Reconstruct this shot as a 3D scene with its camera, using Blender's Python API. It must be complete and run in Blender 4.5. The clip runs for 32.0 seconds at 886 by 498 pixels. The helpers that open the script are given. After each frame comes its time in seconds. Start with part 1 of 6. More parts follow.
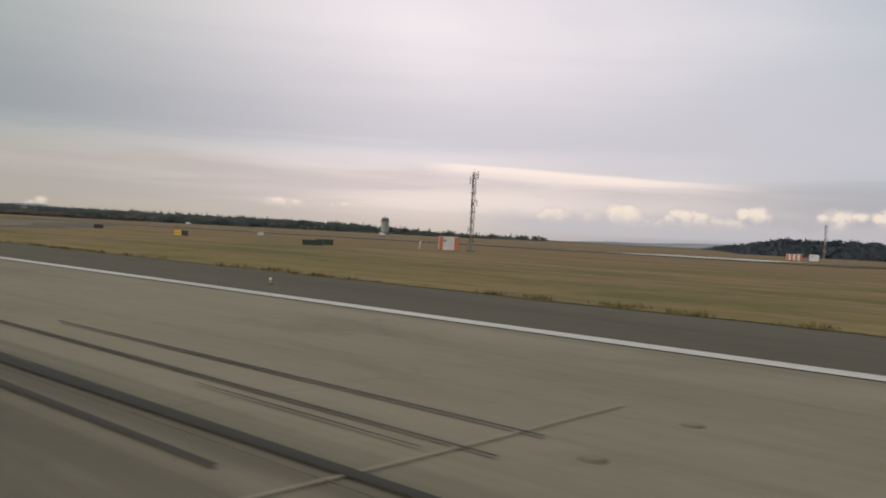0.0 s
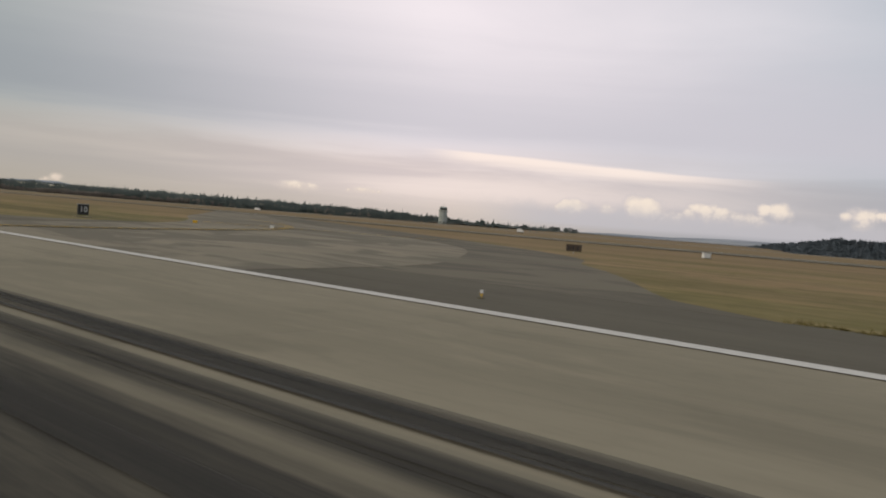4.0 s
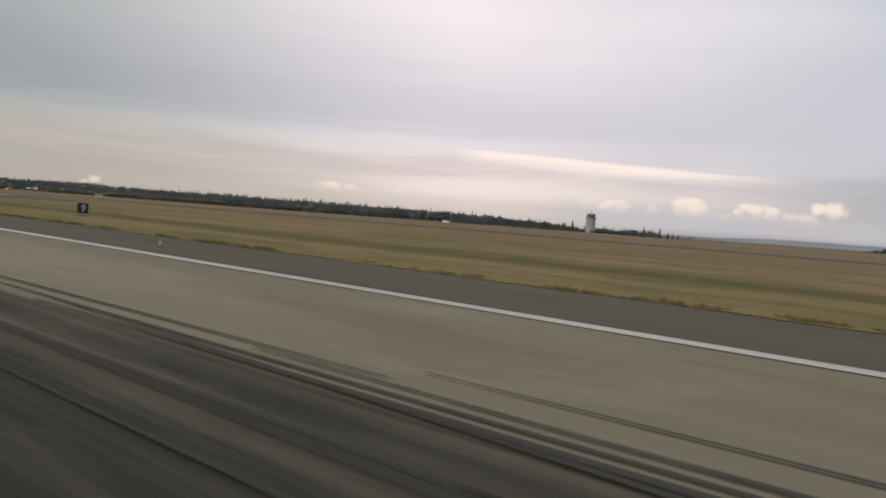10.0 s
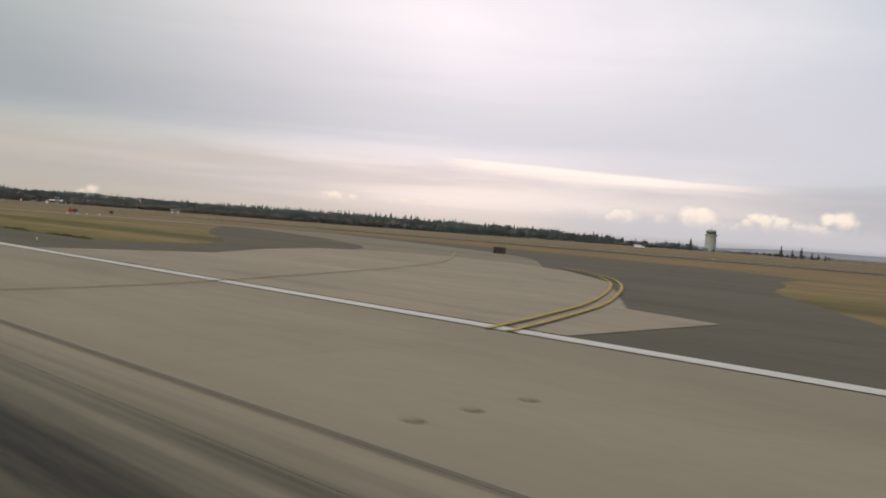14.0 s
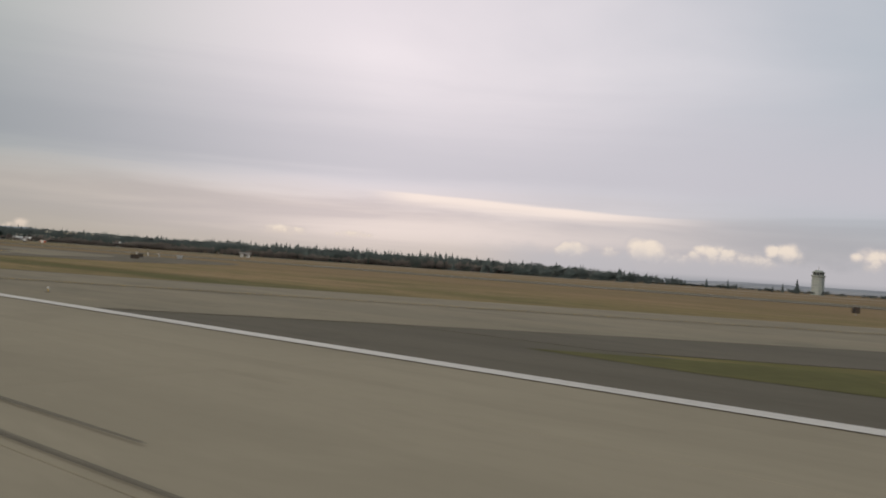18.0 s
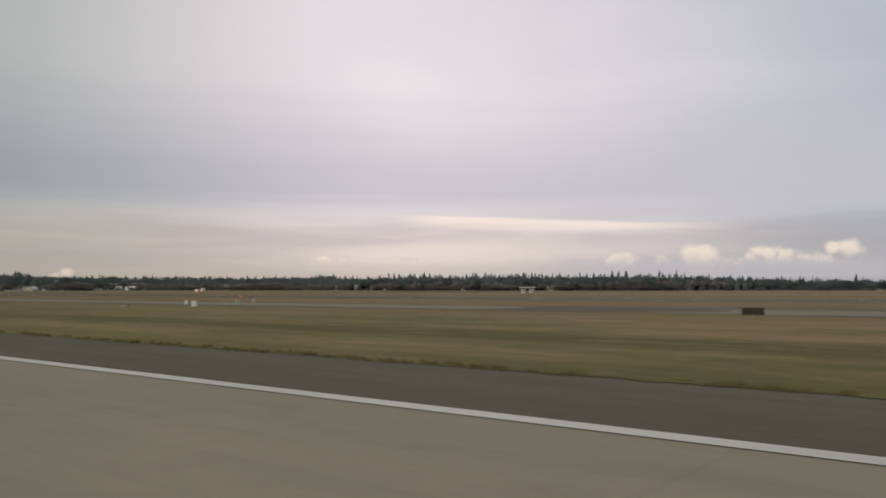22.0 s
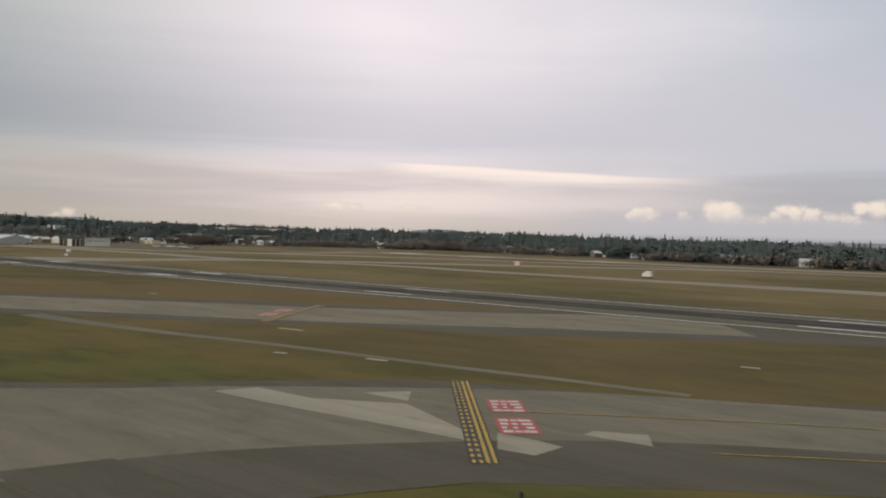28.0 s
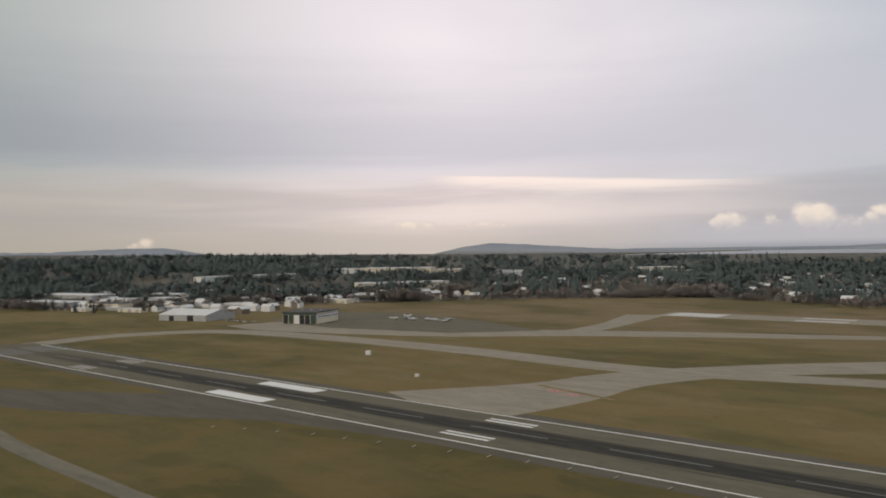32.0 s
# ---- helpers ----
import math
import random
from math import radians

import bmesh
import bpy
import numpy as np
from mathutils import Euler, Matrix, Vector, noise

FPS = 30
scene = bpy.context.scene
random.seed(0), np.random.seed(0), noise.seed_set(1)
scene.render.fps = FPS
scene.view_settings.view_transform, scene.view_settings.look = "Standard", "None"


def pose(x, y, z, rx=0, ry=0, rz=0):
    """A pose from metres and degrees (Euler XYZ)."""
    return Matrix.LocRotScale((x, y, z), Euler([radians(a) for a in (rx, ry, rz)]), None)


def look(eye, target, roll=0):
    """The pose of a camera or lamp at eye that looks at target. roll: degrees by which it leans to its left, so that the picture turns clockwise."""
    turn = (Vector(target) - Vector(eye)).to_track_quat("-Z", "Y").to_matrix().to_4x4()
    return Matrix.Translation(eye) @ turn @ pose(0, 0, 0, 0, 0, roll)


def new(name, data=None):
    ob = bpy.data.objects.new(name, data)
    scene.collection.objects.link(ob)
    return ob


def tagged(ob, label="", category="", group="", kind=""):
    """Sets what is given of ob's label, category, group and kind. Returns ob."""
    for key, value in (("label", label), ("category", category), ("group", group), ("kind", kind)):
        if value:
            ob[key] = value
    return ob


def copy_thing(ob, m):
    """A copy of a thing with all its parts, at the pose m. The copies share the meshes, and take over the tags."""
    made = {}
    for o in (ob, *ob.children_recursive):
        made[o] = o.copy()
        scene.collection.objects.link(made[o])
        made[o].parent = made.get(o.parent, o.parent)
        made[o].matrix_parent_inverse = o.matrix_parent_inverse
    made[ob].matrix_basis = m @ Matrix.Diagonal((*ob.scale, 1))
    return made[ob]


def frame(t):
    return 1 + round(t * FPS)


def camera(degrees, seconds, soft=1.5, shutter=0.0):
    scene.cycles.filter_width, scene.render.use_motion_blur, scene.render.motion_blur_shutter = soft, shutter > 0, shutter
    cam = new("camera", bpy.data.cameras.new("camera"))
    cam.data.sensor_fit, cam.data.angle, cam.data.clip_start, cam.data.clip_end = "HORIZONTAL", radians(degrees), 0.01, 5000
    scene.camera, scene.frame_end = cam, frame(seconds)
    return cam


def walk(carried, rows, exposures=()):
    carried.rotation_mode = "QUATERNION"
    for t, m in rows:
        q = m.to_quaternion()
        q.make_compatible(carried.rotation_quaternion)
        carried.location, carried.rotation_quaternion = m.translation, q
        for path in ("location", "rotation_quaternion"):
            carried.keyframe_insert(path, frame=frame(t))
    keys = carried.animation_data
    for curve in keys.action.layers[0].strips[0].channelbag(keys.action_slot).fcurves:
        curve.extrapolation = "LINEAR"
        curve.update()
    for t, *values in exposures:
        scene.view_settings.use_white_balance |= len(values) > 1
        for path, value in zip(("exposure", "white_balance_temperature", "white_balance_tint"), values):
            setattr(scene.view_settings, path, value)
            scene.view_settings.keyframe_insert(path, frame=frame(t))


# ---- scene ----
# The whole place is drawn at U of full size; lengths below are full-size metres unless scaled by U.
U = 0.48
cam = camera(56.76, 32.0, soft=1.9, shutter=0.1)
# t, x, y, z, pitch, roll, yaw
ROWS = [
    (0, 0.00, -0.01, 2.76, -0.94, -2.93, 40.42),
    (0.5, -14.62, -0.14, 2.78, -1.10, -3.04, 39.95),
    (1, -29.47, -0.27, 2.80, -1.48, -3.28, 40.47),
    (1.5, -44.77, -0.39, 2.81, -2.16, -3.39, 42.29),
    (2, -60.75, -0.51, 2.83, -2.20, -3.68, 42.48),
    (2.5, -77.60, -0.61, 2.84, -1.96, -3.94, 42.03),
    (3, -95.27, -0.71, 2.85, -1.79, -4.18, 41.75),
    (3.5, -113.70, -0.80, 2.86, -1.94, -4.40, 41.32),
    (4.5, -152.51, -0.92, 2.88, -1.63, -4.43, 40.52),
    (5.5, -193.76, -0.98, 2.89, -1.31, -4.45, 39.72),
    (6, -215.32, -0.98, 2.90, -1.69, -4.30, 39.92),
    (6.5, -237.52, -0.97, 2.91, -1.65, -4.58, 40.05),
    (7, -260.34, -0.93, 2.92, -1.34, -4.59, 40.25),
    (7.5, -283.77, -0.88, 2.92, -1.35, -4.76, 40.29),
    (8, -307.78, -0.83, 2.93, -1.26, -4.80, 40.20),
    (8.5, -332.36, -0.76, 2.93, -1.08, -4.84, 39.73),
    (9, -357.50, -0.68, 2.92, -1.04, -4.92, 39.48),
    (9.5, -383.17, -0.61, 2.90, -0.87, -4.65, 39.58),
    (10, -409.37, -0.53, 2.88, -2.00, -4.24, 42.54),
    (10.5, -436.07, -0.45, 2.86, -3.11, -3.99, 45.43),
    (11, -463.28, -0.37, 2.84, -2.97, -3.79, 47.18),
    (11.5, -490.98, -0.30, 2.84, -3.61, -3.37, 45.48),
    (12, -519.16, -0.23, 2.85, -2.51, -3.21, 45.46),
    (12.5, -547.82, -0.17, 2.88, -2.14, -3.43, 44.69),
    (13, -576.95, -0.11, 2.92, -1.87, -3.81, 43.59),
    (13.5, -606.55, -0.07, 2.96, -1.52, -4.03, 42.48),
    (14, -636.60, -0.04, 2.98, -1.30, -4.21, 41.83),
    (14.5, -667.11, -0.02, 2.98, -1.15, -4.43, 40.93),
    (15.5, -729.48, 0.00, 2.95, -0.63, -4.95, 39.60),
    (16.5, -793.61, 0.06, 2.95, -0.11, -5.47, 38.27),
    (17, -826.34, 0.12, 2.97, -0.15, -5.64, 38.05),
    (17.5, -859.51, 0.20, 2.98, 0.56, -5.07, 37.75),
    (18, -893.11, 0.31, 2.99, 1.30, -3.87, 37.05),
    (18.5, -927.15, 0.45, 3.00, 1.16, -2.94, 37.86),
    (19, -961.63, 0.58, 3.04, 1.75, -2.42, 37.02),
    (19.5, -996.54, 0.67, 3.14, 1.88, -2.36, 36.81),
    (20, -1031.89, 0.68, 3.26, 2.06, -2.06, 36.59),
    (20.5, -1067.66, 0.60, 3.36, 2.08, -1.40, 37.13),
    (21, -1103.85, 0.53, 3.47, 1.76, -0.78, 38.86),
    (21.5, -1140.45, 0.58, 3.60, 2.24, -0.33, 38.82),
    (22, -1177.45, 0.67, 3.80, 2.72, 0.15, 39.03),
    (22.5, -1214.83, 0.70, 4.07, 2.72, 0.99, 39.18),
    (23, -1252.57, 0.68, 4.36, 3.24, 1.23, 39.41),
    (23.5, -1290.62, 0.63, 4.66, 3.87, 0.36, 39.33),
    (24, -1328.95, 0.61, 5.10, 2.92, -1.69, 38.72),
    (24.5, -1367.50, 0.65, 5.78, 1.53, -2.89, 39.57),
    (25.5, -1445.19, 0.73, 7.75, 0.46, -2.57, 39.52),
    (26.5, -1523.45, 0.45, 12.02, -0.60, -2.25, 39.46),
    (27, -1562.70, 0.09, 14.99, -0.87, -2.34, 39.48),
    (27.5, -1601.96, -0.40, 17.95, -1.07, -1.89, 38.22),
    (28, -1641.19, -0.87, 21.66, -0.85, -1.44, 37.70),
    (28.5, -1680.33, -1.22, 26.80, -0.40, -0.96, 39.15),
    (29, -1719.36, -1.38, 32.49, 0.42, -0.61, 40.49),
    (29.5, -1758.26, -1.35, 37.82, 0.63, 0.10, 41.54),
    (30, -1797.01, -1.22, 43.22, 0.55, 0.90, 41.65),
    (30.5, -1835.60, -1.09, 49.26, 0.20, 1.30, 41.89),
    (31, -1874.06, -1.01, 55.74, -0.10, 1.92, 41.96),
    (31.5, -1912.44, -0.99, 62.28, 0.17, 0.94, 41.90),
    (32, -1950.78, -1.01, 68.82, -0.01, 0.92, 41.42),
]
walk(cam, [(t, pose(x * U, y * U, z * U, 90 + p, r, w)) for t, x, y, z, p, r, w in ROWS],
     ((0, -0.02), (9, 0.0), (11, 0.10), (13, 0.14), (17, 0.24), (17.6, 0.08), (18.5, -0.18), (20, -0.14), (22, -0.12), (24, -0.12), (27, 0.0), (30, 0.0), (32, -0.02)))

# ---- world and sun ----
SUN_EL, SUN_AZ = 14.0, 205.0      # low sun behind the camera, through thin cloud


def sun_dir():
    a, e = radians(SUN_AZ), radians(SUN_EL)
    return Vector((math.sin(a) * math.cos(e), math.cos(a) * math.cos(e), math.sin(e)))


class Nodes:
    """Small helper to write node trees as expressions."""

    def __init__(self, tree):
        self.t = tree
        tree.nodes.clear()

    def n(self, kind, **kw):
        nd = self.t.nodes.new(kind)
        for k, v in kw.items():
            setattr(nd, k, v)
        return nd

    def put(self, sock, v):
        if hasattr(v, "is_linked"):
            self.t.links.new(v, sock)
        elif isinstance(v, (tuple, list)):
            sock.default_value = tuple(v) + ((1.0,) if len(v) == 3 and len(sock.default_value) == 4 else ())
        else:
            sock.default_value = v

    def math(self, op, a, b=0.0, c=0.0, clamp=False):
        nd = self.n("ShaderNodeMath", operation=op, use_clamp=clamp)
        for i, v in enumerate((a, b, c)):
            self.put(nd.inputs[i], v)
        return nd.outputs[0]

    def mix(self, f, a, b, mode="MIX"):
        nd = self.n("ShaderNodeMix", data_type="RGBA", blend_type=mode)
        self.put(nd.inputs[0], f)
        self.put(nd.inputs[6], a)
        self.put(nd.inputs[7], b)
        return nd.outputs[2]

    def noise(self, vec, scale, detail=4.0, rough=0.55, dist=0.0):
        nd = self.n("ShaderNodeTexNoise")
        self.put(nd.inputs["Vector"], vec)
        self.put(nd.inputs["Scale"], scale)
        self.put(nd.inputs["Detail"], detail)
        self.put(nd.inputs["Roughness"], rough)
        self.put(nd.inputs["Distortion"], dist)
        return nd.outputs["Fac"]

    def ramp(self, v, lo, hi):
        nd = self.n("ShaderNodeMapRange", interpolation_type="SMOOTHSTEP")
        for i, s in enumerate((v, lo, hi, 0.0, 1.0)):
            self.put(nd.inputs[i], s)
        return nd.outputs[0]

    def scale(self, vec, s):
        nd = self.n("ShaderNodeVectorMath", operation="MULTIPLY")
        self.put(nd.inputs[0], vec)
        self.put(nd.inputs[1], s)
        return nd.outputs[0]

    def xyz(self, vec):
        nd = self.n("ShaderNodeSeparateXYZ")
        self.put(nd.inputs[0], vec)
        return nd.outputs

    def vec(self, x, y, z):
        nd = self.n("ShaderNodeCombineXYZ")
        for i, v in enumerate((x, y, z)):
            self.put(nd.inputs[i], v)
        return nd.outputs[0]

    def pos(self):
        return self.scale(self.n("ShaderNodeNewGeometry").outputs["Position"], (1 / U,) * 3)

    def obj(self):
        return self.scale(self.n("ShaderNodeTexCoord").outputs["Object"], (1 / U,) * 3)

    def rand(self):
        return self.n("ShaderNodeObjectInfo").outputs["Random"]

    def surface(self, base, rough=0.8, bump=None, dist=0.02, metal=0.0, spec=0.3, alpha=None):
        b = self.n("ShaderNodeBsdfPrincipled")
        self.put(b.inputs["Base Color"], base)
        self.put(b.inputs["Roughness"], rough)
        self.put(b.inputs["Metallic"], metal)
        self.put(b.inputs["Specular IOR Level"], spec)
        if alpha is not None:
            self.put(b.inputs["Alpha"], alpha)
        if bump is not None:
            bp = self.n("ShaderNodeBump")
            self.put(bp.inputs["Height"], bump)
            bp.inputs["Distance"].default_value = dist
            bp.inputs["Strength"].default_value = 0.6
            self.t.links.new(bp.outputs[0], b.inputs["Normal"])
        o = self.n("ShaderNodeOutputMaterial")
        self.t.links.new(b.outputs[0], o.inputs[0])


def material(name):
    m = bpy.data.materials.new(name)
    m.use_nodes = True
    return m, Nodes(m.node_tree)


world = bpy.data.worlds.new("sky")
world.use_nodes = True
scene.world = world
k = Nodes(world.node_tree)
sky = k.n("ShaderNodeTexSky", sky_type="NISHITA")
sky.sun_disc = False
sky.sun_elevation, sky.sun_rotation = radians(SUN_EL), radians(SUN_AZ)
d = k.n("ShaderNodeTexCoord").outputs["Generated"]
x, y, z = k.xyz(d)
az = k.math("ARCTAN2", k.math("MULTIPLY", x, -1.0), y)          # 0 ahead (+y), positive towards -x
el = k.math("ARCSINE", z)
q = k.vec(az, k.math("MULTIPLY", el, 2.6), 0.0)
# high overcast, darker band low down, bright cream layer near the horizon
n1 = k.noise(q, 1.6, 6.0, 0.5, 0.3)
n2 = k.noise(k.vec(az, k.math("MULTIPLY", el, 14.0), 3.0), 2.4, 6.0, 0.55, 0.4)
high = k.mix(k.ramp(n1, 0.20, 0.75), (0.86, 0.785, 0.825), (1.05, 0.945, 0.970))
azn = k.math("ADD", az, k.math("MULTIPLY", k.math("SUBTRACT", n1, 0.5), 0.30))
west = k.ramp(azn, 0.72, 0.06)                                   # bluer towards the sea, darkened too for the side vignette
east = k.ramp(azn, 0.70, 1.30)                                   # greyer cloud ahead, with the window's edge vignette baked in
high = k.mix(k.math("MULTIPLY", west, 0.84), high, (0.40, 0.465, 0.525))
high = k.mix(k.math("MULTIPLY", east, 0.90), high, (0.385, 0.43, 0.40))
high = k.mix(k.ramp(el, 0.42, 0.75), high, (0.62, 0.63, 0.62))
wob = k.math("ADD", el, k.math("MULTIPLY", k.math("SUBTRACT", n2, 0.5), 0.05))
wob = k.math("ADD", wob, k.math("MULTIPLY", k.math("SUBTRACT", az, 0.7), -0.012))
band = k.math("MULTIPLY", k.ramp(wob, 0.066, 0.118), k.ramp(wob, 0.270, 0.115))
col = k.mix(k.math("MULTIPLY", band, 0.80), high, k.mix(east, (0.60, 0.57, 0.625), (0.29, 0.315, 0.345)))
low = k.mix(k.ramp(n2, 0.35, 0.7), (0.70, 0.60, 0.595), (0.90, 0.765, 0.72))
low = k.mix(k.math("MULTIPLY", west, 0.8), low, (0.36, 0.38, 0.43))
low = k.mix(k.math("MULTIPLY", east, 0.75), low, (0.34, 0.335, 0.30))
col = k.mix(k.ramp(wob, 0.106, 0.058), col, low)
haze = k.mix(k.ramp(az, 0.30, 0.75), (0.34, 0.35, 0.39), (0.63, 0.55, 0.50))
haze = k.mix(k.math("MULTIPLY", east, 0.7), haze, (0.38, 0.35, 0.285))
col = k.mix(k.ramp(el, 0.045, 0.0), col, haze)
# the sunlit streak under the dark band
a2 = k.math("SUBTRACT", az, 0.745)
line = k.math("ADD", k.math("MULTIPLY", a2, 0.034), 0.0885)
off = k.math("SUBTRACT", k.math("ADD", el, k.math("MULTIPLY", k.math("SUBTRACT", n2, 0.5), 0.016)), line)
core = k.math("MULTIPLY", k.ramp(off, -0.020, -0.004), k.ramp(off, 0.002, -0.002))
wid = k.math("MULTIPLY", k.ramp(az, 0.30, 0.50), k.ramp(az, 0.755, 0.68))
col = k.mix(k.math("MULTIPLY", k.math("MULTIPLY", core, wid), 0.75), col, (1.10, 0.92, 0.815))
col = k.mix(0.06, col, k.mix(1.0, sky.outputs[0], (0.1, 0.1, 0.1), "MULTIPLY"))
bg = k.n("ShaderNodeBackground")
k.put(bg.inputs[0], col)
bg.inputs[1].default_value = 1.0
k.t.links.new(bg.outputs[0], k.n("ShaderNodeOutputWorld").inputs[0])

sun = new("sun", bpy.data.lights.new("sun", "SUN"))
sun.data.energy, sun.data.angle, sun.data.color = 1.15, radians(14), (1.0, 0.86, 0.72)
sun.matrix_world = look(sun_dir() * 100, (0, 0, 0))

# ---- materials ----


def simple(name, c1, c2=None, sc=1.0, rough=0.7, metal=0.0, spec=0.3, fine=8.0, bump=0.0, world_space=False, vary=0.0):
    """Two colours mixed by noise at two scales; sc is in cycles per metre."""
    m, k = material(name)
    p = k.pos() if world_space else k.obj()
    c2 = c2 or tuple(v * 0.78 for v in c1)
    a = k.noise(p, sc, 5.0)
    b = k.noise(p, sc * fine, 3.0)
    f = k.math("ADD", k.math("MULTIPLY", a, 0.65), k.math("MULTIPLY", b, 0.35))
    c = k.mix(k.ramp(f, 0.36, 0.64), c1, c2)
    if vary:
        c = k.mix(k.math("MULTIPLY", k.rand(), vary), c, tuple(v * 0.55 for v in c1))
    k.surface(c, rough, b if bump else None, bump * U, metal, spec)
    return m


def make_grass():
    m, k = material("winter_grass")
    p = k.pos()
    x, y, z = k.xyz(p)
    yy = k.math("ADD", y, k.math("MULTIPLY", k.noise(k.scale(p, (0.006, 0.02, 0)), 1.0, 3.0), 26.0))
    bands = k.noise(k.vec(k.math("MULTIPLY", x, 0.0016), k.math("MULTIPLY", yy, 0.055), 0.0), 1.0, 3.0, 0.6)
    patch = k.noise(k.scale(p, (0.022, 0.06, 0)), 1.0, 7.0, 0.65)
    fine = k.noise(k.scale(p, (0.5, 1.1, 0)), 1.0, 5.0, 0.7)
    tan, olive, dark = (0.276, 0.188, 0.100), (0.208, 0.156, 0.066), (0.084, 0.074, 0.027)
    c = k.mix(k.ramp(patch, 0.42, 0.58), tan, olive)
    blot = k.noise(k.scale(p, (0.035, 0.09, 0)), 1.0, 5.0, 0.65)
    c = k.mix(k.math("MULTIPLY", k.ramp(blot, 0.55, 0.72), 0.45), c, (0.095, 0.082, 0.034))
    c = k.mix(k.math("MULTIPLY", k.ramp(blot, 0.44, 0.30), 0.30), c, (0.255, 0.190, 0.105))
    near = k.ramp(y, 62.0, 34.0)
    c = k.mix(k.math("MULTIPLY", near, 0.45), c, (0.205, 0.165, 0.056))
    c = k.mix(k.math("MULTIPLY", k.math("MULTIPLY", k.ramp(bands, 0.50, 0.62), 0.28), k.ramp(y, 230.0, 120.0)), c, dark)
    # dark mown strip between the runway and the taxiway
    s = k.math("SUBTRACT", k.math("ADD", y, k.math("MULTIPLY", k.noise(k.scale(p, (0.01, 0, 0)), 1.0, 3.0), 12.0)), 60.0)
    strip = k.math("MULTIPLY", k.ramp(s, -8.0, -2.0), k.ramp(s, 9.0, 2.0))
    strip = k.math("MULTIPLY", strip, k.math("MULTIPLY_ADD", k.ramp(x, -170.0, -270.0), 0.62, 0.18))
    c = k.mix(strip, c, dark)
    moss = k.noise(k.scale(p, (0.018, 0.045, 0)), 1.0, 5.0, 0.6, 0.6)
    c = k.mix(k.math("MULTIPLY", k.ramp(moss, 0.50, 0.62), 0.50), c, (0.105, 0.105, 0.036))
    verge = k.math("MULTIPLY", k.ramp(x, -430.0, -560.0), k.ramp(k.math("ADD", y, k.math("MULTIPLY", blot, 14.0)), 50.0, 39.0))
    c = k.mix(k.math("MULTIPLY", verge, 0.70), c, k.mix(k.ramp(patch, 0.40, 0.60), (0.098, 0.096, 0.030), (0.150, 0.130, 0.044)))
    far = k.ramp(y, 70.0, 160.0)
    big = k.noise(k.scale(p, (0.005, 0.008, 0)), 1.0, 4.0, 0.6)
    south = k.ramp(y, 300.0, 190.0)
    west = k.math("MULTIPLY", k.ramp(x, -1500.0, -1800.0), south)
    c = k.mix(k.math("MULTIPLY", far, 0.55), c, k.mix(k.ramp(x, -1350.0, -1900.0), (0.222, 0.146, 0.082), (0.160, 0.128, 0.054)))
    c = k.mix(k.math("MULTIPLY", k.ramp(y, 520.0, 640.0), 0.55), c, (0.235, 0.172, 0.112))
    c = k.mix(k.math("MULTIPLY", west, 0.60), c, k.mix(k.ramp(x, -1950.0, -2250.0), (0.132, 0.086, 0.040), (0.112, 0.090, 0.034)))
    dark_olive = k.math("MULTIPLY", k.ramp(x, -1380.0, -1700.0), k.ramp(big, 0.44, 0.60))
    c = k.mix(k.math("MULTIPLY", dark_olive, 0.65), c, (0.062, 0.062, 0.020))
    # greener grass, its colour also darkened to follow the window vignette
    lush = k.math("MULTIPLY", k.ramp(x, -1160.0, -1520.0), k.ramp(y, 125.0, 70.0))
    c = k.mix(k.math("MULTIPLY", lush, 0.80), c, k.mix(k.ramp(blot, 0.40, 0.60), (0.118, 0.112, 0.028), (0.062, 0.068, 0.018)))
    c = k.mix(k.math("MULTIPLY", k.ramp(fine, 0.35, 0.75), 0.35), c, (0.10, 0.085, 0.035))
    tus = k.noise(k.scale(p, (0.075, 0.24, 4.0)), 1.0, 6.0, 0.66, 0.5)
    neary = k.ramp(y, 140.0, 60.0)
    c = k.mix(k.math("MULTIPLY", k.math("MULTIPLY", k.ramp(tus, 0.50, 0.60), neary), 0.42), c, (0.094, 0.096, 0.030))
    pale = k.math("MULTIPLY", neary, k.ramp(x, -1420.0, -1220.0))
    c = k.mix(k.math("MULTIPLY", k.math("MULTIPLY", k.ramp(tus, 0.47, 0.38), pale), 0.30), c, (0.270, 0.215, 0.098))
    bare = k.math("MULTIPLY", k.ramp(x, -1420.0, -1560.0), k.ramp(k.noise(k.scale(p, (0.028, 0.04, 2.0)), 1.0, 5.0, 0.6, 0.4), 0.44, 0.60))
    c = k.mix(k.math("MULTIPLY", bare, 0.50), c, (0.175, 0.122, 0.046))
    mid = k.noise(k.scale(p, (0.26, 0.30, 0)), 1.0, 6.0, 0.72, 0.4)
    c = k.mix(k.math("MULTIPLY", k.ramp(mid, 0.54, 0.70), 0.42), c, (0.085, 0.072, 0.028))
    c = k.mix(k.math("MULTIPLY", k.ramp(mid, 0.46, 0.32), k.math("MULTIPLY_ADD", k.ramp(x, -1300.0, -1600.0), -0.28, 0.30)), c, (0.285, 0.212, 0.110))
    k.surface(c, 0.95, fine, 0.05 * U, 0.0, 0.1)
    return m


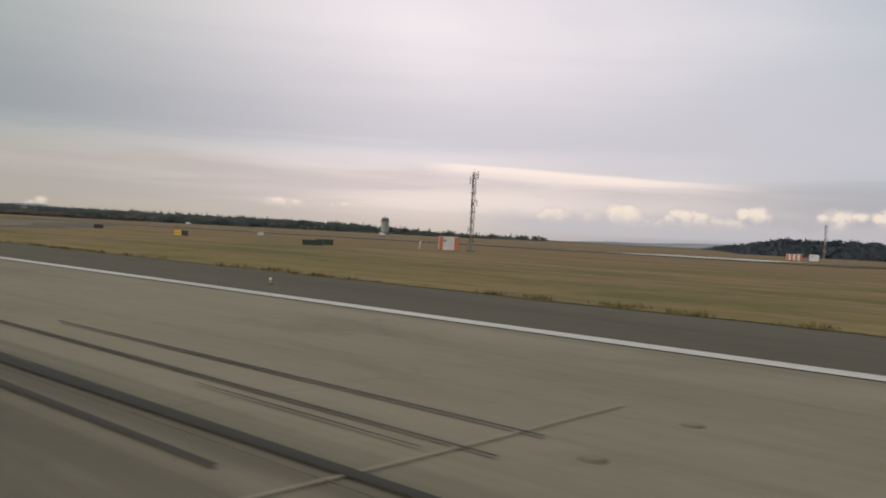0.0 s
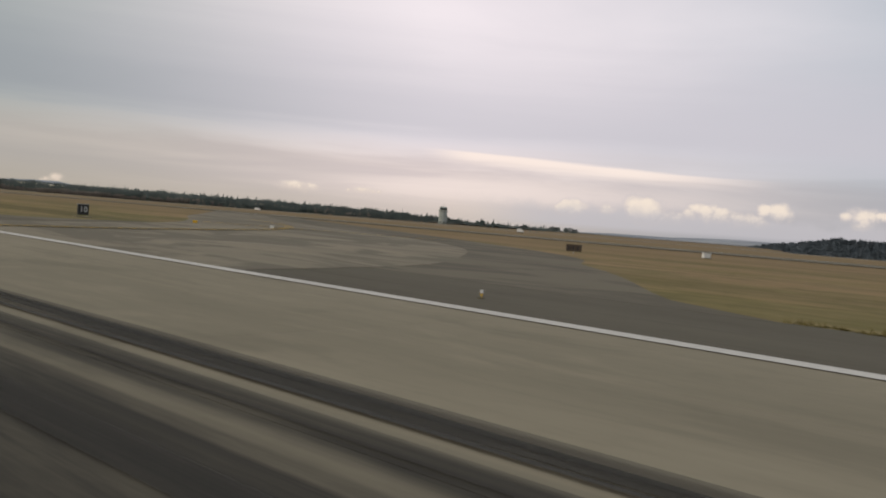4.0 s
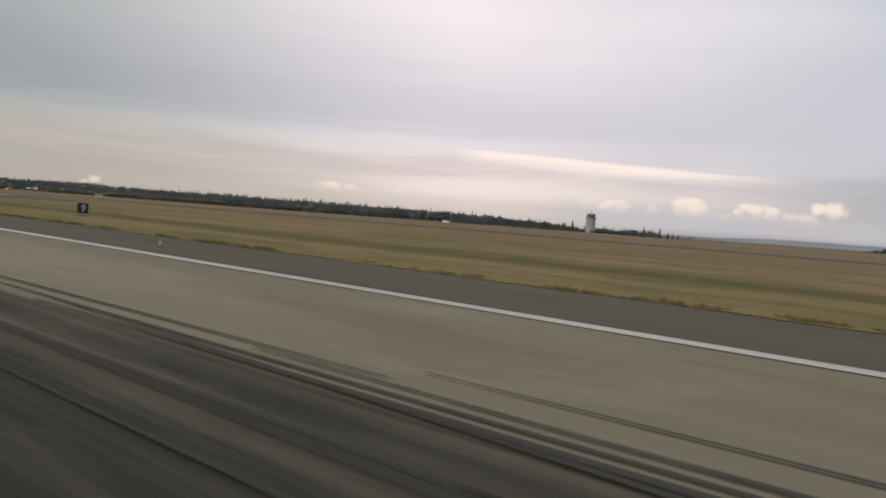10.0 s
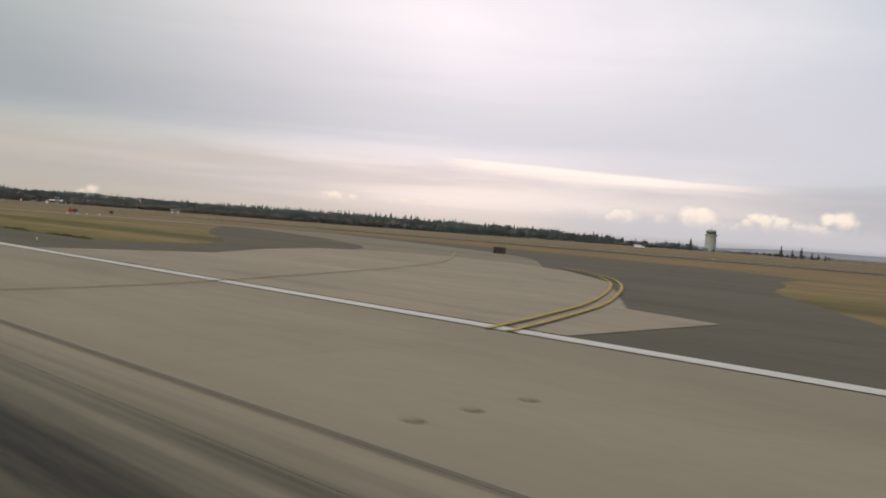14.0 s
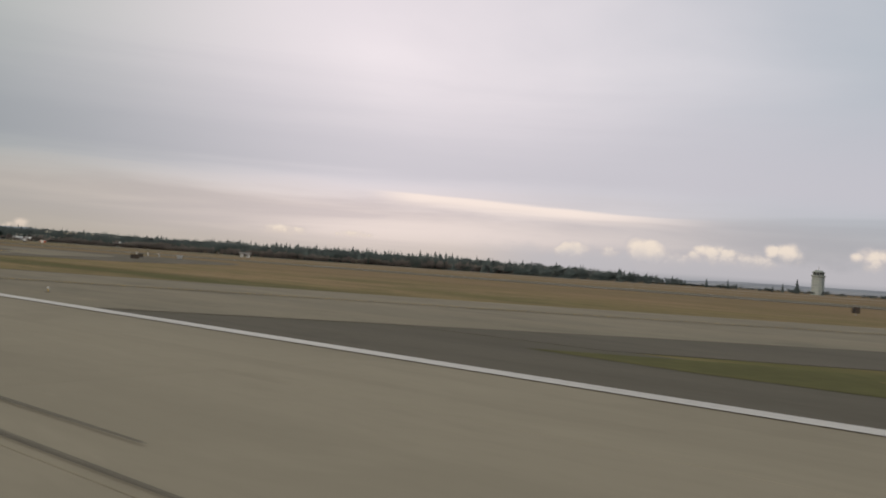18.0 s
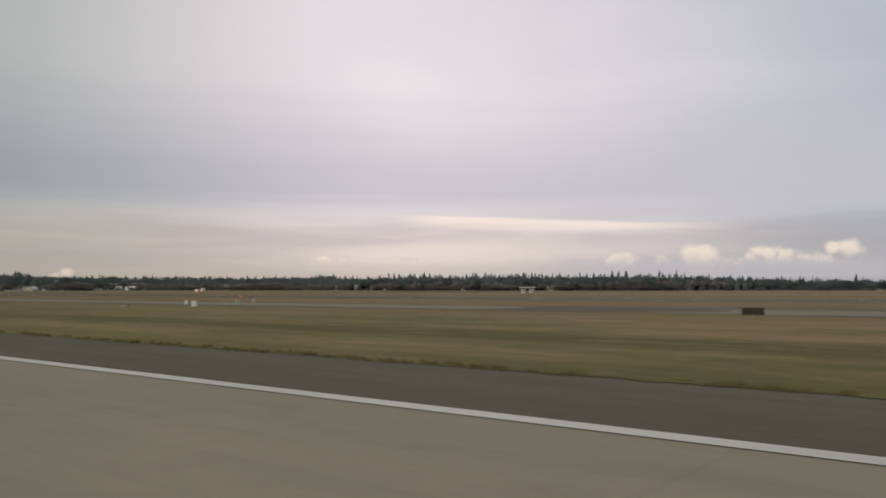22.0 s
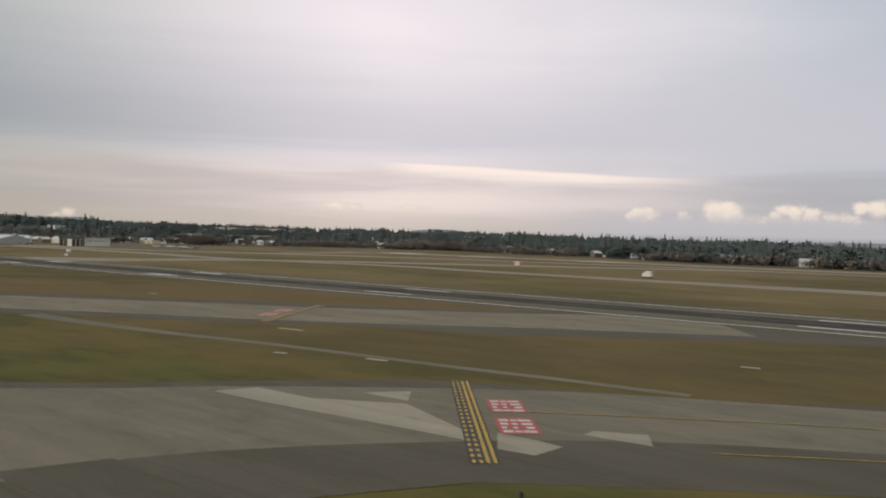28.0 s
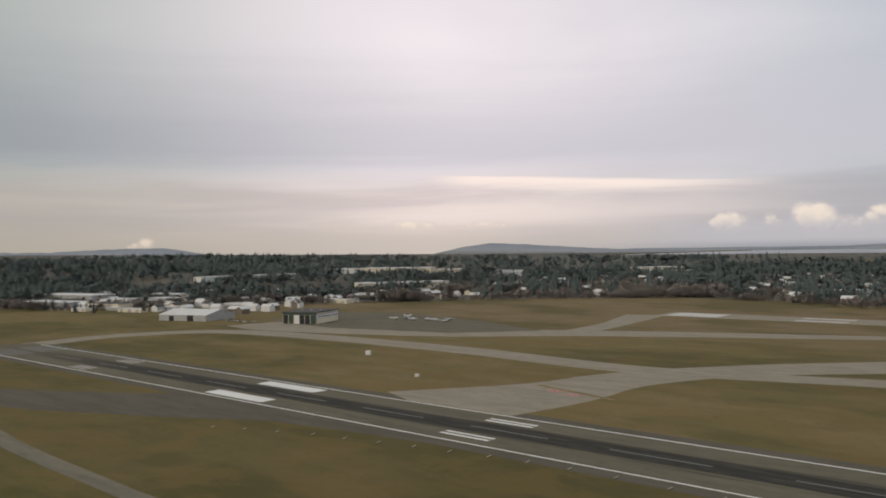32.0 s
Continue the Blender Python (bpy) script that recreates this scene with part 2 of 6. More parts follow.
def rubber(k, p, c, amount=1.0, mid=-1.6, x0=60.0, x1=-880.0):
    """Tyre rubber, streaked along the runway, over a pavement colour."""
    x, y, z = k.xyz(p)
    dy = k.math("ABSOLUTE", k.math("SUBTRACT", y, mid))
    st = k.noise(k.vec(k.math("MULTIPLY", x, 0.013), k.math("MULTIPLY", y, 0.85), 5.0), 1.0, 3.0, 0.55)
    st2 = k.noise(k.vec(k.math("MULTIPLY", x, 0.004), k.math("MULTIPLY", y, 0.35), 9.0), 1.0, 3.0, 0.5)
    edge = k.math("ADD", dy, k.math("MULTIPLY", k.math("SUBTRACT", st, 0.5), 9.0))
    edge = k.math("ADD", edge, k.math("MULTIPLY", k.math("SUBTRACT", st2, 0.5), 6.0))
    edge = k.math("ADD", edge, k.math("MULTIPLY", k.ramp(x, -400.0, -600.0), 0.6))
    f = k.ramp(edge, 10.2, 6.7)
    lx = k.math("MULTIPLY", k.ramp(x, x0, x0 - 130.0), k.ramp(x, x1, x1 + (260.0 if mid > 0 else 220.0)))
    fine = k.noise(k.vec(k.math("MULTIPLY", x, 0.02), k.math("MULTIPLY", y, 3.2), 2.0), 1.0, 4.0, 0.6)
    f = k.math("MULTIPLY", f, k.math("MULTIPLY_ADD", k.ramp(fine, 0.30, 0.68), 0.10, 0.84))
    mott = k.noise(k.vec(k.math("MULTIPLY", x, 0.05), k.math("MULTIPLY", y, 0.42), 7.0), 1.0, 6.0, 0.68)
    f = k.math("MULTIPLY", f, k.math("MULTIPLY_ADD", k.ramp(mott, 0.36, 0.56), 0.28, 0.76))
    f = k.math("MULTIPLY", k.math("MULTIPLY", f, lx), amount)
    return k.mix(f, c, (0.032, 0.030, 0.027))


def make_concrete(name, c1, c2, rubbered=None, vary=0.12, blotch=None):
    m, k = material(name)
    p = k.pos()
    a = k.noise(k.scale(p, (0.02, 0.12, 0)), 1.0, 5.0, 0.6)
    b = k.noise(k.scale(p, (0.9, 2.2, 0)), 1.0, 5.0, 0.7)
    c = k.mix(k.ramp(a, 0.34, 0.66), c1, c2)
    c = k.mix(k.math("MULTIPLY", k.ramp(b, 0.42, 0.75), 0.25), c, tuple(v * 0.6 for v in c1))
    st = k.noise(k.scale(p, (0.02, 0.8, 0)), 1.0, 3.0, 0.55)
    mo = k.noise(k.scale(p, (0.10, 0.22, 0)), 1.0, 6.0, 0.65, 0.5)
    c = k.mix(k.math("MULTIPLY", k.ramp(st, 0.52, 0.72), 0.30), c, tuple(v * 0.55 for v in c1))
    c = k.mix(k.math("MULTIPLY", k.ramp(mo, 0.52, 0.66), 0.34), c, tuple(v * 0.62 for v in c2))
    c = k.mix(k.math("MULTIPLY", k.ramp(mo, 0.46, 0.34), 0.28), c, tuple(v * 1.25 for v in c1))
    c = k.mix(k.math("MULTIPLY", k.rand(), vary), c, tuple(v * 0.7 for v in c2))
    if blotch:                                               # broad worn areas with soft ragged edges
        bl = k.noise(k.scale(p, (0.055, 0.11, 0)), 1.0, 6.0, 0.6, 1.2)
        c = k.mix(k.math("MULTIPLY", k.ramp(bl, 0.46, 0.56), 0.85), c, blotch)
    if rubbered and len(rubbered) == 1:                      # paler further down the runway, slightly darker again beyond
        c = k.mix(k.math("MULTIPLY", k.ramp(k.xyz(p)[0], -480.0, -680.0), 0.34), c, (0.345, 0.300, 0.222))
        c = k.mix(k.math("MULTIPLY", k.ramp(k.xyz(p)[0], -1040.0, -1260.0), 0.14), c, (0.190, 0.174, 0.134))
    if rubbered:
        c = rubber(k, p, c, *rubbered)
    k.surface(c, 0.88, b, 0.01 * U, 0.0, 0.10)
    return m


def make_paint(name, col, under, wear=0.45, dirt=(0.30, 0.28, 0.26), rubbered=None):
    """Road paint worn through to the pavement under it."""
    m, k = material(name)
    p = k.pos()
    a = k.noise(k.scale(p, (0.05, 0.5, 0)), 1.0, 5.0, 0.65)
    b = k.noise(k.scale(p, (1.5, 5.0, 0)), 1.0, 5.0, 0.75)
    f = k.math("ADD", k.math("MULTIPLY", a, 0.5), k.math("MULTIPLY", b, 0.5))
    c = k.mix(k.math("MULTIPLY", k.ramp(f, 0.45, 0.72), wear), col, under)
    c = k.mix(k.math("MULTIPLY", k.ramp(a, 0.35, 0.7), 0.3), c, dirt)
    if rubbered:
        c = rubber(k, p, c, *rubbered)
    k.surface(c, 0.7, b, 0.004 * U, 0.0, 0.3)
    return m


M_GRASS = make_grass()
M_RUNWAY = make_concrete("runway_concrete", (0.282, 0.246, 0.180), (0.222, 0.195, 0.142), (1.0,))
M_TAXI = make_concrete("taxiway_concrete", (0.258, 0.222, 0.160), (0.205, 0.180, 0.132))
M_TAXIF = make_concrete("pale_taxiway_concrete", (0.330, 0.286, 0.222), (0.268, 0.234, 0.180))
M_TAXIP = make_concrete("warm_pale_concrete", (0.345, 0.292, 0.218), (0.300, 0.256, 0.192))
M_TAXI2 = make_concrete("weathered_taxiway_concrete", (0.222, 0.194, 0.145), (0.178, 0.158, 0.118))
M_ASPHALT = make_concrete("shoulder_asphalt", (0.108, 0.096, 0.072), (0.131, 0.116, 0.089))
M_TAXI3 = make_concrete("blotched_taxiway_concrete", (0.250, 0.216, 0.160), (0.210, 0.184, 0.138), None, 0.12, (0.142, 0.125, 0.096))
M_ASPHALT3 = make_concrete("blotched_grey_asphalt", (0.112, 0.099, 0.075), (0.135, 0.119, 0.091), None, 0.12, (0.165, 0.144, 0.108))
M_ASPHALT2 = make_concrete("runway_asphalt", (0.168, 0.148, 0.104), (0.130, 0.116, 0.083), (1.0, 243.8, -1300.0, -2640.0))
M_PATCH = make_concrete("pale_concrete_patch", (0.375, 0.338, 0.262), (0.330, 0.298, 0.232))
M_WHITE = make_paint("white_marking_paint", (0.58, 0.55, 0.51), (0.26, 0.235, 0.20))
M_WHITE_W = make_paint("worn_white_marking_paint", (0.44, 0.405, 0.36), (0.24, 0.22, 0.185), 0.5, (0.30, 0.28, 0.26), (0.75,))
M_WHITE_R = make_paint("tyre_blackened_white_paint", (0.30, 0.28, 0.25), (0.16, 0.15, 0.125), 0.6, (0.21, 0.195, 0.17), (0.9,))
M_WHITE_B = make_paint("fresh_white_marking_paint", (0.78, 0.76, 0.72), (0.30, 0.28, 0.25), 0.25, (0.55, 0.52, 0.48))
M_WHITE_G = make_paint("rubbed_grey_marking_paint", (0.15, 0.145, 0.135), (0.10, 0.095, 0.085), 0.6, (0.16, 0.15, 0.14))
M_YELLOW = make_paint("yellow_marking_paint", (0.52, 0.33, 0.05), (0.20, 0.16, 0.08), 0.4, (0.28, 0.22, 0.08))
M_BLACKP = make_paint("black_marking_paint", (0.035, 0.034, 0.032), (0.10, 0.09, 0.08), 0.3, (0.06, 0.055, 0.05))
M_REDP = make_paint("red_marking_paint", (0.42, 0.085, 0.07), (0.25, 0.14, 0.11), 0.4, (0.30, 0.14, 0.12))


def make_skid(name, strength):
    m, k = material(name)
    p = k.pos()
    a = k.noise(k.scale(p, (0.05, 5.0, 0)), 1.0, 5.0, 0.65)
    b = k.noise(k.scale(p, (0.6, 9.0, 0)), 1.0, 4.0, 0.6)
    f = k.math("ADD", k.math("MULTIPLY", a, 0.6), k.math("MULTIPLY", b, 0.4))
    k.surface((0.050, 0.047, 0.042), 0.9, None, 0.0, 0.0, 0.2, k.math("MULTIPLY", k.ramp(f, 0.26, 0.50), strength))
    return m


M_SKID = make_skid("tyre_rubber_mark", 0.92)
M_JOINT = make_skid("faded_joint_sealant", 0.18)
M_SKID_F = make_skid("faint_tyre_rubber_mark", 0.48)
M_LUSH = simple("lush_green_grass", (0.120, 0.112, 0.040), (0.088, 0.084, 0.030), 0.15, 0.95, spec=0.1, world_space=True)
M_BLACK = simple("black_sign_face", (0.016, 0.016, 0.017), (0.03, 0.03, 0.03), 2.0, 0.55)
M_SIGNW = simple("white_sign_legend", (0.62, 0.62, 0.60), (0.5, 0.5, 0.48), 4.0, 0.5)
M_SIGNY = simple("yellow_sign_face", (0.70, 0.43, 0.03), (0.55, 0.33, 0.03), 1.5, 0.5)
M_STEEL = simple("galvanised_steel", (0.36, 0.36, 0.36), (0.25, 0.25, 0.25), 3.0, 0.45, 0.7)
M_DARK = simple("dark_rubber", (0.022, 0.022, 0.024), (0.04, 0.04, 0.04), 3.0, 0.8)
M_ORANGE = simple("orange_paint", (0.62, 0.20, 0.10), (0.52, 0.18, 0.10), 1.2, 0.55)
M_WPAINT = simple("white_paint", (0.74, 0.73, 0.70), (0.62, 0.61, 0.58), 0.7, 0.5)
M_CREAM = simple("cream_cladding", (0.78, 0.70, 0.53), (0.68, 0.60, 0.45), 0.3, 0.6, vary=0.3)
M_GREYW = simple("grey_cladding", (0.44, 0.44, 0.42), (0.34, 0.34, 0.33), 0.4, 0.6, vary=0.3)
M_GREEN = simple("dark_green_paint", (0.035, 0.060, 0.042), (0.05, 0.07, 0.05), 1.0, 0.6)
M_ROOFL = simple("pale_metal_roof", (0.70, 0.69, 0.66), (0.58, 0.57, 0.55), 0.2, 0.45, vary=0.3)
M_ROOFD = simple("dark_shingle_roof", (0.11, 0.105, 0.10), (0.07, 0.068, 0.066), 0.5, 0.85, vary=0.5)
M_WALLB = simple("brown_house_wall", (0.24, 0.19, 0.15), (0.18, 0.145, 0.115), 0.5, 0.8, vary=0.5)
M_GLASSD = simple("dark_window_glass", (0.025, 0.028, 0.032), (0.035, 0.038, 0.04), 1.0, 0.15, spec=0.6)
M_BARK = simple("bark", (0.085, 0.065, 0.05), (0.055, 0.043, 0.034), 2.0, 0.9)


def make_foliage(name, c1, c2, c3):
    """Dense foliage: leaf masses catch the sky evenly, with tree-sized and twig-sized colour changes."""
    m, k = material(name)
    p = k.pos()
    a = k.noise(p, 0.045, 4.0)
    b = k.noise(p, 0.5, 4.0, 0.7)
    isl = k.n("ShaderNodeNewGeometry").outputs["Random Per Island"]
    c = k.mix(k.ramp(a, 0.36, 0.64), c1, c2)
    c = k.mix(k.math("MULTIPLY", k.ramp(b, 0.45, 0.7), 0.35), c, c3)
    c = k.mix(k.math("MULTIPLY", isl, 0.18), c, c3)
    k.surface(c, 0.95, None, 0.0, 0.0, 0.05)
    bs = [n for n in k.t.nodes if n.type == "BSDF_PRINCIPLED"][0]
    k.put(bs.inputs["Normal"], k.vec(0.0, -0.26, 0.966))
    return m


# needles coloured paler than real ones, standing in for haze over distance
M_CONIFER = make_foliage("conifer_needles", (0.124, 0.152, 0.142), (0.156, 0.178, 0.164), (0.108, 0.130, 0.122))
M_BARE = make_foliage("bare_branches", (0.420, 0.350, 0.300), (0.360, 0.304, 0.264), (0.295, 0.252, 0.222))
# distance haze is put into these needles' bluish, low-contrast colour
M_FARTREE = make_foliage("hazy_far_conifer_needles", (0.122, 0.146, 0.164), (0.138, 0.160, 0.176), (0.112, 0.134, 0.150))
# dark base colour paints in the shade beneath the hill's trees
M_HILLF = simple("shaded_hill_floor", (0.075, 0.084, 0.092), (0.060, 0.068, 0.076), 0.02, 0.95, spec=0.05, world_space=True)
# the far hills' base colour carries blue-grey aerial haze
M_HILL = simple("haze_tinted_hill", (0.300, 0.318, 0.348), (0.275, 0.294, 0.326), 0.002, 1.0, spec=0.0, world_space=True)
M_WATER = simple("pale_sea_water", (0.26, 0.28, 0.32), (0.22, 0.245, 0.285), 0.002, 0.35, world_space=True)
M_FLOOR = simple("woodland_floor", (0.150, 0.132, 0.108), (0.105, 0.102, 0.086), 0.012, 0.95, spec=0.1, world_space=True)
M_TUFT = simple("grass_tuft", (0.170, 0.138, 0.055), (0.115, 0.098, 0.038), 0.8, 0.95, spec=0.1, world_space=True)

# ---- mesh helpers (full-size metres in, scaled on linking) ----


def mesh_of(bm, mat, name="mesh", smooth=False):
    me = bpy.data.meshes.new(name)
    bmesh.ops.scale(bm, vec=(U, U, U), verts=bm.verts)
    bm.to_mesh(me)
    bm.free()
    if mat:
        me.materials.append(mat)
    if smooth:
        for f in me.polygons:
            f.use_smooth = True
    return me


def part(name, bm, mat, parent=None, label="", smooth=False):
    ob = new(name, mesh_of(bm, mat, name, smooth))
    ob.parent = parent
    if label:
        tagged(ob, label=label)
    return ob


def thing(name, x, y, z=0.0, rz=0.0, label="", category="", group="", kind=""):
    ob = new(name)
    ob.matrix_basis = pose(x * U, y * U, z * U, 0, 0, rz)
    return tagged(ob, label, category, group, kind)


def bm_new():
    return bmesh.new()


def box(bm, c, s, rz=0.0, bevel=0.0):
    r = bmesh.ops.create_cube(bm, size=1.0)
    m = Matrix.Translation(c) @ Matrix.Rotation(radians(rz), 4, "Z") @ Matrix.Diagonal((*s, 1.0))
    bmesh.ops.transform(bm, matrix=m, verts=r["verts"])
    if bevel:
        es = list({e for v in r["verts"] for e in v.link_edges})
        bmesh.ops.bevel(bm, geom=es, offset=bevel, segments=1, affect="EDGES", profile=0.5)
    return bm


def bx(c, s, rz=0.0, bevel=0.0):
    return box(bm_new(), c, s, rz, bevel)


def rod(bm, a, b, r, n=6, r2=None):
    a, b = Vector(a), Vector(b)
    m = Matrix.Translation((a + b) / 2) @ (b - a).to_track_quat("Z", "Y").to_matrix().to_4x4()
    bmesh.ops.create_cone(bm, cap_ends=True, segments=n, radius1=r, radius2=r if r2 is None else r2, depth=(b - a).length, matrix=m)
    return bm


def loft(rings, close=True):
    """A skin through rings of equal length, with closed ends."""
    bm = bm_new()
    vs = [[bm.verts.new(p) for p in ring] for ring in rings]
    n = len(vs[0])
    for a, b in zip(vs, vs[1:]):
        for i in range(n):
            bm.faces.new((a[i], a[(i + 1) % n], b[(i + 1) % n], b[i]))
    if close:
        bm.faces.new(vs[0][::-1])
        bm.faces.new(vs[-1])
    bmesh.ops.recalc_face_normals(bm, faces=bm.faces)
    return bm


def sheet(bm, outline, z, drop=0.0):
    """A flat slab with that outline; its top lies at z, its rim goes down by drop."""
    top = [bm.verts.new((x, y, z)) for x, y in outline]
    f = bm.faces.new(top)
    f.normal_update()
    if f.normal.z < 0:
        f.normal_flip()
    if drop:
        low = [bm.verts.new((x, y, z - drop)) for x, y in outline]
        n = len(top)
        for i in range(n):
            bm.faces.new((top[i], top[(i + 1) % n], low[(i + 1) % n], low[i]))
    bmesh.ops.triangulate(bm, faces=[f])
    return bm


def smooth_line(pts, step=4.0):
    """A gliding polyline through the points."""
    out = []
    p = [np.array(q, float) for q in pts]
    p = [2 * p[0] - p[1]] + p + [2 * p[-1] - p[-2]]
    for a, b, c, d in zip(p, p[1:], p[2:], p[3:]):
        n = max(2, int(np.linalg.norm(c - b) / step))
        for i in range(n):
            t = i / n
            out.append(0.5 * (2 * b + (c - a) * t + (2 * a - 5 * b + 4 * c - d) * t * t + (3 * b - a - 3 * c + d) * t ** 3))
    return out + [p[-2]]


def rounded(pts, step=5.0):
    """A closed outline led smoothly through its points."""
    p = [np.array(q, float) for q in pts]
    out = []
    for i in range(len(p)):
        a, b, c, d = p[i - 1], p[i], p[(i + 1) % len(p)], p[(i + 2) % len(p)]
        n = max(1, min(10, int(np.linalg.norm(c - b) / step)))
        for j in range(n):
            t = j / n
            q = 0.5 * (2 * b + (c - a) * t + (2 * a - 5 * b + 4 * c - d) * t * t + (3 * b - a - 3 * c + d) * t ** 3)
            out.append((q[0], q[1]) if min(b[1], c[1]) > 32 else tuple(b + (c - b) * t))
    return out


def ribbon(bm, pts, widths, z, drop=0.0):
    """A band along a polyline; widths is one number or one for each point given."""
    ln = smooth_line(pts)
    n = len(ln)
    ws = np.interp(np.linspace(0, 1, n), np.linspace(0, 1, len(widths)), widths) if isinstance(widths, (tuple, list)) else [widths] * n
    rows = []
    for i, c in enumerate(ln):
        t = ln[min(i + 1, n - 1)] - ln[max(i - 1, 0)]
        s = np.array((-t[1], t[0])) / (np.linalg.norm(t) + 1e-9) * ws[i] / 2
        a, b = c + s, c - s
        rows.append([bm.verts.new((a[0], a[1], z)), bm.verts.new((b[0], b[1], z))])
        if drop:
            rows[-1] += [bm.verts.new((a[0], a[1], z - drop)), bm.verts.new((b[0], b[1], z - drop))]
    for p, q in zip(rows, rows[1:]):
        f = bm.faces.new((p[0], p[1], q[1], q[0]))
        f.normal_update()
        if f.normal.z < 0:
            f.normal_flip()
        if drop:
            bm.faces.new((p[0], q[0], q[2], p[2]))
            bm.faces.new((p[1], q[1], q[3], p[3]))
    return bm


def rect(bm, x0, x1, y0, y1, z, drop=0.0, seg=0):
    """A flat rectangle, in one strip of pieces seg long."""
    x0, x1, y0, y1 = min(x0, x1), max(x0, x1), min(y0, y1), max(y0, y1)
    xs = np.linspace(x0, x1, max(2, int((x1 - x0) / seg) + 1)) if seg else (x0, x1)
    prev = None
    for xx in xs:
        v = [bm.verts.new((xx, y0, z)), bm.verts.new((xx, y1, z))] + ([bm.verts.new((xx, y0, z - drop)), bm.verts.new((xx, y1, z - drop))] if drop else [])
        if prev:
            bm.faces.new((prev[0], v[0], v[1], prev[1]))
            if drop:
                bm.faces.new((prev[2], v[2], v[0], prev[0]))
                bm.faces.new((prev[1], v[1], v[3], prev[3]))
        prev = v
    return bm


def text_mesh(txt, size, mat):
    cu = bpy.data.curves.new("legend", "FONT")
    cu.body, cu.size, cu.extrude, cu.align_x, cu.align_y = txt, size * U, 0.01 * U, "CENTER", "CENTER"
    ob = new("legend", cu)
    me = bpy.data.meshes.new_from_object(ob)
    bpy.data.objects.remove(ob)
    bpy.data.curves.remove(cu)
    me.materials.clear()
    me.materials.append(mat)
    return me


def arrays(name, V, F, mat, label="", category="", kind="stuff"):
    """One object out of vertex and triangle arrays."""
    me = bpy.data.meshes.new(name)
    V = np.asarray(V, np.float32) * U
    F = np.asarray(F, np.int32)
    me.vertices.add(len(V))
    me.vertices.foreach_set("co", V.ravel())
    me.loops.add(F.size)
    me.loops.foreach_set("vertex_index", F.ravel())
    me.polygons.add(len(F))
    me.polygons.foreach_set("loop_start", np.arange(0, F.size, 3, dtype=np.int32))
    me.polygons.foreach_set("loop_total", np.full(len(F), 3, np.int32))
    me.update(calc_edges=True)
    me.validate()
    me.materials.append(mat)
    return tagged(new(name, me), label, category, "", kind)


def fall(x, y):
    """Height of the ground: level airfield that falls away towards the sea in the north."""
    n = np.clip((np.asarray(x, float) + 1050.0) / 450.0, 0, 1)
    n = n * n * (3 - 2 * n)
    yy = np.asarray(y, float)
    a = -0.0012 * np.clip(yy - 200.0, 0, 550.0) - 0.030 * np.clip(yy - 800.0, 0, 1400.0)
    return a * n


# ---- ground, water and distance ----
gx = np.concatenate([np.linspace(-16500, -3200, 18), np.linspace(-3000, 600, 60), np.linspace(1000, 9000, 8)])
gy = np.concatenate([np.linspace(-4000, -100, 6), np.linspace(0, 2500, 51), np.linspace(3000, 9800, 9)])
GX, GY = np.meshgrid(gx, gy, indexing="ij")
GV = np.stack([GX, GY, fall(GX, GY)], -1).reshape(-1, 3)
ny = len(gy)
GF = []
for i in range(len(gx) - 1):
    for j in range(ny - 1):
        a = i * ny + j
        GF += [(a, a + ny, a + ny + 1), (a, a + ny + 1, a + 1)]
arrays("ground", GV, GF, M_GRASS, "mown winter grass airfield, brown and olive", "ground", "structure")
b = bm_new()
rect(b, -5100, 4000, 5600, 9600, 2.0)
tagged(part("water", b, M_WATER), "pale calm sea beyond the woods", "water", "", "structure")


def ridge(name, x0, x1, y0, top, seed, depth=500.0, ends=0.18, ends2=None):
    """A long far hill with an uneven skyline."""
    n = 90
    rows = []
    for i in range(n + 1):
        t = i / n
        env = min(1.0, t / ends, (1 - t) / (ends2 or ends))
        env = env * env * (3 - 2 * env)
        h = top * env * (0.85 + 0.16 * noise.noise((t * 5 + seed, seed, 0)) + 0.05 * noise.noise((t * 30, seed, 1))) + 1.5 * noise.noise((t * 160, seed, 2)) * env
        x = x0 + (x1 - x0) * t
        rows.append([(x, y0 - depth, -4), (x, y0 - depth * 0.4, h * 0.7 - 2), (x, y0, h), (x, y0 + depth, -4)])
    b = loft(rows, False)
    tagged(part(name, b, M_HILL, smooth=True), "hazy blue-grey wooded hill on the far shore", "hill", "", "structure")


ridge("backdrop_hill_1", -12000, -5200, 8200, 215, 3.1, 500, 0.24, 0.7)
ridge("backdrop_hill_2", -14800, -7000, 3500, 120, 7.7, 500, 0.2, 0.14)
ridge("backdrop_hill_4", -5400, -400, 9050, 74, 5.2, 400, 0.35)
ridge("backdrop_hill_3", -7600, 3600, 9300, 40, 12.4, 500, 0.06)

# cumulus along the horizon: a far curved sheet of cloud
m, k = material("cumulus")
p = k.pos()
x, y, z = k.xyz(p)
caz = k.math("ARCTAN2", k.math("MULTIPLY", k.math("ADD", x, 1000.0), -1.0), y)
nz = k.noise(k.scale(p, (0.0075, 0.0075, 0.0085)), 1.0, 7.0, 0.55, 0.3)
nw = k.noise(k.scale(p, (0.0030, 0.0030, 0.0045)), 1.0, 4.0, 0.5)
across = k.math("MULTIPLY", caz, 9300.0)
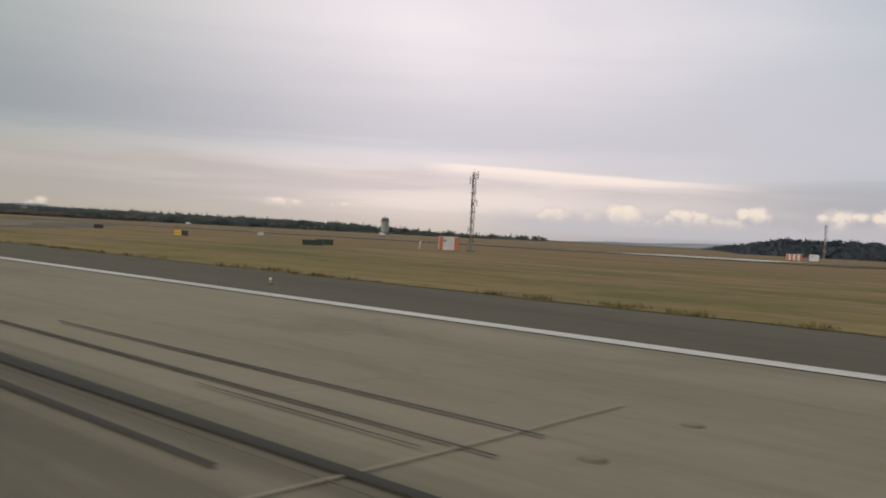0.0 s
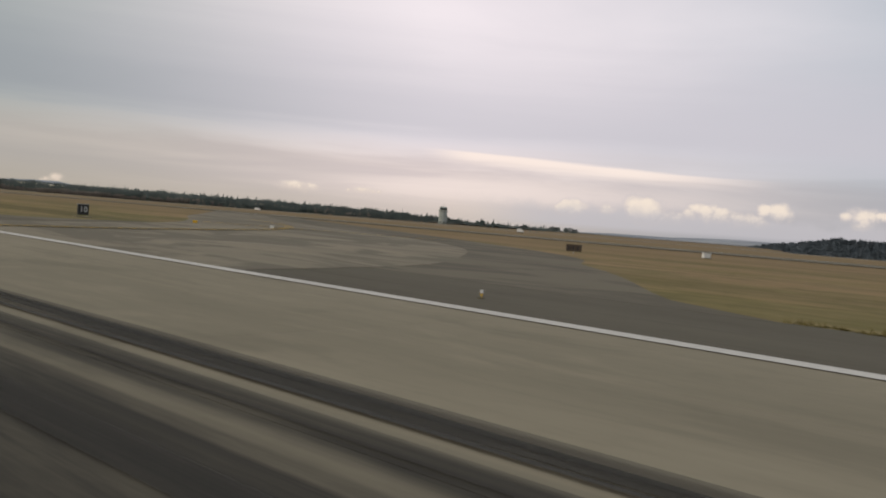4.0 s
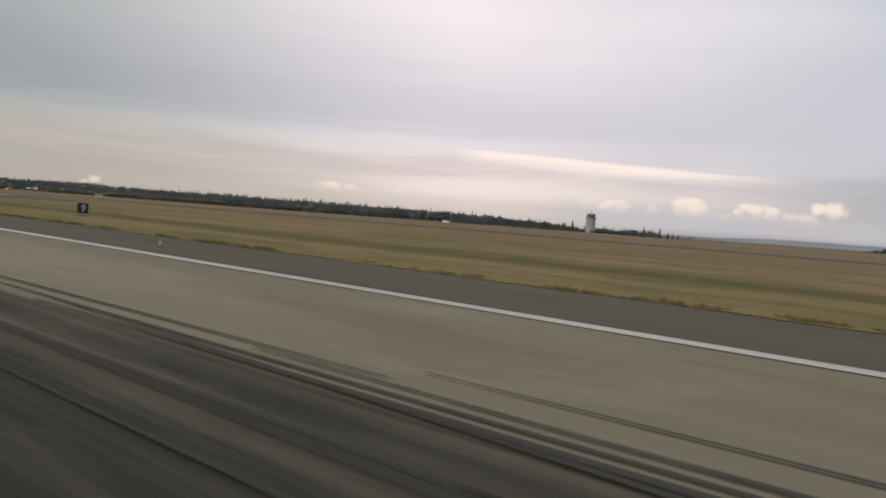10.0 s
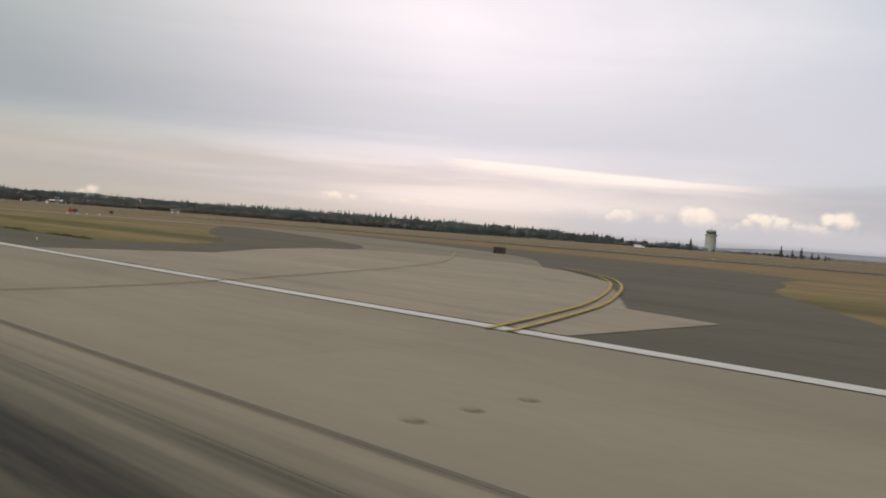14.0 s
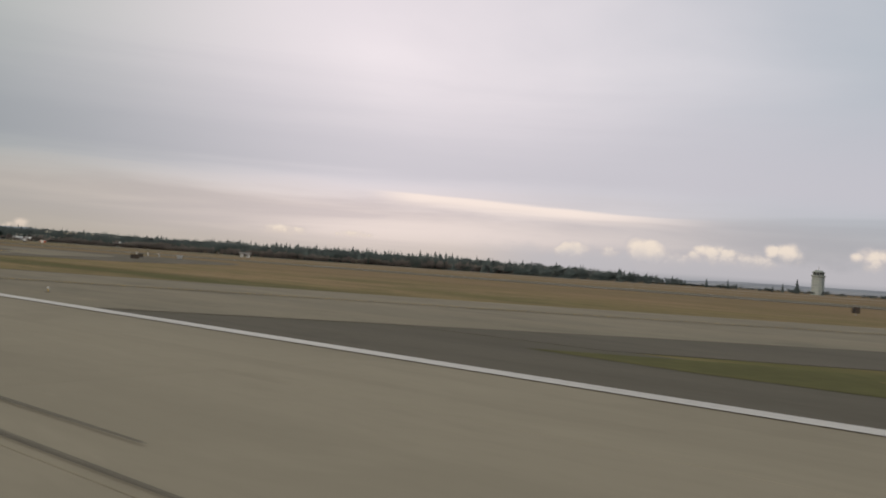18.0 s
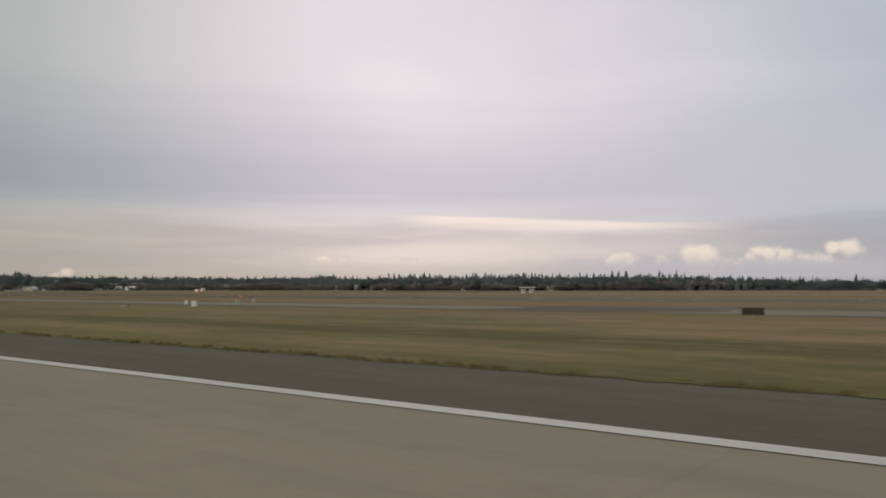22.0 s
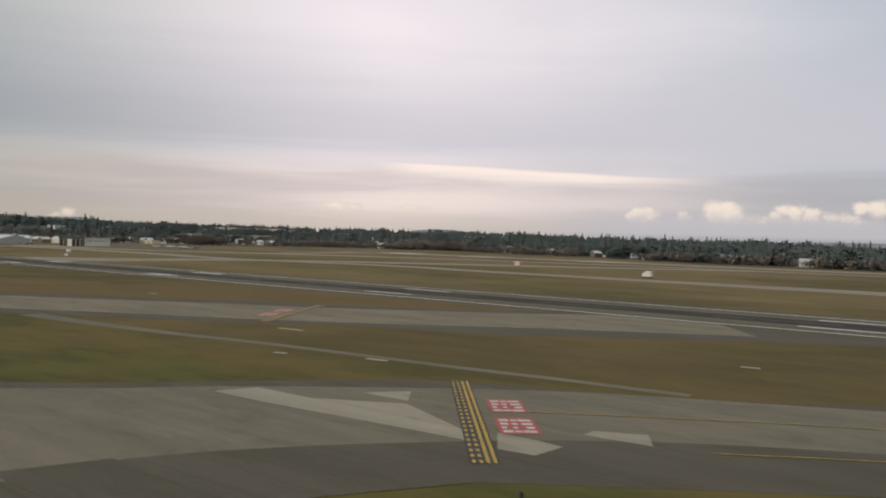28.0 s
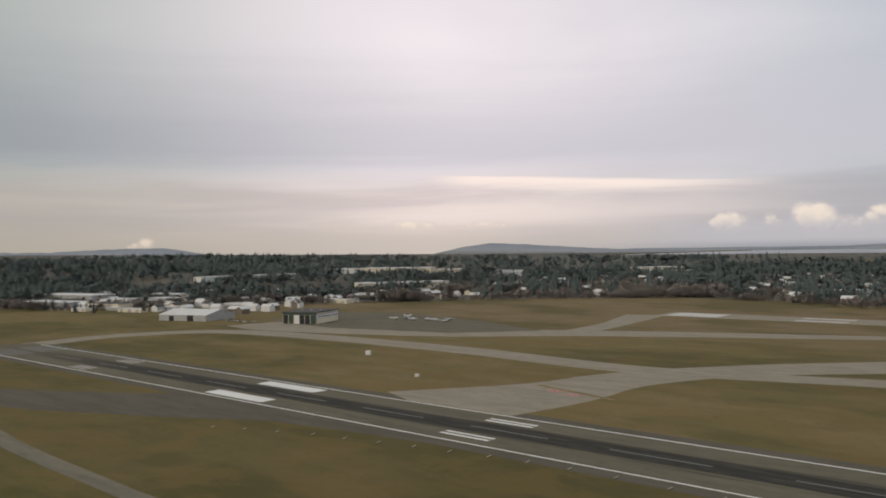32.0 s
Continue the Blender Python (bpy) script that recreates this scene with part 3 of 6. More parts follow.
# heaps of cloud: direction, height of the heap's middle, half width, half height, brightness
HEAPS = [(0.483, 330, 210, 88, 0.90), (0.402, 370, 170, 130, 1.15), (0.322, 372, 210, 85, 0.60), (0.242, 425, 140, 92, 0.85), (0.285, 310, 260, 80, 0.40), (0.154, 415, 230, 100, 0.72),
         (0.104, 430, 190, 110, 0.70), (0.372, 290, 220, 80, 0.50), (0.842, 338, 260, 44, 0.42), (0.752, 330, 200, 30, 0.35), (1.122, 176, 34, 42, 0.50), (1.131, 150, 62, 30, 0.42), (0.440, 325, 120, 60, 0.45)]
rc = np.random.default_rng(14)
total = None
for a, h, w, hh, br in HEAPS:
    for i in range(6 if w > 140 else 3):
        r0 = hh if i == 0 else hh * rc.uniform(0.38, 0.75)
        cx = a * 9300 + (0.0 if i == 0 else w * rc.uniform(-1.0, 1.0))
        cz = h if i == 0 else h + hh * rc.uniform(-0.7, 0.1)
        du = k.math("DIVIDE", k.math("SUBTRACT", across, cx), (max(r0, w * 0.5) if i == 0 else r0 * 1.25) * 1.3)
        du = k.math("MAXIMUM", du, k.math("MULTIPLY", du, -0.58))          # lit sharp side, trailing far side
        dv = k.math("DIVIDE", k.math("SUBTRACT", z, cz), r0)
        dv = k.math("MAXIMUM", dv, k.math("MULTIPLY", dv, -0.5))
        f = k.math("SUBTRACT", 1.0, k.math("SQRT", k.math("ADD", k.math("MULTIPLY", du, du), k.math("MULTIPLY", dv, dv))))
        f = k.math("MULTIPLY", f, 0.30 + 0.70 * br)
        total = f if total is None else k.math("MAXIMUM", total, f)
body = k.math("ADD", total, k.math("MULTIPLY", k.math("SUBTRACT", nz, 0.52), 1.05))
bank = k.math("MULTIPLY", k.ramp(z, 25.0, 130.0), k.ramp(k.math("ADD", z, k.math("MULTIPLY", k.math("SUBTRACT", nw, 0.5), 300.0)), 420.0, 220.0))
bank = k.math("MULTIPLY", k.math("MULTIPLY", bank, k.ramp(caz, 0.70, 0.46)), 0.92)
puff = k.math("MULTIPLY", k.ramp(z, 50.0, 190.0), k.ramp(body, -0.22, 0.60))
fade = k.math("MAXIMUM", bank, puff)
# sunlit tops and shaded bases are painted into the emitted colour
warm = k.mix(k.ramp(k.math("ADD", k.math("MULTIPLY", body, 0.7), nw), 0.45, 0.95), (0.66, 0.59, 0.57), (0.93, 0.80, 0.675))
warm = k.mix(k.ramp(k.math("ADD", z, k.math("MULTIPLY", k.math("SUBTRACT", nz, 0.5), 160.0)), 420.0, 200.0), warm, k.mix(k.ramp(caz, 0.66, 0.48), (0.80, 0.67, 0.56), (0.56, 0.53, 0.55)))
warm = k.mix(k.math("MULTIPLY", k.ramp(puff, 0.62, 0.05), k.ramp(caz, 0.66, 0.48)), warm, (0.55, 0.525, 0.55))
e = k.n("ShaderNodeEmission")
k.put(e.inputs[0], warm)
tr = k.n("ShaderNodeBsdfTransparent")
mx = k.n("ShaderNodeMixShader")
k.put(mx.inputs[0], k.math("MULTIPLY", fade, 0.88))
k.t.links.new(tr.outputs[0], mx.inputs[1])
k.t.links.new(e.outputs[0], mx.inputs[2])
k.t.links.new(mx.outputs[0], k.n("ShaderNodeOutputMaterial").inputs[0])
b = bm_new()
R0, prev = 9300.0, None
for i in range(61):
    a = -0.35 + 2.1 * i / 60
    px, py = -1000 - R0 * math.sin(a), R0 * math.cos(a)
    v = (b.verts.new((px, py, 5)), b.verts.new((px, py, 860)))
    if prev:
        b.faces.new((prev[0], v[0], v[1], prev[1]))
    prev = v
tagged(part("backdrop_clouds", b, m), "sunlit cream cumulus clouds low on the horizon", "clouds", "", "structure")

# ---- pavements (setting) ----
Z1, Z2, Z3 = 0.02, 0.045, 0.075        # shoulder, slabs, paint


def setting(name, bm, mat, label, category):
    for v in bm.verts:                       # pavements lie on the falling ground in the north
        if v.co.y > 205 and v.co.x > -1060:
            v.co.z += float(fall(v.co.x, v.co.y)) + 0.16 * min(1.0, (v.co.x + 1060) / 200)
    return tagged(part(name, bm, mat), label, category, "", "structure")


b = bm_new()
rect(b, -2750, 420, -34, 32, Z1, 0.1, 80)
setting("runway_shoulder", b, M_ASPHALT, "dark asphalt runway shoulder", "pavement")
b = bm_new()
rect(b, -2740, 400, -24.6, 5.98, Z2, 0.05, 60)
setting("runway_1", b, M_RUNWAY, "grey concrete runway with dark tyre rubber", "runway")

# turn-offs: asphalt margins first, concrete lanes on them
b = bm_new()
sheet(b, rounded([(-640, 31.5), (-650, 48), (-660, 66), (-668, 90), (-690, 125), (-812, 150), (-815, 120), (-760, 78), (-713, 50), (-704, 36), (-706, 31.5)]), Z1 + 0.006, 0.1)
sheet(b, rounded([(-908, 31.5), (-898.5, 38), (-880, 60), (-842, 96), (-800, 120), (-815, 150), (-850, 128), (-905, 84), (-940, 60), (-985, 31.5)]), Z1 + 0.014, 0.1)
sheet(b, rounded([(-1699, 31.5), (-1694, 42), (-1685, 56), (-1672, 66), (-1655, 78), (-1630, 94), (-1602, 106), (-1574, 111), (-1414, 111), (-1254, 112), (-1254, 143), (-1574, 150), (-1634, 141), (-1658, 126), (-1678, 113), (-1700, 103), (-1717, 96), (-1735, 77), (-1757, 53), (-1790, 31.5)]), Z1 + 0.014, 0.1)
sheet(b, rounded([(-1660, 216), (-1700, 184), (-1745, 152), (-1774, 141), (-1799, 126), (-1815, 114), (-1836, 104), (-1863, 86), (-1880, 64), (-1890, 45), (-1896, 31.5), (-2004, 31.5), (-1985, 52), (-1962, 90), (-1942, 108), (-1918, 119), (-1898, 132), (-1870, 151), (-1829, 174), (-1793, 192), (-1765, 213), (-1762, 216)]), Z1 + 0.006, 0.1)
setting("taxiway_shoulder", b, M_ASPHALT, "dark asphalt margins of the runway turn-offs", "pavement")

b = bm_new()
sheet(b, rounded([(-1012, 21.2), (-1014, 27), (-1018, 31.5), (-1028, 48), (-1040, 72), (-1040, 100), (-1100, 160), (-1260, 150), (-1240, 120), (-1135, 96), (-1096, 60), (-1084, 44), (-1089, 31.5), (-1098, 27), (-1104, 21.2)]), Z1 + 0.006, 0.1)
sheet(b, rounded([(-143, 31.5), (-150, 36), (-170, 62), (-215, 105), (-440, 236), (-470, 226), (-290, 98), (-258, 80), (-247, 75), (-239, 68), (-232.5, 58), (-228, 49), (-226, 43), (-225.6, 36), (-230, 31.5)]), Z1 + 0.006, 0.1)
setting("taxiway_apron_asphalt", b, M_ASPHALT3, "worn blotched asphalt beside the turn-off", "pavement")
b = bm_new()
ribbon(b, [(-182, -4), (-185, 21.3), (-193, 40), (-224, 74), (-300, 118), (-436, 212)], (42, 40, 28, 22, 20, 22), Z2 - 0.01)
setting("taxiway_link", b, M_TAXI3, "weathered concrete turn-off near the runway start", "taxiway")
b = bm_new()
edge = []
for side in (1, -1):                                         # lane with an uneven worn edge
    for i in range(41):
        f = (i if side > 0 else 40 - i) / 40
        y = 20.9 + 60.0 * f
        cx = -1053.2 - 2.8 * f * 5 * 0.25 - 24.0 * max(0.0, f - 0.2) ** 1.25
        wd = 10.6 + 1.6 * f + 2.6 * noise.noise((y * 0.16, 4.0 + side, 0)) + 1.2 * noise.noise((y * 0.6, 8.0 + side, 0))
        edge.append((cx - side * wd, y))
sheet(b, edge, Z2 - 0.008)
setting("taxiway_lane", b, M_TAXI3, "blotched worn concrete turn-off lane", "taxiway")
b = bm_new()
ribbon(b, [(-1070, 78), (-1102, 112), (-1160, 128), (-1250, 128)], (26, 24, 22, 22), Z2 - 0.014)
ribbon(b, [(-690, 60), (-716, 88), (-760, 112), (-815, 134)], (20, 24, 22, 22), Z2 - 0.01)
ribbon(b, [(-990, -4), (-958, 22), (-936, 41), (-906, 68), (-870, 98), (-812, 134)], (48, 42, 34, 31, 30, 28), Z2 - 0.006)
ribbon(b, [(-1264, 128), (-1434, 128), (-1574, 129), (-1630, 119.5), (-1648, 112.6)], (22, 22, 22, 23, 24), Z2 - 0.01)
ribbon(b, [(-1946, -2), (-1942, 21.3), (-1930, 60), (-1896, 98), (-1850, 128), (-1812, 148), (-1775, 172), (-1715, 217)], (84, 70, 46, 36, 37, 38, 38, 50), Z2 - 0.01)
setting("taxiway", b, M_TAXI, "pale concrete taxiways joining the runway", "taxiway")
b = bm_new()
ribbon(b, [(-1646, 113.4), (-1665, 105), (-1686.3, 93.3), (-1703.5, 79.3), (-1725, 55), (-1742, 20.9), (-1752, 0)], (24, 25, 28.5, 32, 37, 58, 80), Z2 - 0.006)
setting("taxiway_bend", b, M_TAXI2, "darker weathered concrete where the taxiway bends to the runway", "taxiway")
b = bm_new()
sheet(b, [(-650.3, 21.3), (-650, 32), (-655, 33.4), (-661, 43), (-668, 54), (-679.5, 65.5), (-690, 71), (-699, 71.4), (-706, 66), (-707, 58), (-700, 46), (-691, 35), (-690, 21.3)], Z2 - 0.004)
setting("taxiway_pad", b, M_TAXIP, "warm pale newer concrete where the turn-off leaves the runway", "taxiway")
b = bm_new()
sheet(b, [(-1716, 31.6), (-1712.4, 41.3), (-1705.1, 41.1), (-1707.1, 46.3), (-1705.5, 51.7), (-1700.4, 53.1), (-1698.7, 57.5), (-1695.3, 62.2), (-1685.6, 62.9), (-1684.8, 64.4), (-1681, 61), (-1690, 46), (-1698, 31.6)], Z2 + 0.002)
sheet(b, [(-1685.6, 66.6), (-1682.6, 73.8), (-1672.2, 76), (-1670.1, 82.5), (-1655.6, 91), (-1640, 98), (-1650, 84), (-1672, 67.4), (-1678, 64)], Z2 + 0.002)
setting("pavement_overlay", b, M_ASPHALT, "dark asphalt overlay with a jagged edge", "pavement")
b = bm_new()
sheet(b, [(-1056.6, 22.1), (-1056.5, 25), (-1056.3, 27.8), (-1055.3, 32.4), (-1053.6, 31), (-1052.5, 28.6), (-1052.6, 23.4), (-1053.4, 21.3), (-1056.1, 21.0)], Z2 + 0.002)
sheet(b, [(-1047.7, 26.9), (-1048.6, 29), (-1047.8, 31.3), (-1045.2, 32.1), (-1042.5, 29), (-1042.0, 26), (-1044.9, 26.2)], Z2 + 0.002)
sheet(b, [(-1050.4, 35), (-1050.9, 38.5), (-1046, 37), (-1046.5, 34.6)], Z2 + 0.002)
setting("pavement_stain", b, M_TAXI2, "darker repaired concrete in the turn-off", "pavement")
b = bm_new()
sheet(b, [(-1733, 68), (-1731, 74), (-1720, 74), (-1709, 80), (-1694, 73), (-1692, 70), (-1703, 69.4), (-1714, 68.7), (-1723, 68)], Z2 + 0.006)
sheet(b, [(-1718, 81.5), (-1714, 87), (-1710, 81.5)], Z2 + 0.006)
sheet(b, [(-1684, 81), (-1684, 83.3), (-1678.5, 86), (-1676, 81.4)], Z2 + 0.006)
sheet(b, [(-1691.5, 75), (-1686, 75), (-1683, 74.6), (-1683.4, 69.7), (-1687.6, 69.2)], Z2 + 0.006)
setting("pavement_patch", b, M_PATCH, "paler newer concrete patches in the taxiway", "pavement")

# the parallel runway and what lies beyond it
b = bm_new()
rect(b, -2625, -52, 213, 275, Z1, 0.1, 100)
sheet(b, [(-2140, 214), (-2180, 209), (-2225, 202), (-2271, 178), (-2330, 152), (-2420, 124), (-2520, 100), (-2560, 100), (-2540, 126), (-2440, 150), (-2370, 182), (-2330, 203), (-2318, 214)], Z1 + 0.004, 0.1)
setting("runway_2_shoulder", b, M_ASPHALT, "dark asphalt shoulder of the parallel runway", "pavement")
b = bm_new()
rect(b, -2620, -62, 219.5, 268, Z2, 0.05, 100)
setting("runway_2", b, M_ASPHALT2, "grey parallel runway with dark rubber down its middle", "runway")
b = bm_new()
ribbon(b, [(-2609, 262), (-2615, 335), (-2569, 405), (-2459, 424), (-2309, 424), (-2169, 412), (-2029, 440), (-1899, 432), (-1509, 430), (-709, 430)], (30, 30, 28, 24, 24, 40, 28, 26, 24, 24), Z1 + 0.022)
ribbon(b, [(-2196, 262), (-2172, 320), (-2160, 380), (-2124, 440), (-2060, 500), (-1980, 568), (-1849, 680)], (84, 44, 36, 44, 34, 28, 24), Z1 + 0.006)
ribbon(b, [(-2609, 470), (-2539, 462), (-2399, 500), (-2309, 556), (-2169, 618), (-2009, 668), (-1709, 690), (-709, 690)], (60, 50, 24, 20, 20, 20, 20, 20), Z1 + 0.012)
ribbon(b, [(-2309, 556), (-2317, 640), (-2339, 742)], (26, 26, 40), Z1 + 0.018)
setting("taxiway_far", b, M_TAXIF, "pale concrete taxiways beyond the parallel runway", "taxiway")
b = bm_new()
rect(b, -2330, -300, 742, 790, Z2, 0.1, 100)
setting("runway_3", b, M_TAXIF, "pale concrete third runway near the woods", "runway")
b = bm_new()
sheet(b, [(-2629, 500), (-2509, 480), (-2389, 505), (-2339, 560), (-2429, 600), (-2569, 640), (-2669, 600)], Z1 + 0.02)
setting("apron", b, M_ASPHALT2, "grey aircraft parking apron beside the hangars", "apron")
b = bm_new()
ribbon(b, [(-1684, 112.5), (-1703, 111), (-1719.5, 108.8), (-1743, 106.8), (-1768, 104.2), (-1792, 100.5), (-1820, 98), (-1845, 97)], (2.5, 2.6, 2.6, 2.8, 3.2, 4, 5, 6), Z1 + 0.01)
ribbon(b, [(-1930, 107.2), (-1962, 108), (-2021, 110.5), (-2083, 115), (-2183, 115), (-2300, 122), (-2442, 150)], (4, 5.5, 6.5, 7, 8, 9, 9), Z1 + 0.01)
setting("service_road", b, M_TAXI2, "narrow pale service road through the grass", "road")

b = bm_new()
sheet(b, [(-910, 28.4), (-903, 27.6), (-890, 27.8), (-878, 29), (-868, 31.6), (-868, 33), (-880, 34), (-896, 36), (-903, 33)], Z1 + 0.012)
setting("grass_tongue", b, M_LUSH, "green grass growing over the shoulder", "grass")

# painted markings
b = bm_new()
rect(b, -2735, 395, 19.94, 20.84, Z3, 0, 60)
rect(b, -2735, 395, -23.9, -23.0, Z3, 0, 60)
setting("edge_line", b, M_WHITE, "white painted runway edge line", "marking")
for x0, x1, bars in ((-80.3, -125.6, [(9.4, 18.42)]), (-231.9, -254.8, [(12.35, 13.98), (9.1, 10.75)]), (-384.4, -407.3, [(12.68, 14.32), (9.4, 11.05)]),
                     (-538.4, -561.3, [(9.44, 11.1)]), (-691.4, -714.3, [(9.7, 11.4)])):
    for y0, y1 in bars:
        b = bm_new()
        rect(b, x0 + 0.12, x1 - 0.12, y0 - 0.10, y1 + 0.10, Z3 - 0.015)
        setting("marking_border", b, M_BLACKP, "black border round a runway marking", "marking")
        b = bm_new()
        rect(b, x0, x1, y0, y1, Z3)
        tagged(part("touchdown_marking", b, M_WHITE_R if y0 in (9.4, 9.1) and len(bars) == 2 else M_WHITE_W), "worn white touchdown bar painted on the runway", "marking", "touchdown markings", "structure")
for sx in (-1116.0, -1343.3):
    b = bm_new()
    ribbon(b, [(sx - 0.2, 21.2), (sx + 0.1, 23.5), (sx + 0.3, 26.1), (sx + 0.9, 26.6)], (0.16, 0.22, 0.2, 0.12), Z1 + 0.012)
    setting("asphalt_seam", b, M_SKID_F, "dark sealed cut across the asphalt shoulder", "marking")
b = bm_new()
ribbon(b, [(-1253.5, 27.6), (-1253.1, 31.6)], 0.35, Z1 + 0.012)
setting("shoulder_strip", b, M_PATCH, "short pale strip across the asphalt shoulder", "marking")
b = bm_new()
for y0 in (220.4, 266.2):
    rect(b, -2600, -70, y0, y0 + 1.0, Z3, 0, 100)
setting("edge_line_far", b, M_WHITE_B, "white edge lines of the parallel runway", "marking")
for x0, n, ln, w in ((-2308, 1, 46, 9.0), (-2156, 2, 23, 1.8), (-2003, 2, 23, 1.8), (-1858.5, 1, 23, 1.8), (-1700, 1, 23, 1.8), (-2460, 3, 23, 1.8)):
    for side in (-1, 1):
        b = bm_new()
        for i in range(n):
            y0 = 243.8 + side * (11.0 + i * 3.3)
            rect(b, x0, x0 + ln, y0, y0 + side * w, Z3)
        tagged(part("touchdown_marking", b, M_WHITE_B if x0 > -2400 else M_WHITE_W), "white touchdown bars on the parallel runway", "marking", "touchdown markings", "structure")
b, c = bm_new(), bm_new()
for i in range(6):
    for side in (-1, 1):
        y0 = 243.8 + side * (3 + i * 3.4)
        rect(b, -2592, -2550, y0, y0 + side * 1.8, Z3)
t = bm_new()
for i in range(8):
    for side in (-1, 1):
        y0 = 243.8 + side * (1.6 + i * 2.4)
        rect(t, -124, -77, y0, y0 + side * 1.75, Z3)
setting("threshold_bars", t, M_WHITE_B, "bright white threshold bars of the parallel runway", "marking")
for i in range(-2520, -190, 61):
    rect(c, i, i + 36, 243.3, 244.3, Z3)
setting("centre_dashes", c, M_WHITE_G, "worn grey centre dashes under tyre rubber", "marking")
setting("runway_marking", b, M_WHITE_G, "worn threshold bars of the parallel runway", "marking")
b = bm_new()
rect(b, -2330 + 8, -2330 + 60, 748, 784, Z3)
for x0 in (-2200, -2050):
    rect(b, x0, x0 + 45, 750, 758, Z3)
    rect(b, x0, x0 + 45, 774, 782, Z3)
rect(b, -2325, -310, 743, 744, Z3, 0, 100)
setting("runway_marking_far", b, M_WHITE, "white markings of the third runway", "marking")


def guide(pts, name="taxi_line", off=(0.0,), w=0.28, black=0.62):
    """A taxi line: yellow on a black ground, once for each offset."""
    b, c = bm_new(), bm_new()
    ln = [np.array(p, float) for p in pts]
    for o in off:
        q = []
        for i, p in enumerate(ln):
            t = ln[min(i + 1, len(ln) - 1)] - ln[max(i - 1, 0)]
            q.append(p + np.array((-t[1], t[0])) / np.linalg.norm(t) * o)
        ribbon(b, q, w, Z3 + 0.03)
        ribbon(c, q, black, Z3 + 0.015)
    setting(name, b, M_YELLOW, "yellow taxiway guide line", "marking")
    setting(name + "_border", c, M_BLACKP, "black border of a taxiway guide line", "marking")


guide([(-196, 16), (-198.6, 24.3), (-200.1, 27.9), (-203.1, 34.8), (-207.5, 43.2), (-224, 68), (-250, 92), (-300, 120)], off=(-0.55, 0.0, 0.55), w=0.2, black=0.34)
guide([(-651.8, 19.8), (-654.6, 28.1), (-657.7, 35.8), (-664.9, 49.7), (-672, 60), (-682, 70)], off=(-0.36, 0.36), w=0.17, black=0.27)
guide([(-662.5, 2), (-665.4, 14.3), (-667.6, 20), (-671.5, 28.1), (-676.2, 38), (-683, 50), (-690.3, 61), (-716, 92)], w=0.07, black=0.10)
guide([(-992, -8), (-976.1, 7.4), (-970.6, 12.7), (-964.4, 19), (-936, 45), (-906, 71), (-870, 100)], w=0.26, black=0.46)
guide([(-1041.5, -6), (-1043.7, 6.4), (-1044.6, 11), (-1047.1, 21.3), (-1049.8, 29.5), (-1052.5, 36.5), (-1057.2, 46.3), (-1064.5, 58.1), (-1075, 72), (-1096, 100)], w=0.3, black=0.5)
guide([(-1066, 29), (-1068.1, 35.7), (-1071.2, 43), (-1077.3, 52.4), (-1085, 61), (-1096, 73)], off=(-0.3, 0.3), w=0.09, black=0.13)
guide([(-1034, 26), (-1036.7, 34.1), (-1044, 51.1), (-1051.7, 62.9), (-1060, 73)], w=0.2, black=0.25)
guide([(-1264, 128), (-1434, 128), (-1574, 129), (-1630, 120), (-1658.5, 108.2), (-1676, 98.5), (-1695, 86.6)], w=0.22, black=0.3)
guide([(-1670, 82.9), (-1655.7, 91.9), (-1632, 104)], w=0.24, black=0.3)
guide([(-1942, 21.3), (-1930, 60), (-1896, 98), (-1850, 128), (-1812, 148), (-1775, 172), (-1715, 217)], w=0.2, black=0.3)


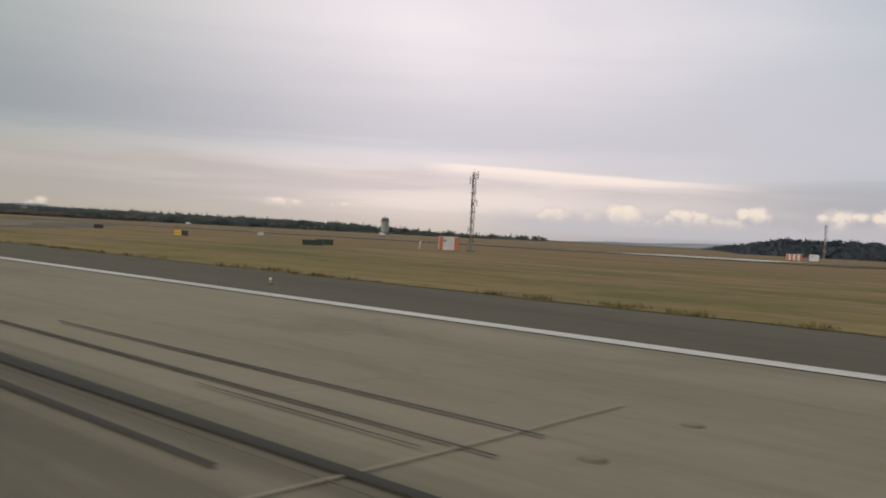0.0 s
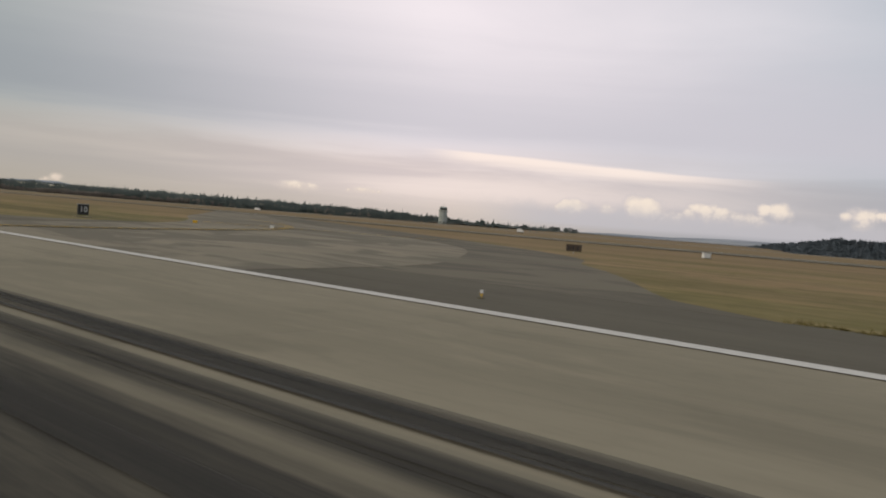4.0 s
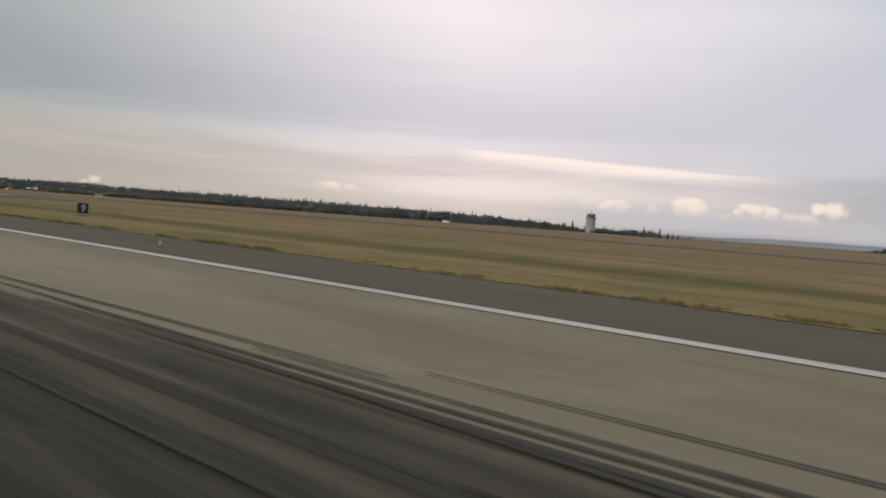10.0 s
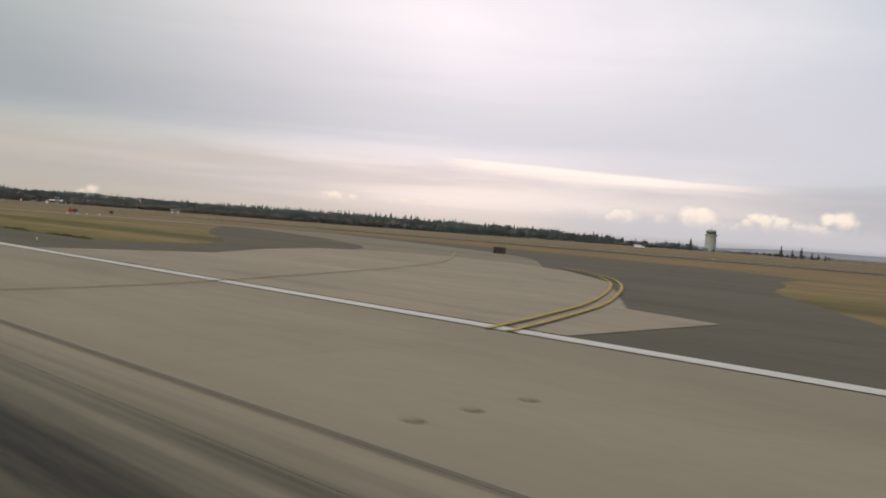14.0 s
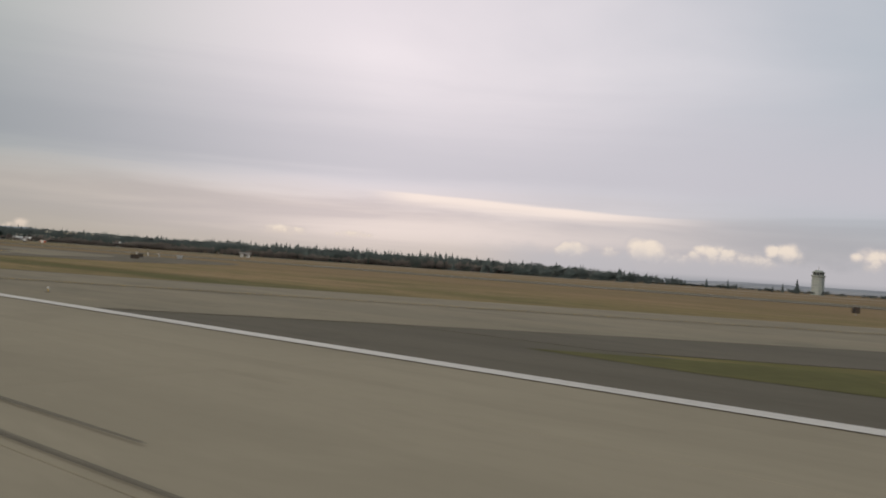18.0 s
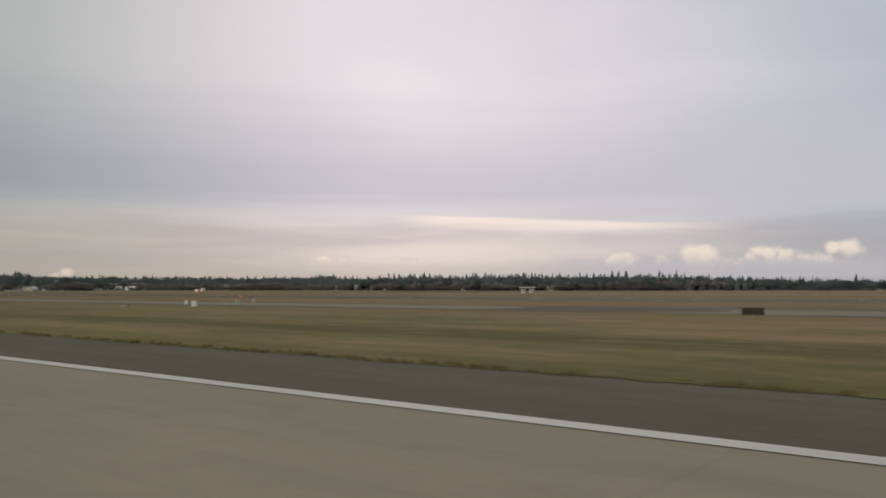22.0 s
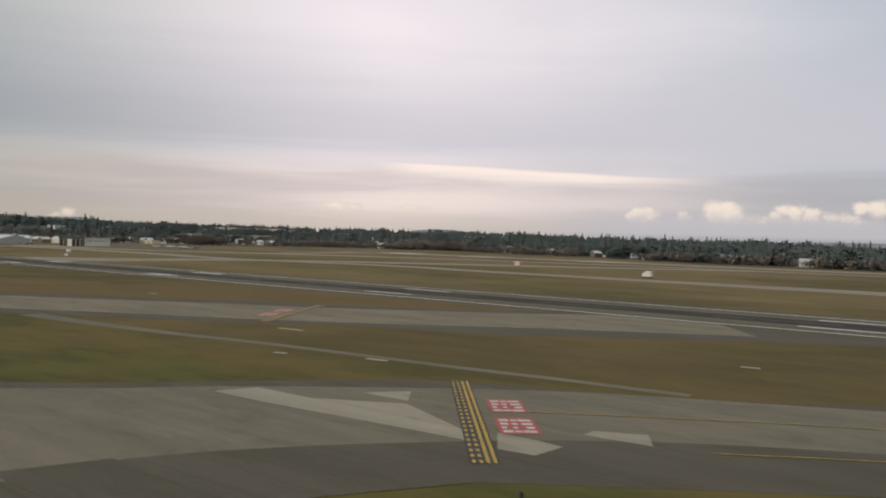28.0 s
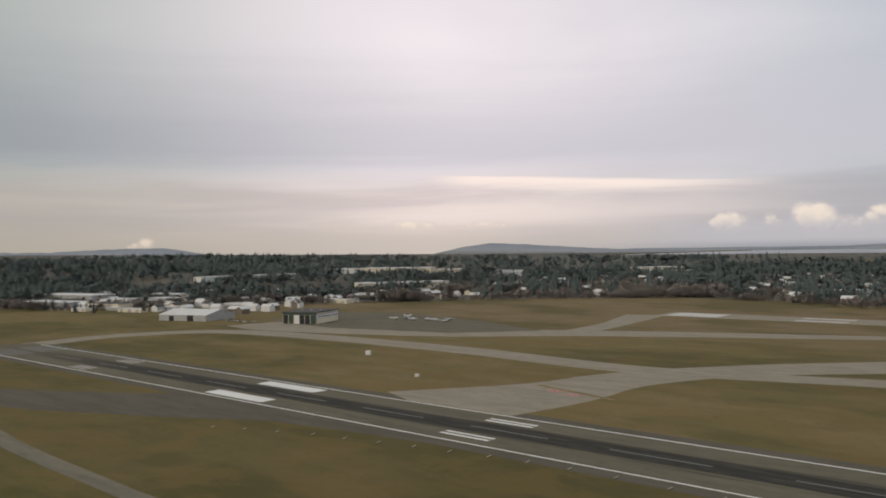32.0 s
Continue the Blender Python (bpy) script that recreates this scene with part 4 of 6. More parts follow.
def hold(ax, ay, bx_, by_, flip=1, boards=2):
    """Runway holding position: two solid and two dashed yellow lines, and red painted boards."""
    a, c = np.array((ax, ay)), np.array((bx_, by_))
    L = np.linalg.norm(c - a)
    t = (c - a) / L
    s = np.array((-t[1], t[0])) * flip
    by, bb, br, bw = bm_new(), bm_new(), bm_new(), bm_new()

    def quad(bm, u0, u1, v0, v1, z):
        sheet(bm, [tuple(a + t * u0 + s * v0), tuple(a + t * u1 + s * v0), tuple(a + t * u1 + s * v1), tuple(a + t * u0 + s * v1)], z)
    quad(bb, 0, L, -0.2, 2.7, Z3)
    for i in range(2):
        quad(by, 0, L, i * 0.7, 0.36 + i * 0.7, Z3 + 0.015)
    u = 0.0
    while u < L:
        for i in range(2):
            quad(by, u, min(u + 1.1, L), 1.4 + i * 0.7, 1.76 + i * 0.7, Z3 + 0.015)
        u += 2.1
    for i in range(boards):
        u0 = L * (0.265 + 0.25 * i)
        quad(br, u0, u0 + 8.2, -6.2, -1.5, Z3)
        for j in range(4):                                   # lettering as plain bars
            w0 = (0.0, 0.55, 0.2, 0.0)[j]
            quad(bw, u0 + 0.7 + j * 1.85, u0 + 1.75 + j * 1.85, -5.75, -4.25 - w0, Z3 + 0.015)
            quad(bw, u0 + 0.8 + j * 1.85, u0 + 1.65 + j * 1.85, -4.1 + w0 * 0.5, -3.3, Z3 + 0.015)
            quad(bw, u0 + 0.7 + j * 1.85, u0 + 1.75 + j * 1.85, -3.1 + w0, -1.95, Z3 + 0.015)
    setting("hold_line", by, M_YELLOW, "yellow solid and dashed runway holding lines", "marking")
    setting("hold_line_border", bb, M_BLACKP, "black ground of the holding lines", "marking")
    if not boards:
        return
    setting("hold_board", br, M_REDP, "red painted boards on the taxiway", "marking")
    setting("hold_board_legend", bw, M_WHITE, "white bars on the red painted boards", "marking")


hold(-1684.5, 64.7, -1713, 99.0, 1)
hold(-1797.5, 129.5, -1822.3, 172.2, -1)
hold(-1916, 65, -1940.1, 103.3, 1)
hold(-873, 56.6, -897.2, 82.4, 1)
hold(-1078, 84, -1108, 96, -1)
hold(-246, 72, -218, 98, 1, 0)
hold(-2188, 336, -2136, 322, 1)

# ---- woods ----
rng = np.random.default_rng(5)


def conifer_arrays(r, tiers=9, sides=8):
    """A ragged conifer, 1 high: drooping tiers with torn edges."""
    V, F = [], []
    for i in range(tiers):
        t = i / (tiers - 1)
        z0 = 0.10 + 0.84 * t
        rad = (0.19 * (1 - t) ** 0.8 + 0.012) * r.uniform(0.75, 1.2)
        apex = len(V)
        V.append((0, 0, min(1.0, z0 + 0.17 * (1 - 0.5 * t))))
        ph = r.uniform(0, 6.28)
        for j in range(sides):
            a = ph + 6.283 * j / sides
            rr = rad * (1.0 if j % 2 else 0.45) * r.uniform(0.65, 1.25)
            V.append((rr * math.cos(a), rr * math.sin(a), z0 - rad * r.uniform(0.1, 0.55)))
        for j in range(sides):
            F.append((apex, apex + 1 + j, apex + 1 + (j + 1) % sides))
    return np.array(V), np.array(F)


def bare_arrays(r, n=40):
    """A leafless broad tree, 1 high: a spray of thin twigs in a rounded crown."""
    V, F = [], []

    def blade(p, q, w):
        i = len(V)
        p, q = np.array(p), np.array(q)
        s = np.array((r.normal(), r.normal(), 0.0))
        s = s / (np.linalg.norm(s) + 1e-6) * w
        V.extend((p - s, p + s, q))
        F.append((i, i + 1, i + 2))
    blade((0, 0, 0), (0, 0, 0.75), 0.018)
    for i in range(n):
        a, e = r.uniform(0, 6.28), r.uniform(0.15, 1.5)
        base = np.array((0, 0, r.uniform(0.18, 0.55)))
        L = r.uniform(0.22, 0.45)
        tip = base + L * np.array((math.cos(a) * math.cos(e) * 0.9, math.sin(a) * math.cos(e) * 0.9, math.sin(e)))
        blade(base, tip, 0.012)
        for j in range(4):
            s = base + (tip - base) * r.uniform(0.35, 0.95)
            blade(s, s + r.normal(0, 0.085, 3) + (0, 0, 0.05), 0.028)
    return np.array(V), np.array(F)


CON = [conifer_arrays(rng, int(rng.integers(7, 11)), int(rng.integers(7, 11))) for i in range(7)]
for i in range(3):                                            # broad, blunt evergreens
    v, f = conifer_arrays(rng, 8, 10)
    v[:, 2] = 1 - (1 - v[:, 2]) ** 1.0
    v[:, 2] = np.maximum(v[:, 2], 0.0)
    v[:, :2] *= (1.0 + 0.9 * v[:, 2:3] ** 0.7)
    v[:, 2] *= 0.72
    CON.append((v, f))


def clump_arrays(r, n=170, leaf=0.048):
    """A rounded, lumpy evergreen crown, 1 high: leafy flakes over a few bulges."""
    V, F = [], []
    lobes = [(r.normal(0, 0.13), r.normal(0, 0.13), r.uniform(0.3, 0.72), r.uniform(0.16, 0.28)) for i in range(5)]
    for i in range(n):
        lx, ly, lz, lr = lobes[r.integers(5)]
        q = r.normal(0, 1, 3)
        q = q / np.linalg.norm(q)
        c = np.array((lx, ly, lz)) + q * lr * r.uniform(0.72, 1.12)
        o = len(V)
        for j in range(3):
            V.append(c + r.normal(0, leaf, 3))
        F.append((o, o + 1, o + 2))
    V = np.array(V)
    V[:, 2] = np.clip(V[:, 2], 0.02, 1.0)
    return V, np.array(F)


CLUMP = [clump_arrays(rng) for i in range(6)]
FARCLUMP = [clump_arrays(rng, 70, 0.075) for i in range(4)]
MIXED = CON[:5] + CLUMP + CLUMP[:4] + CON[7:]
BARE = [bare_arrays(rng) for i in range(5)]


def wood(name, pts, kinds, mat, hmin, hmax, label, wid=(1.15, 1.85)):
    VV, FF, o = [], [], 0
    for x, y, z in pts:
        v, f = kinds[rng.integers(len(kinds))]
        tall = len(f) < 85 and len(f) > 40
        h = hmin + (hmax - hmin) * (rng.uniform(0.25, 1.05) if tall else rng.uniform(0.0, 0.62))
        h *= 1.0 + 0.36 * noise.noise((x * 0.011, y * 0.011, 7.0)) + 0.22 * noise.noise((x * 0.035, y * 0.035, 3.0))
        a = rng.uniform(0, 6.28)
        c, s = math.cos(a), math.sin(a)
        w = h * rng.uniform(*wid) * (1.25 if h < 0.5 * (hmin + hmax) else 1.0)
        q = np.stack([(v[:, 0] * c - v[:, 1] * s) * w + x, (v[:, 0] * s + v[:, 1] * c) * w + y, v[:, 2] * h + z], -1)
        VV.append(q)
        FF.append(f + o)
        o += len(v)
    return arrays(name, np.concatenate(VV), np.concatenate(FF), mat, label, "woods")


CLEAR = []          # (x, y, r) kept free of trees, filled before the woods are planted


def edge_y(x):
    """Where the woods begin, seen from the airfield."""
    return float(np.interp(x, [-4200, -3300, -2950, -2780, -2600, -2400, -2150, -1800, -1300, -1100, -800], [250, 330, 470, 700, 900, 1040, 930, 850, 960, 1000, 1060]))


def scatter(n, x0, x1, d0, d1, zfun=None, keep=1.0, seed=1):
    r = np.random.default_rng(seed)
    out = []
    while len(out) < n:
        x = r.uniform(x0, x1)
        y = edge_y(x) + d0 + (d1 - d0) * r.uniform() ** 1.35
        if noise.noise((x * 0.006, y * 0.006, seed)) < -0.19 * keep:
            continue
        if any((x - a) ** 2 + (y - b_) ** 2 < c * c for a, b_, c in CLEAR):
            continue
        out.append((x, y, (float(fall(x, y)) if zfun is None else zfun(x, y)) - 0.3))
    return out


def ease(v):
    v = min(1.0, max(0.0, v))
    return v * v * (3 - 2 * v)


def rise(x, y):
    """Height of the ground under the woods, which climbs gently away from the airfield and more to the south."""
    g = max(0.0, 0.0098 * math.hypot(x, y) - 20.0)
    g += 30.0 * ease((-2950 - x) / 700.0) * ease((1150 - y) / 450.0)
    if x > -2900:
        g = max(0.0, g - 0.022 * max(0.0, y - 1900.0))
    return float(fall(x, y)) + g * ease((y - edge_y(x) - 40 - 210 * ease((-2650 - x) / 250.0)) / 400.0)


def plant_woods():
    wood("conifer_wood_front", scatter(190, -3400, -2860, 0, 230, rise, seed=2), MIXED, M_CONIFER, 6, 15, "dark conifers along the edge of the airfield")
    wood("conifer_wood_edge", scatter(560, -2380, -1560, 0, 170, rise, seed=12), MIXED, M_CONIFER, 10, 25, "dark low evergreens along the edge of the airfield")
    wood("tall_conifers", scatter(430, -2700, -1850, 60, 480, rise, seed=15), CON[:7], M_CONIFER, 16, 28, "tall dark conifers standing above the town", (1.0, 1.5))
    wood("bare_belt", scatter(1700, -2860, -2200, 0, 230, rise, 0.4, seed=16), BARE, M_BARE, 10, 19, "dense belt of leafless brown trees below the warehouses", (1.0, 1.5))
    wood("conifer_wood_back", scatter(4200, -4500, -1680, 130, 1000, rise, seed=3), MIXED, M_CONIFER, 12, 28, "dark conifer woods behind the town")
    wood("conifer_wood_far", scatter(2400, -6200, -2050, 800, 2400, rise, 0.3, seed=4), CON + FARCLUMP, M_CONIFER, 15, 28, "far dark conifer woods")
    wood("bare_wood", scatter(2800, -3250, -1500, -25, 420, rise, seed=6), BARE, M_BARE, 8, 18, "leafless brown trees in front of the conifers", (0.8, 1.3))
    r = np.random.default_rng(9)
    pts = []
    tall = []
    for i in range(330):
        x = -1600 + 250 * r.uniform() if i < 190 else -1350 + 400 * r.uniform()
        y = edge_y(x) + 70 + 70 * r.normal()
        if i < 190:
            tall.append((x, y, float(fall(x, y)) - 0.2))
        elif noise.noise((x * 0.02, 4.0, 0)) > -0.15:
            pts.append((x, y, float(fall(x, y)) - 0.2))
    wood("conifer_row", tall, MIXED, M_CONIFER, 8, 18, "row of dark conifers on the field's far edge")
    wood("scrub_row", pts, BARE + CLUMP[:3], M_CONIFER, 3, 9, "sparse low trees and scrub on the field's far edge")
    pts = []
    for i in range(5200):
        t = r.uniform(0, 1)
        x = -1160 + 1970 * t
        h = 58 * min(1, t / 0.15) ** 0.75 - 4
        d = r.uniform(0, 1)
        d = d if i % 4 else 0.9 + 0.1 * d
        pts.append((x, 2300 + 420 * d, -45.0 + (h + 30) * d))
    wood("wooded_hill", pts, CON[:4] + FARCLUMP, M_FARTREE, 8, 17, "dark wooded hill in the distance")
    rows = []
    for x in np.linspace(-9000, -1560, 60):
        y0 = edge_y(x) + 14
        rows.append([(x, y0 + dd, rise(x, y0 + dd) + 0.05) for dd in ((0, 60, 200, 350, 500, 700, 1400, 2400) if x < -2300 else (0, 60, 200, 350, 500, 700, 900, 1100))] + [(x, 7900 if x < -5300 else 5600 if x < -2300 else y0 + 1300, -2.0)])
    setting("woodland_floor", loft(rows, False), M_FLOOR, "dark woodland floor under the trees", "ground")
    rows = []
    for i in range(41):
        t = i / 40
        h = 58 * min(1, t / 0.15) ** 0.75 - 4
        x = -1160 + 1970 * t
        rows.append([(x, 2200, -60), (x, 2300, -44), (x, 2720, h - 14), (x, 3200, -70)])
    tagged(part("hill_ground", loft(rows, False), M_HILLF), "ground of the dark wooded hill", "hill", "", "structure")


def lone_tree(x, y, h, kind, label, rz=0.0):
    t = thing("conifer_tree" if kind == "c" else "bare_tree", x, y, float(fall(x, y)) - 0.2, rz, label, "tree", "lone trees on the field's edge")
    r = np.random.default_rng(int(abs(x) + y))
    b = rod(bm_new(), (0, 0, 0), (0, 0, h * 0.7), h * 0.02, 6, h * 0.006)
    part("trunk", b, M_BARK, t)
    v, f = conifer_arrays(r, 14, 12) if kind == "c" else bare_arrays(r, 90)
    v = v * np.array((h * 1.1, h * 1.1, h))
    b = bm_new()
    vs = [b.verts.new(p) for p in v]
    for q in f:
        b.faces.new([vs[i] for i in q])
    part("crown", b, M_CONIFER if kind == "c" else M_BARE, t)
    return t


# ---- signs and lights along the runway ----


def distance_sign(x, y, txt):
    t = thing("distance_sign", x, y, 0, 0, f"black runway distance board with a large white {txt}", "sign", "runway distance signs")
    body = part("board", bx((0, 0, 0.98), (0.32, 1.36, 1.30), 0, 0.03), M_BLACK, t)
    part("frame", bx((0, 0, 1.66), (0.36, 1.42, 0.07)), M_STEEL, t)
    for s in (-1, 1):
        part("leg", rod(bm_new(), (0, s * 0.55, 0), (0, s * 0.55, 0.3), 0.05), M_STEEL, t)
        o = new("legend", text_mesh(txt, 1.2 if len(txt) == 1 else 1.0, M_SIGNW))
        o.parent = body
        o.matrix_basis = pose(s * 0.175 * U, 0, 0.98 * U, 90, 0, 90 * s)
    part("base", bx((0, 0, 0.06), (0.9, 2.0, 0.12)), M_TAXI, t)
    return t


for x, y, txt in ((-234.1, 47.2, "10"), (-515.7, 46.3, "9"), (-821.7, 44.4, "8"), (-1125.5, 43.8, "7"), (-1429.2, 43.7, "6")):
    distance_sign(x, y, txt)


def edge_light(x, y):
    t = thing("edge_light", x, y, Z1, 0, "small white runway edge light on a short stem", "light", "runway edge lights")
    part("base", rod(bm_new(), (0, 0, 0), (0, 0, 0.05), 0.16, 10), M_ASPHALT2, t)
    part("stem", rod(bm_new(), (0, 0, 0.05), (0, 0, 0.22), 0.03), M_SIGNY, t)
    part("lamp", rod(bm_new(), (0, 0, 0.22), (0, 0, 0.34), 0.06, 8, 0.045), M_WPAINT, t)
    return t


first = edge_light(-31.4, 24.4)
for i in range(1, 30):
    copy_thing(first, pose((-31.4 - 60.56 * min(i, 18) - 59.55 * max(0, i - 18)) * U, 24.5 * U, Z1 * U))


def taxi_sign(x, y, rz, panels, label):
    """Low guidance sign: boards side by side, lettering as plain bars."""
    t = thing("taxi_sign", x, y, float(fall(x, y)), rz, label, "sign", "taxiway guidance signs")
    u = -sum(w for w, _, _ in panels) / 2
    for w, mat, ink in panels:
        p = part("board", bx((u + w / 2, 0, 0.75), (w - 0.03, 0.22, 0.95), 0, 0.02), mat, t)
        for i in range(max(1, int(w / 0.7))):
            part("legend_bar", bx((u + 0.35 + i * 0.65, -0.115, 0.75), (0.20, 0.012, 0.42)), ink, p)
        part("leg", rod(bm_new(), (u + w / 2, 0, 0), (u + w / 2, 0, 0.3), 0.05), M_STEEL, t)
        u += w
    return t


M_REDS = simple("red_sign_face", (0.42, 0.035, 0.03), (0.34, 0.03, 0.03), 1.5, 0.5)
taxi_sign(-138, 85.8, 5, [(2.2, M_SIGNY, M_BLACK), (1.8, M_BLACK, M_DARK)], "yellow and black taxiway guidance sign in the grass")
taxi_sign(-194, 98, 44, [(2.2, M_BARK, M_DARK)], "dark brown back of a taxiway sign")
taxi_sign(-1064, 108.6, 44, [(2.0, M_BARK, M_DARK)], "dark brown back of a taxiway sign in the grass")
taxi_sign(-1092.6, 128.4, 44, [(1.3, M_BARK, M_DARK)], "dark brown back of a taxiway sign in the grass")
taxi_sign(-1212.3, 105.6, 44, [(2.9, M_BARK, M_DARK)], "long dark brown back of a taxiway sign")
taxi_sign(-895.5, 114.6, 44, [(1.5, M_REDS, M_BLACK), (1.3, M_BARK, M_DARK)], "red and black holding sign beside the taxiway")
taxi_sign(-918, 138, 44, [(1.3, M_BARK, M_DARK)], "dark brown back of a taxiway sign in the grass")
taxi_sign(-864, 51, 44, [(0.5, M_BARK, M_DARK)], "small dark sign at the holding line")
taxi_sign(-1676.2, 55.7, 130, [(0.8, M_BLACK, M_WPAINT)], "small black sign board beside the holding line")
taxi_sign(-708, 92, 44, [(1.8, M_BARK, M_DARK)], "dark taxiway sign beside the turn-off")

# ---- airliner waiting on the taxiway ----
M_FUSE = simple("white_aircraft_skin", (0.86, 0.85, 0.83), (0.80, 0.79, 0.77), 0.25, 0.28, spec=0.5)
M_NAVY = simple("navy_aircraft_paint", (0.014, 0.018, 0.034), (0.018, 0.022, 0.040), 0.4, 0.3, spec=0.5)
M_ALU = simple("bare_aluminium", (0.55, 0.56, 0.57), (0.45, 0.46, 0.47), 0.8, 0.3, 0.85)
M_GREYP = simple("grey_wing_skin", (0.42, 0.43, 0.44), (0.36, 0.37, 0.38), 0.3, 0.4)


def ring(x, r, z, n=22, flat=1.0):
    return [(x, r * math.cos(6.28318 * i / n), z + r * flat * math.sin(6.28318 * i / n)) for i in range(n)]


def slab_wing(root, tip, thick):
    """A tapered surface between two chords: each is leading and trailing edge points."""
    rings = []
    for (a, c), th in ((root, thick[0]), (tip, thick[1])):
        a, c = Vector(a), Vector(c)
        n = Vector((0, 0, 1)) if abs((Vector(tip[0]) - Vector(root[0])).z) < abs((Vector(tip[0]) - Vector(root[0])).y) else Vector((0, 1, 0))
        rings.append([a, a.lerp(c, 0.12) + n * th, a.lerp(c, 0.4) + n * th * 1.15, a.lerp(c, 0.75) + n * th * 0.55, c, a.lerp(c, 0.75) - n * th * 0.4, a.lerp(c, 0.4) - n * th * 0.85, a.lerp(c, 0.12) - n * th * 0.8])
    return loft(rings)


def airliner(x, y, rz):
    t = thing("airliner", x, y, Z2, rz, "white twin-engined airliner with a navy tail waiting on the taxiway", "aeroplane")
    st = [(16.9, 0.04, 2.72), (16.7, 0.36, 2.74), (16.2, 0.70, 2.80), (15.4, 1.06, 2.92), (14.3, 1.42, 3.08), (13.0, 1.70, 3.20), (11.4, 1.86, 3.27), (9.6, 1.90, 3.30),
          (3, 1.90, 3.30), (-4, 1.90, 3.30), (-6.5, 1.84, 3.36), (-9.0, 1.62, 3.58), (-11.5, 1.26, 3.92), (-13.8, 0.84, 4.30), (-15.6, 0.48, 4.56), (-16.7, 0.20, 4.70)]
    fus = part("fuselage", loft([ring(a, r, z, 24, 1.06) for a, r, z in st]), M_FUSE, t, smooth=True)
    # dark cheat line low on the body
    for s in (-1, 1):
        b = bm_new()
        prev = None
        for i in range(28):
            xx = 15.6 - i * 0.93
            r, zc = np.interp(-xx, [-q[0] for q in st], [q[1] for q in st]), np.interp(-xx, [-q[0] for q in st], [q[2] for q in st])
            v = []
            for dz in (-0.78, -0.70):
                zz = dz * r
                v.append(b.verts.new((xx, s * (math.sqrt(max(0.0, r * r - (zz / 1.06) ** 2)) + 0.015), zc + zz)))
            if prev:
                b.faces.new((prev[0], v[0], v[1], prev[1]))
            prev = v
        part("cheat_line", b, M_NAVY, fus)
        # the lettering as plain slanted bars
        for xx, zz, ln, h, lean in ((12.7, 2.78, 1.9, 0.16, 0.6), (11.6, 3.05, 0.34, 1.6, 0.75), (10.6, 2.85, 0.34, 1.1, 0.75), (9.8, 2.78, 0.42, 0.8, 0.75), (9.0, 2.78, 0.42, 0.8, 0.75), (8.1, 2.9, 0.34, 1.2, 0.75),
                                    (7.3, 2.78, 0.42, 0.8, 0.75), (6.6, 2.5, 0.8, 0.15, 0.6)):
            bb = bx((0, 0, 0), (ln, 0.03, h))
            for v in bb.verts:
                v.co.x -= v.co.z * lean
            bmesh.ops.translate(bb, vec=(xx, s * 1.90, zz + 0.12), verts=bb.verts)
            part("livery_bar", bb, M_NAVY, fus)
        wm = mesh_of(bx((0, 0, 0), (0.24, 0.03, 0.34), 0, 0.0), M_GLASSD, "cabin_window")
        for i in range(27):
            xx = 10.4 - i * 0.735
            if 3.4 < xx < 3.9:
                continue
            o = new("cabin_window", wm)
            o.parent = fus
            r = np.interp(-xx, [-q[0] for q in st], [q[1] for q in st])
            zc = np.interp(-xx, [-q[0] for q in st], [q[2] for q in st])
            o.matrix_basis = pose(xx * U, s * (math.sqrt(r * r - (3.78 - zc) ** 2 / 1.12) + 0.005) * U, 3.78 * U, s * -14)
        for xx in (11.7, -9.4):
            part("door", bx((xx, s * (1.80 if xx > 0 else 1.56), 3.55 if xx > 0 else 3.7), (0.85, 0.06, 1.8), 0, 0.02), M_FUSE, fus)
        part("cockpit_window", bx((14.9, s * 0.86, 3.62), (1.15, 0.5, 0.38), s * -24, 0.04), M_GLASSD, fus)
        # wings with winglets, slats and flap fairings
        wing = part("wing", slab_wing(((3.6, s * 1.2, 2.2), (-3.9, s * 1.2, 2.15)), ((-5.2, s * 16.6, 3.75), (-6.9, s * 16.6, 3.72)), (0.42, 0.10)), M_GREYP, t, smooth=True)
        part("winglet", slab_wing(((-5.2, s * 16.6, 3.75), (-6.9, s * 16.6, 3.72)), ((-7.3, s * 17.3, 6.1), (-8.0, s * 17.3, 6.1)), (0.09, 0.05)), M_FUSE, wing)
        for yy in (4.3, 7.6, 10.6):
            part("flap_fairing", loft([ring(-1.8 - yy * 0.22, 0.05, 1.95 + yy * 0.08, 8), ring(-3.2 - yy * 0.22, 0.26, 1.86 + yy * 0.08, 8), ring(-5.6 - yy * 0.22, 0.05, 2.0 + yy * 0.08, 8)]), M_FUSE, wing)
        for o in wing.children:
            if o.name.startswith("flap_fairing"):
                k_ = [4.3, 7.6, 10.6][[c for c in wing.children if c.name.startswith("flap_fairing")].index(o)]
                o.matrix_basis = pose(0, s * k_ * U, 0)
        part("slat", slab_wing(((3.9, s * 2.2, 2.3), (3.3, s * 2.2, 2.3)), ((-5.0, s * 16.4, 3.8), (-5.3, s * 16.4, 3.8)), (0.09, 0.04)), M_ALU, wing)
        eng = part("engine", loft([[(a, s * 4.85 + q[1], q[2]) for q in ring(a, r, 1.62, 18, 0.96)] for a, r in ((5.5, 0.78), (5.35, 0.92), (4.6, 1.03), (3.2, 1.03), (1.8, 0.86), (0.9, 0.66))]), M_FUSE, t, smooth=True)
        part("intake_lip", loft([[(a, s * 4.85 + q[1], q[2]) for q in ring(a, r, 1.62, 18, 0.96)] for a, r in ((5.62, 0.86), (5.58, 0.93), (5.25, 0.97))], False), M_ALU, eng, smooth=True)
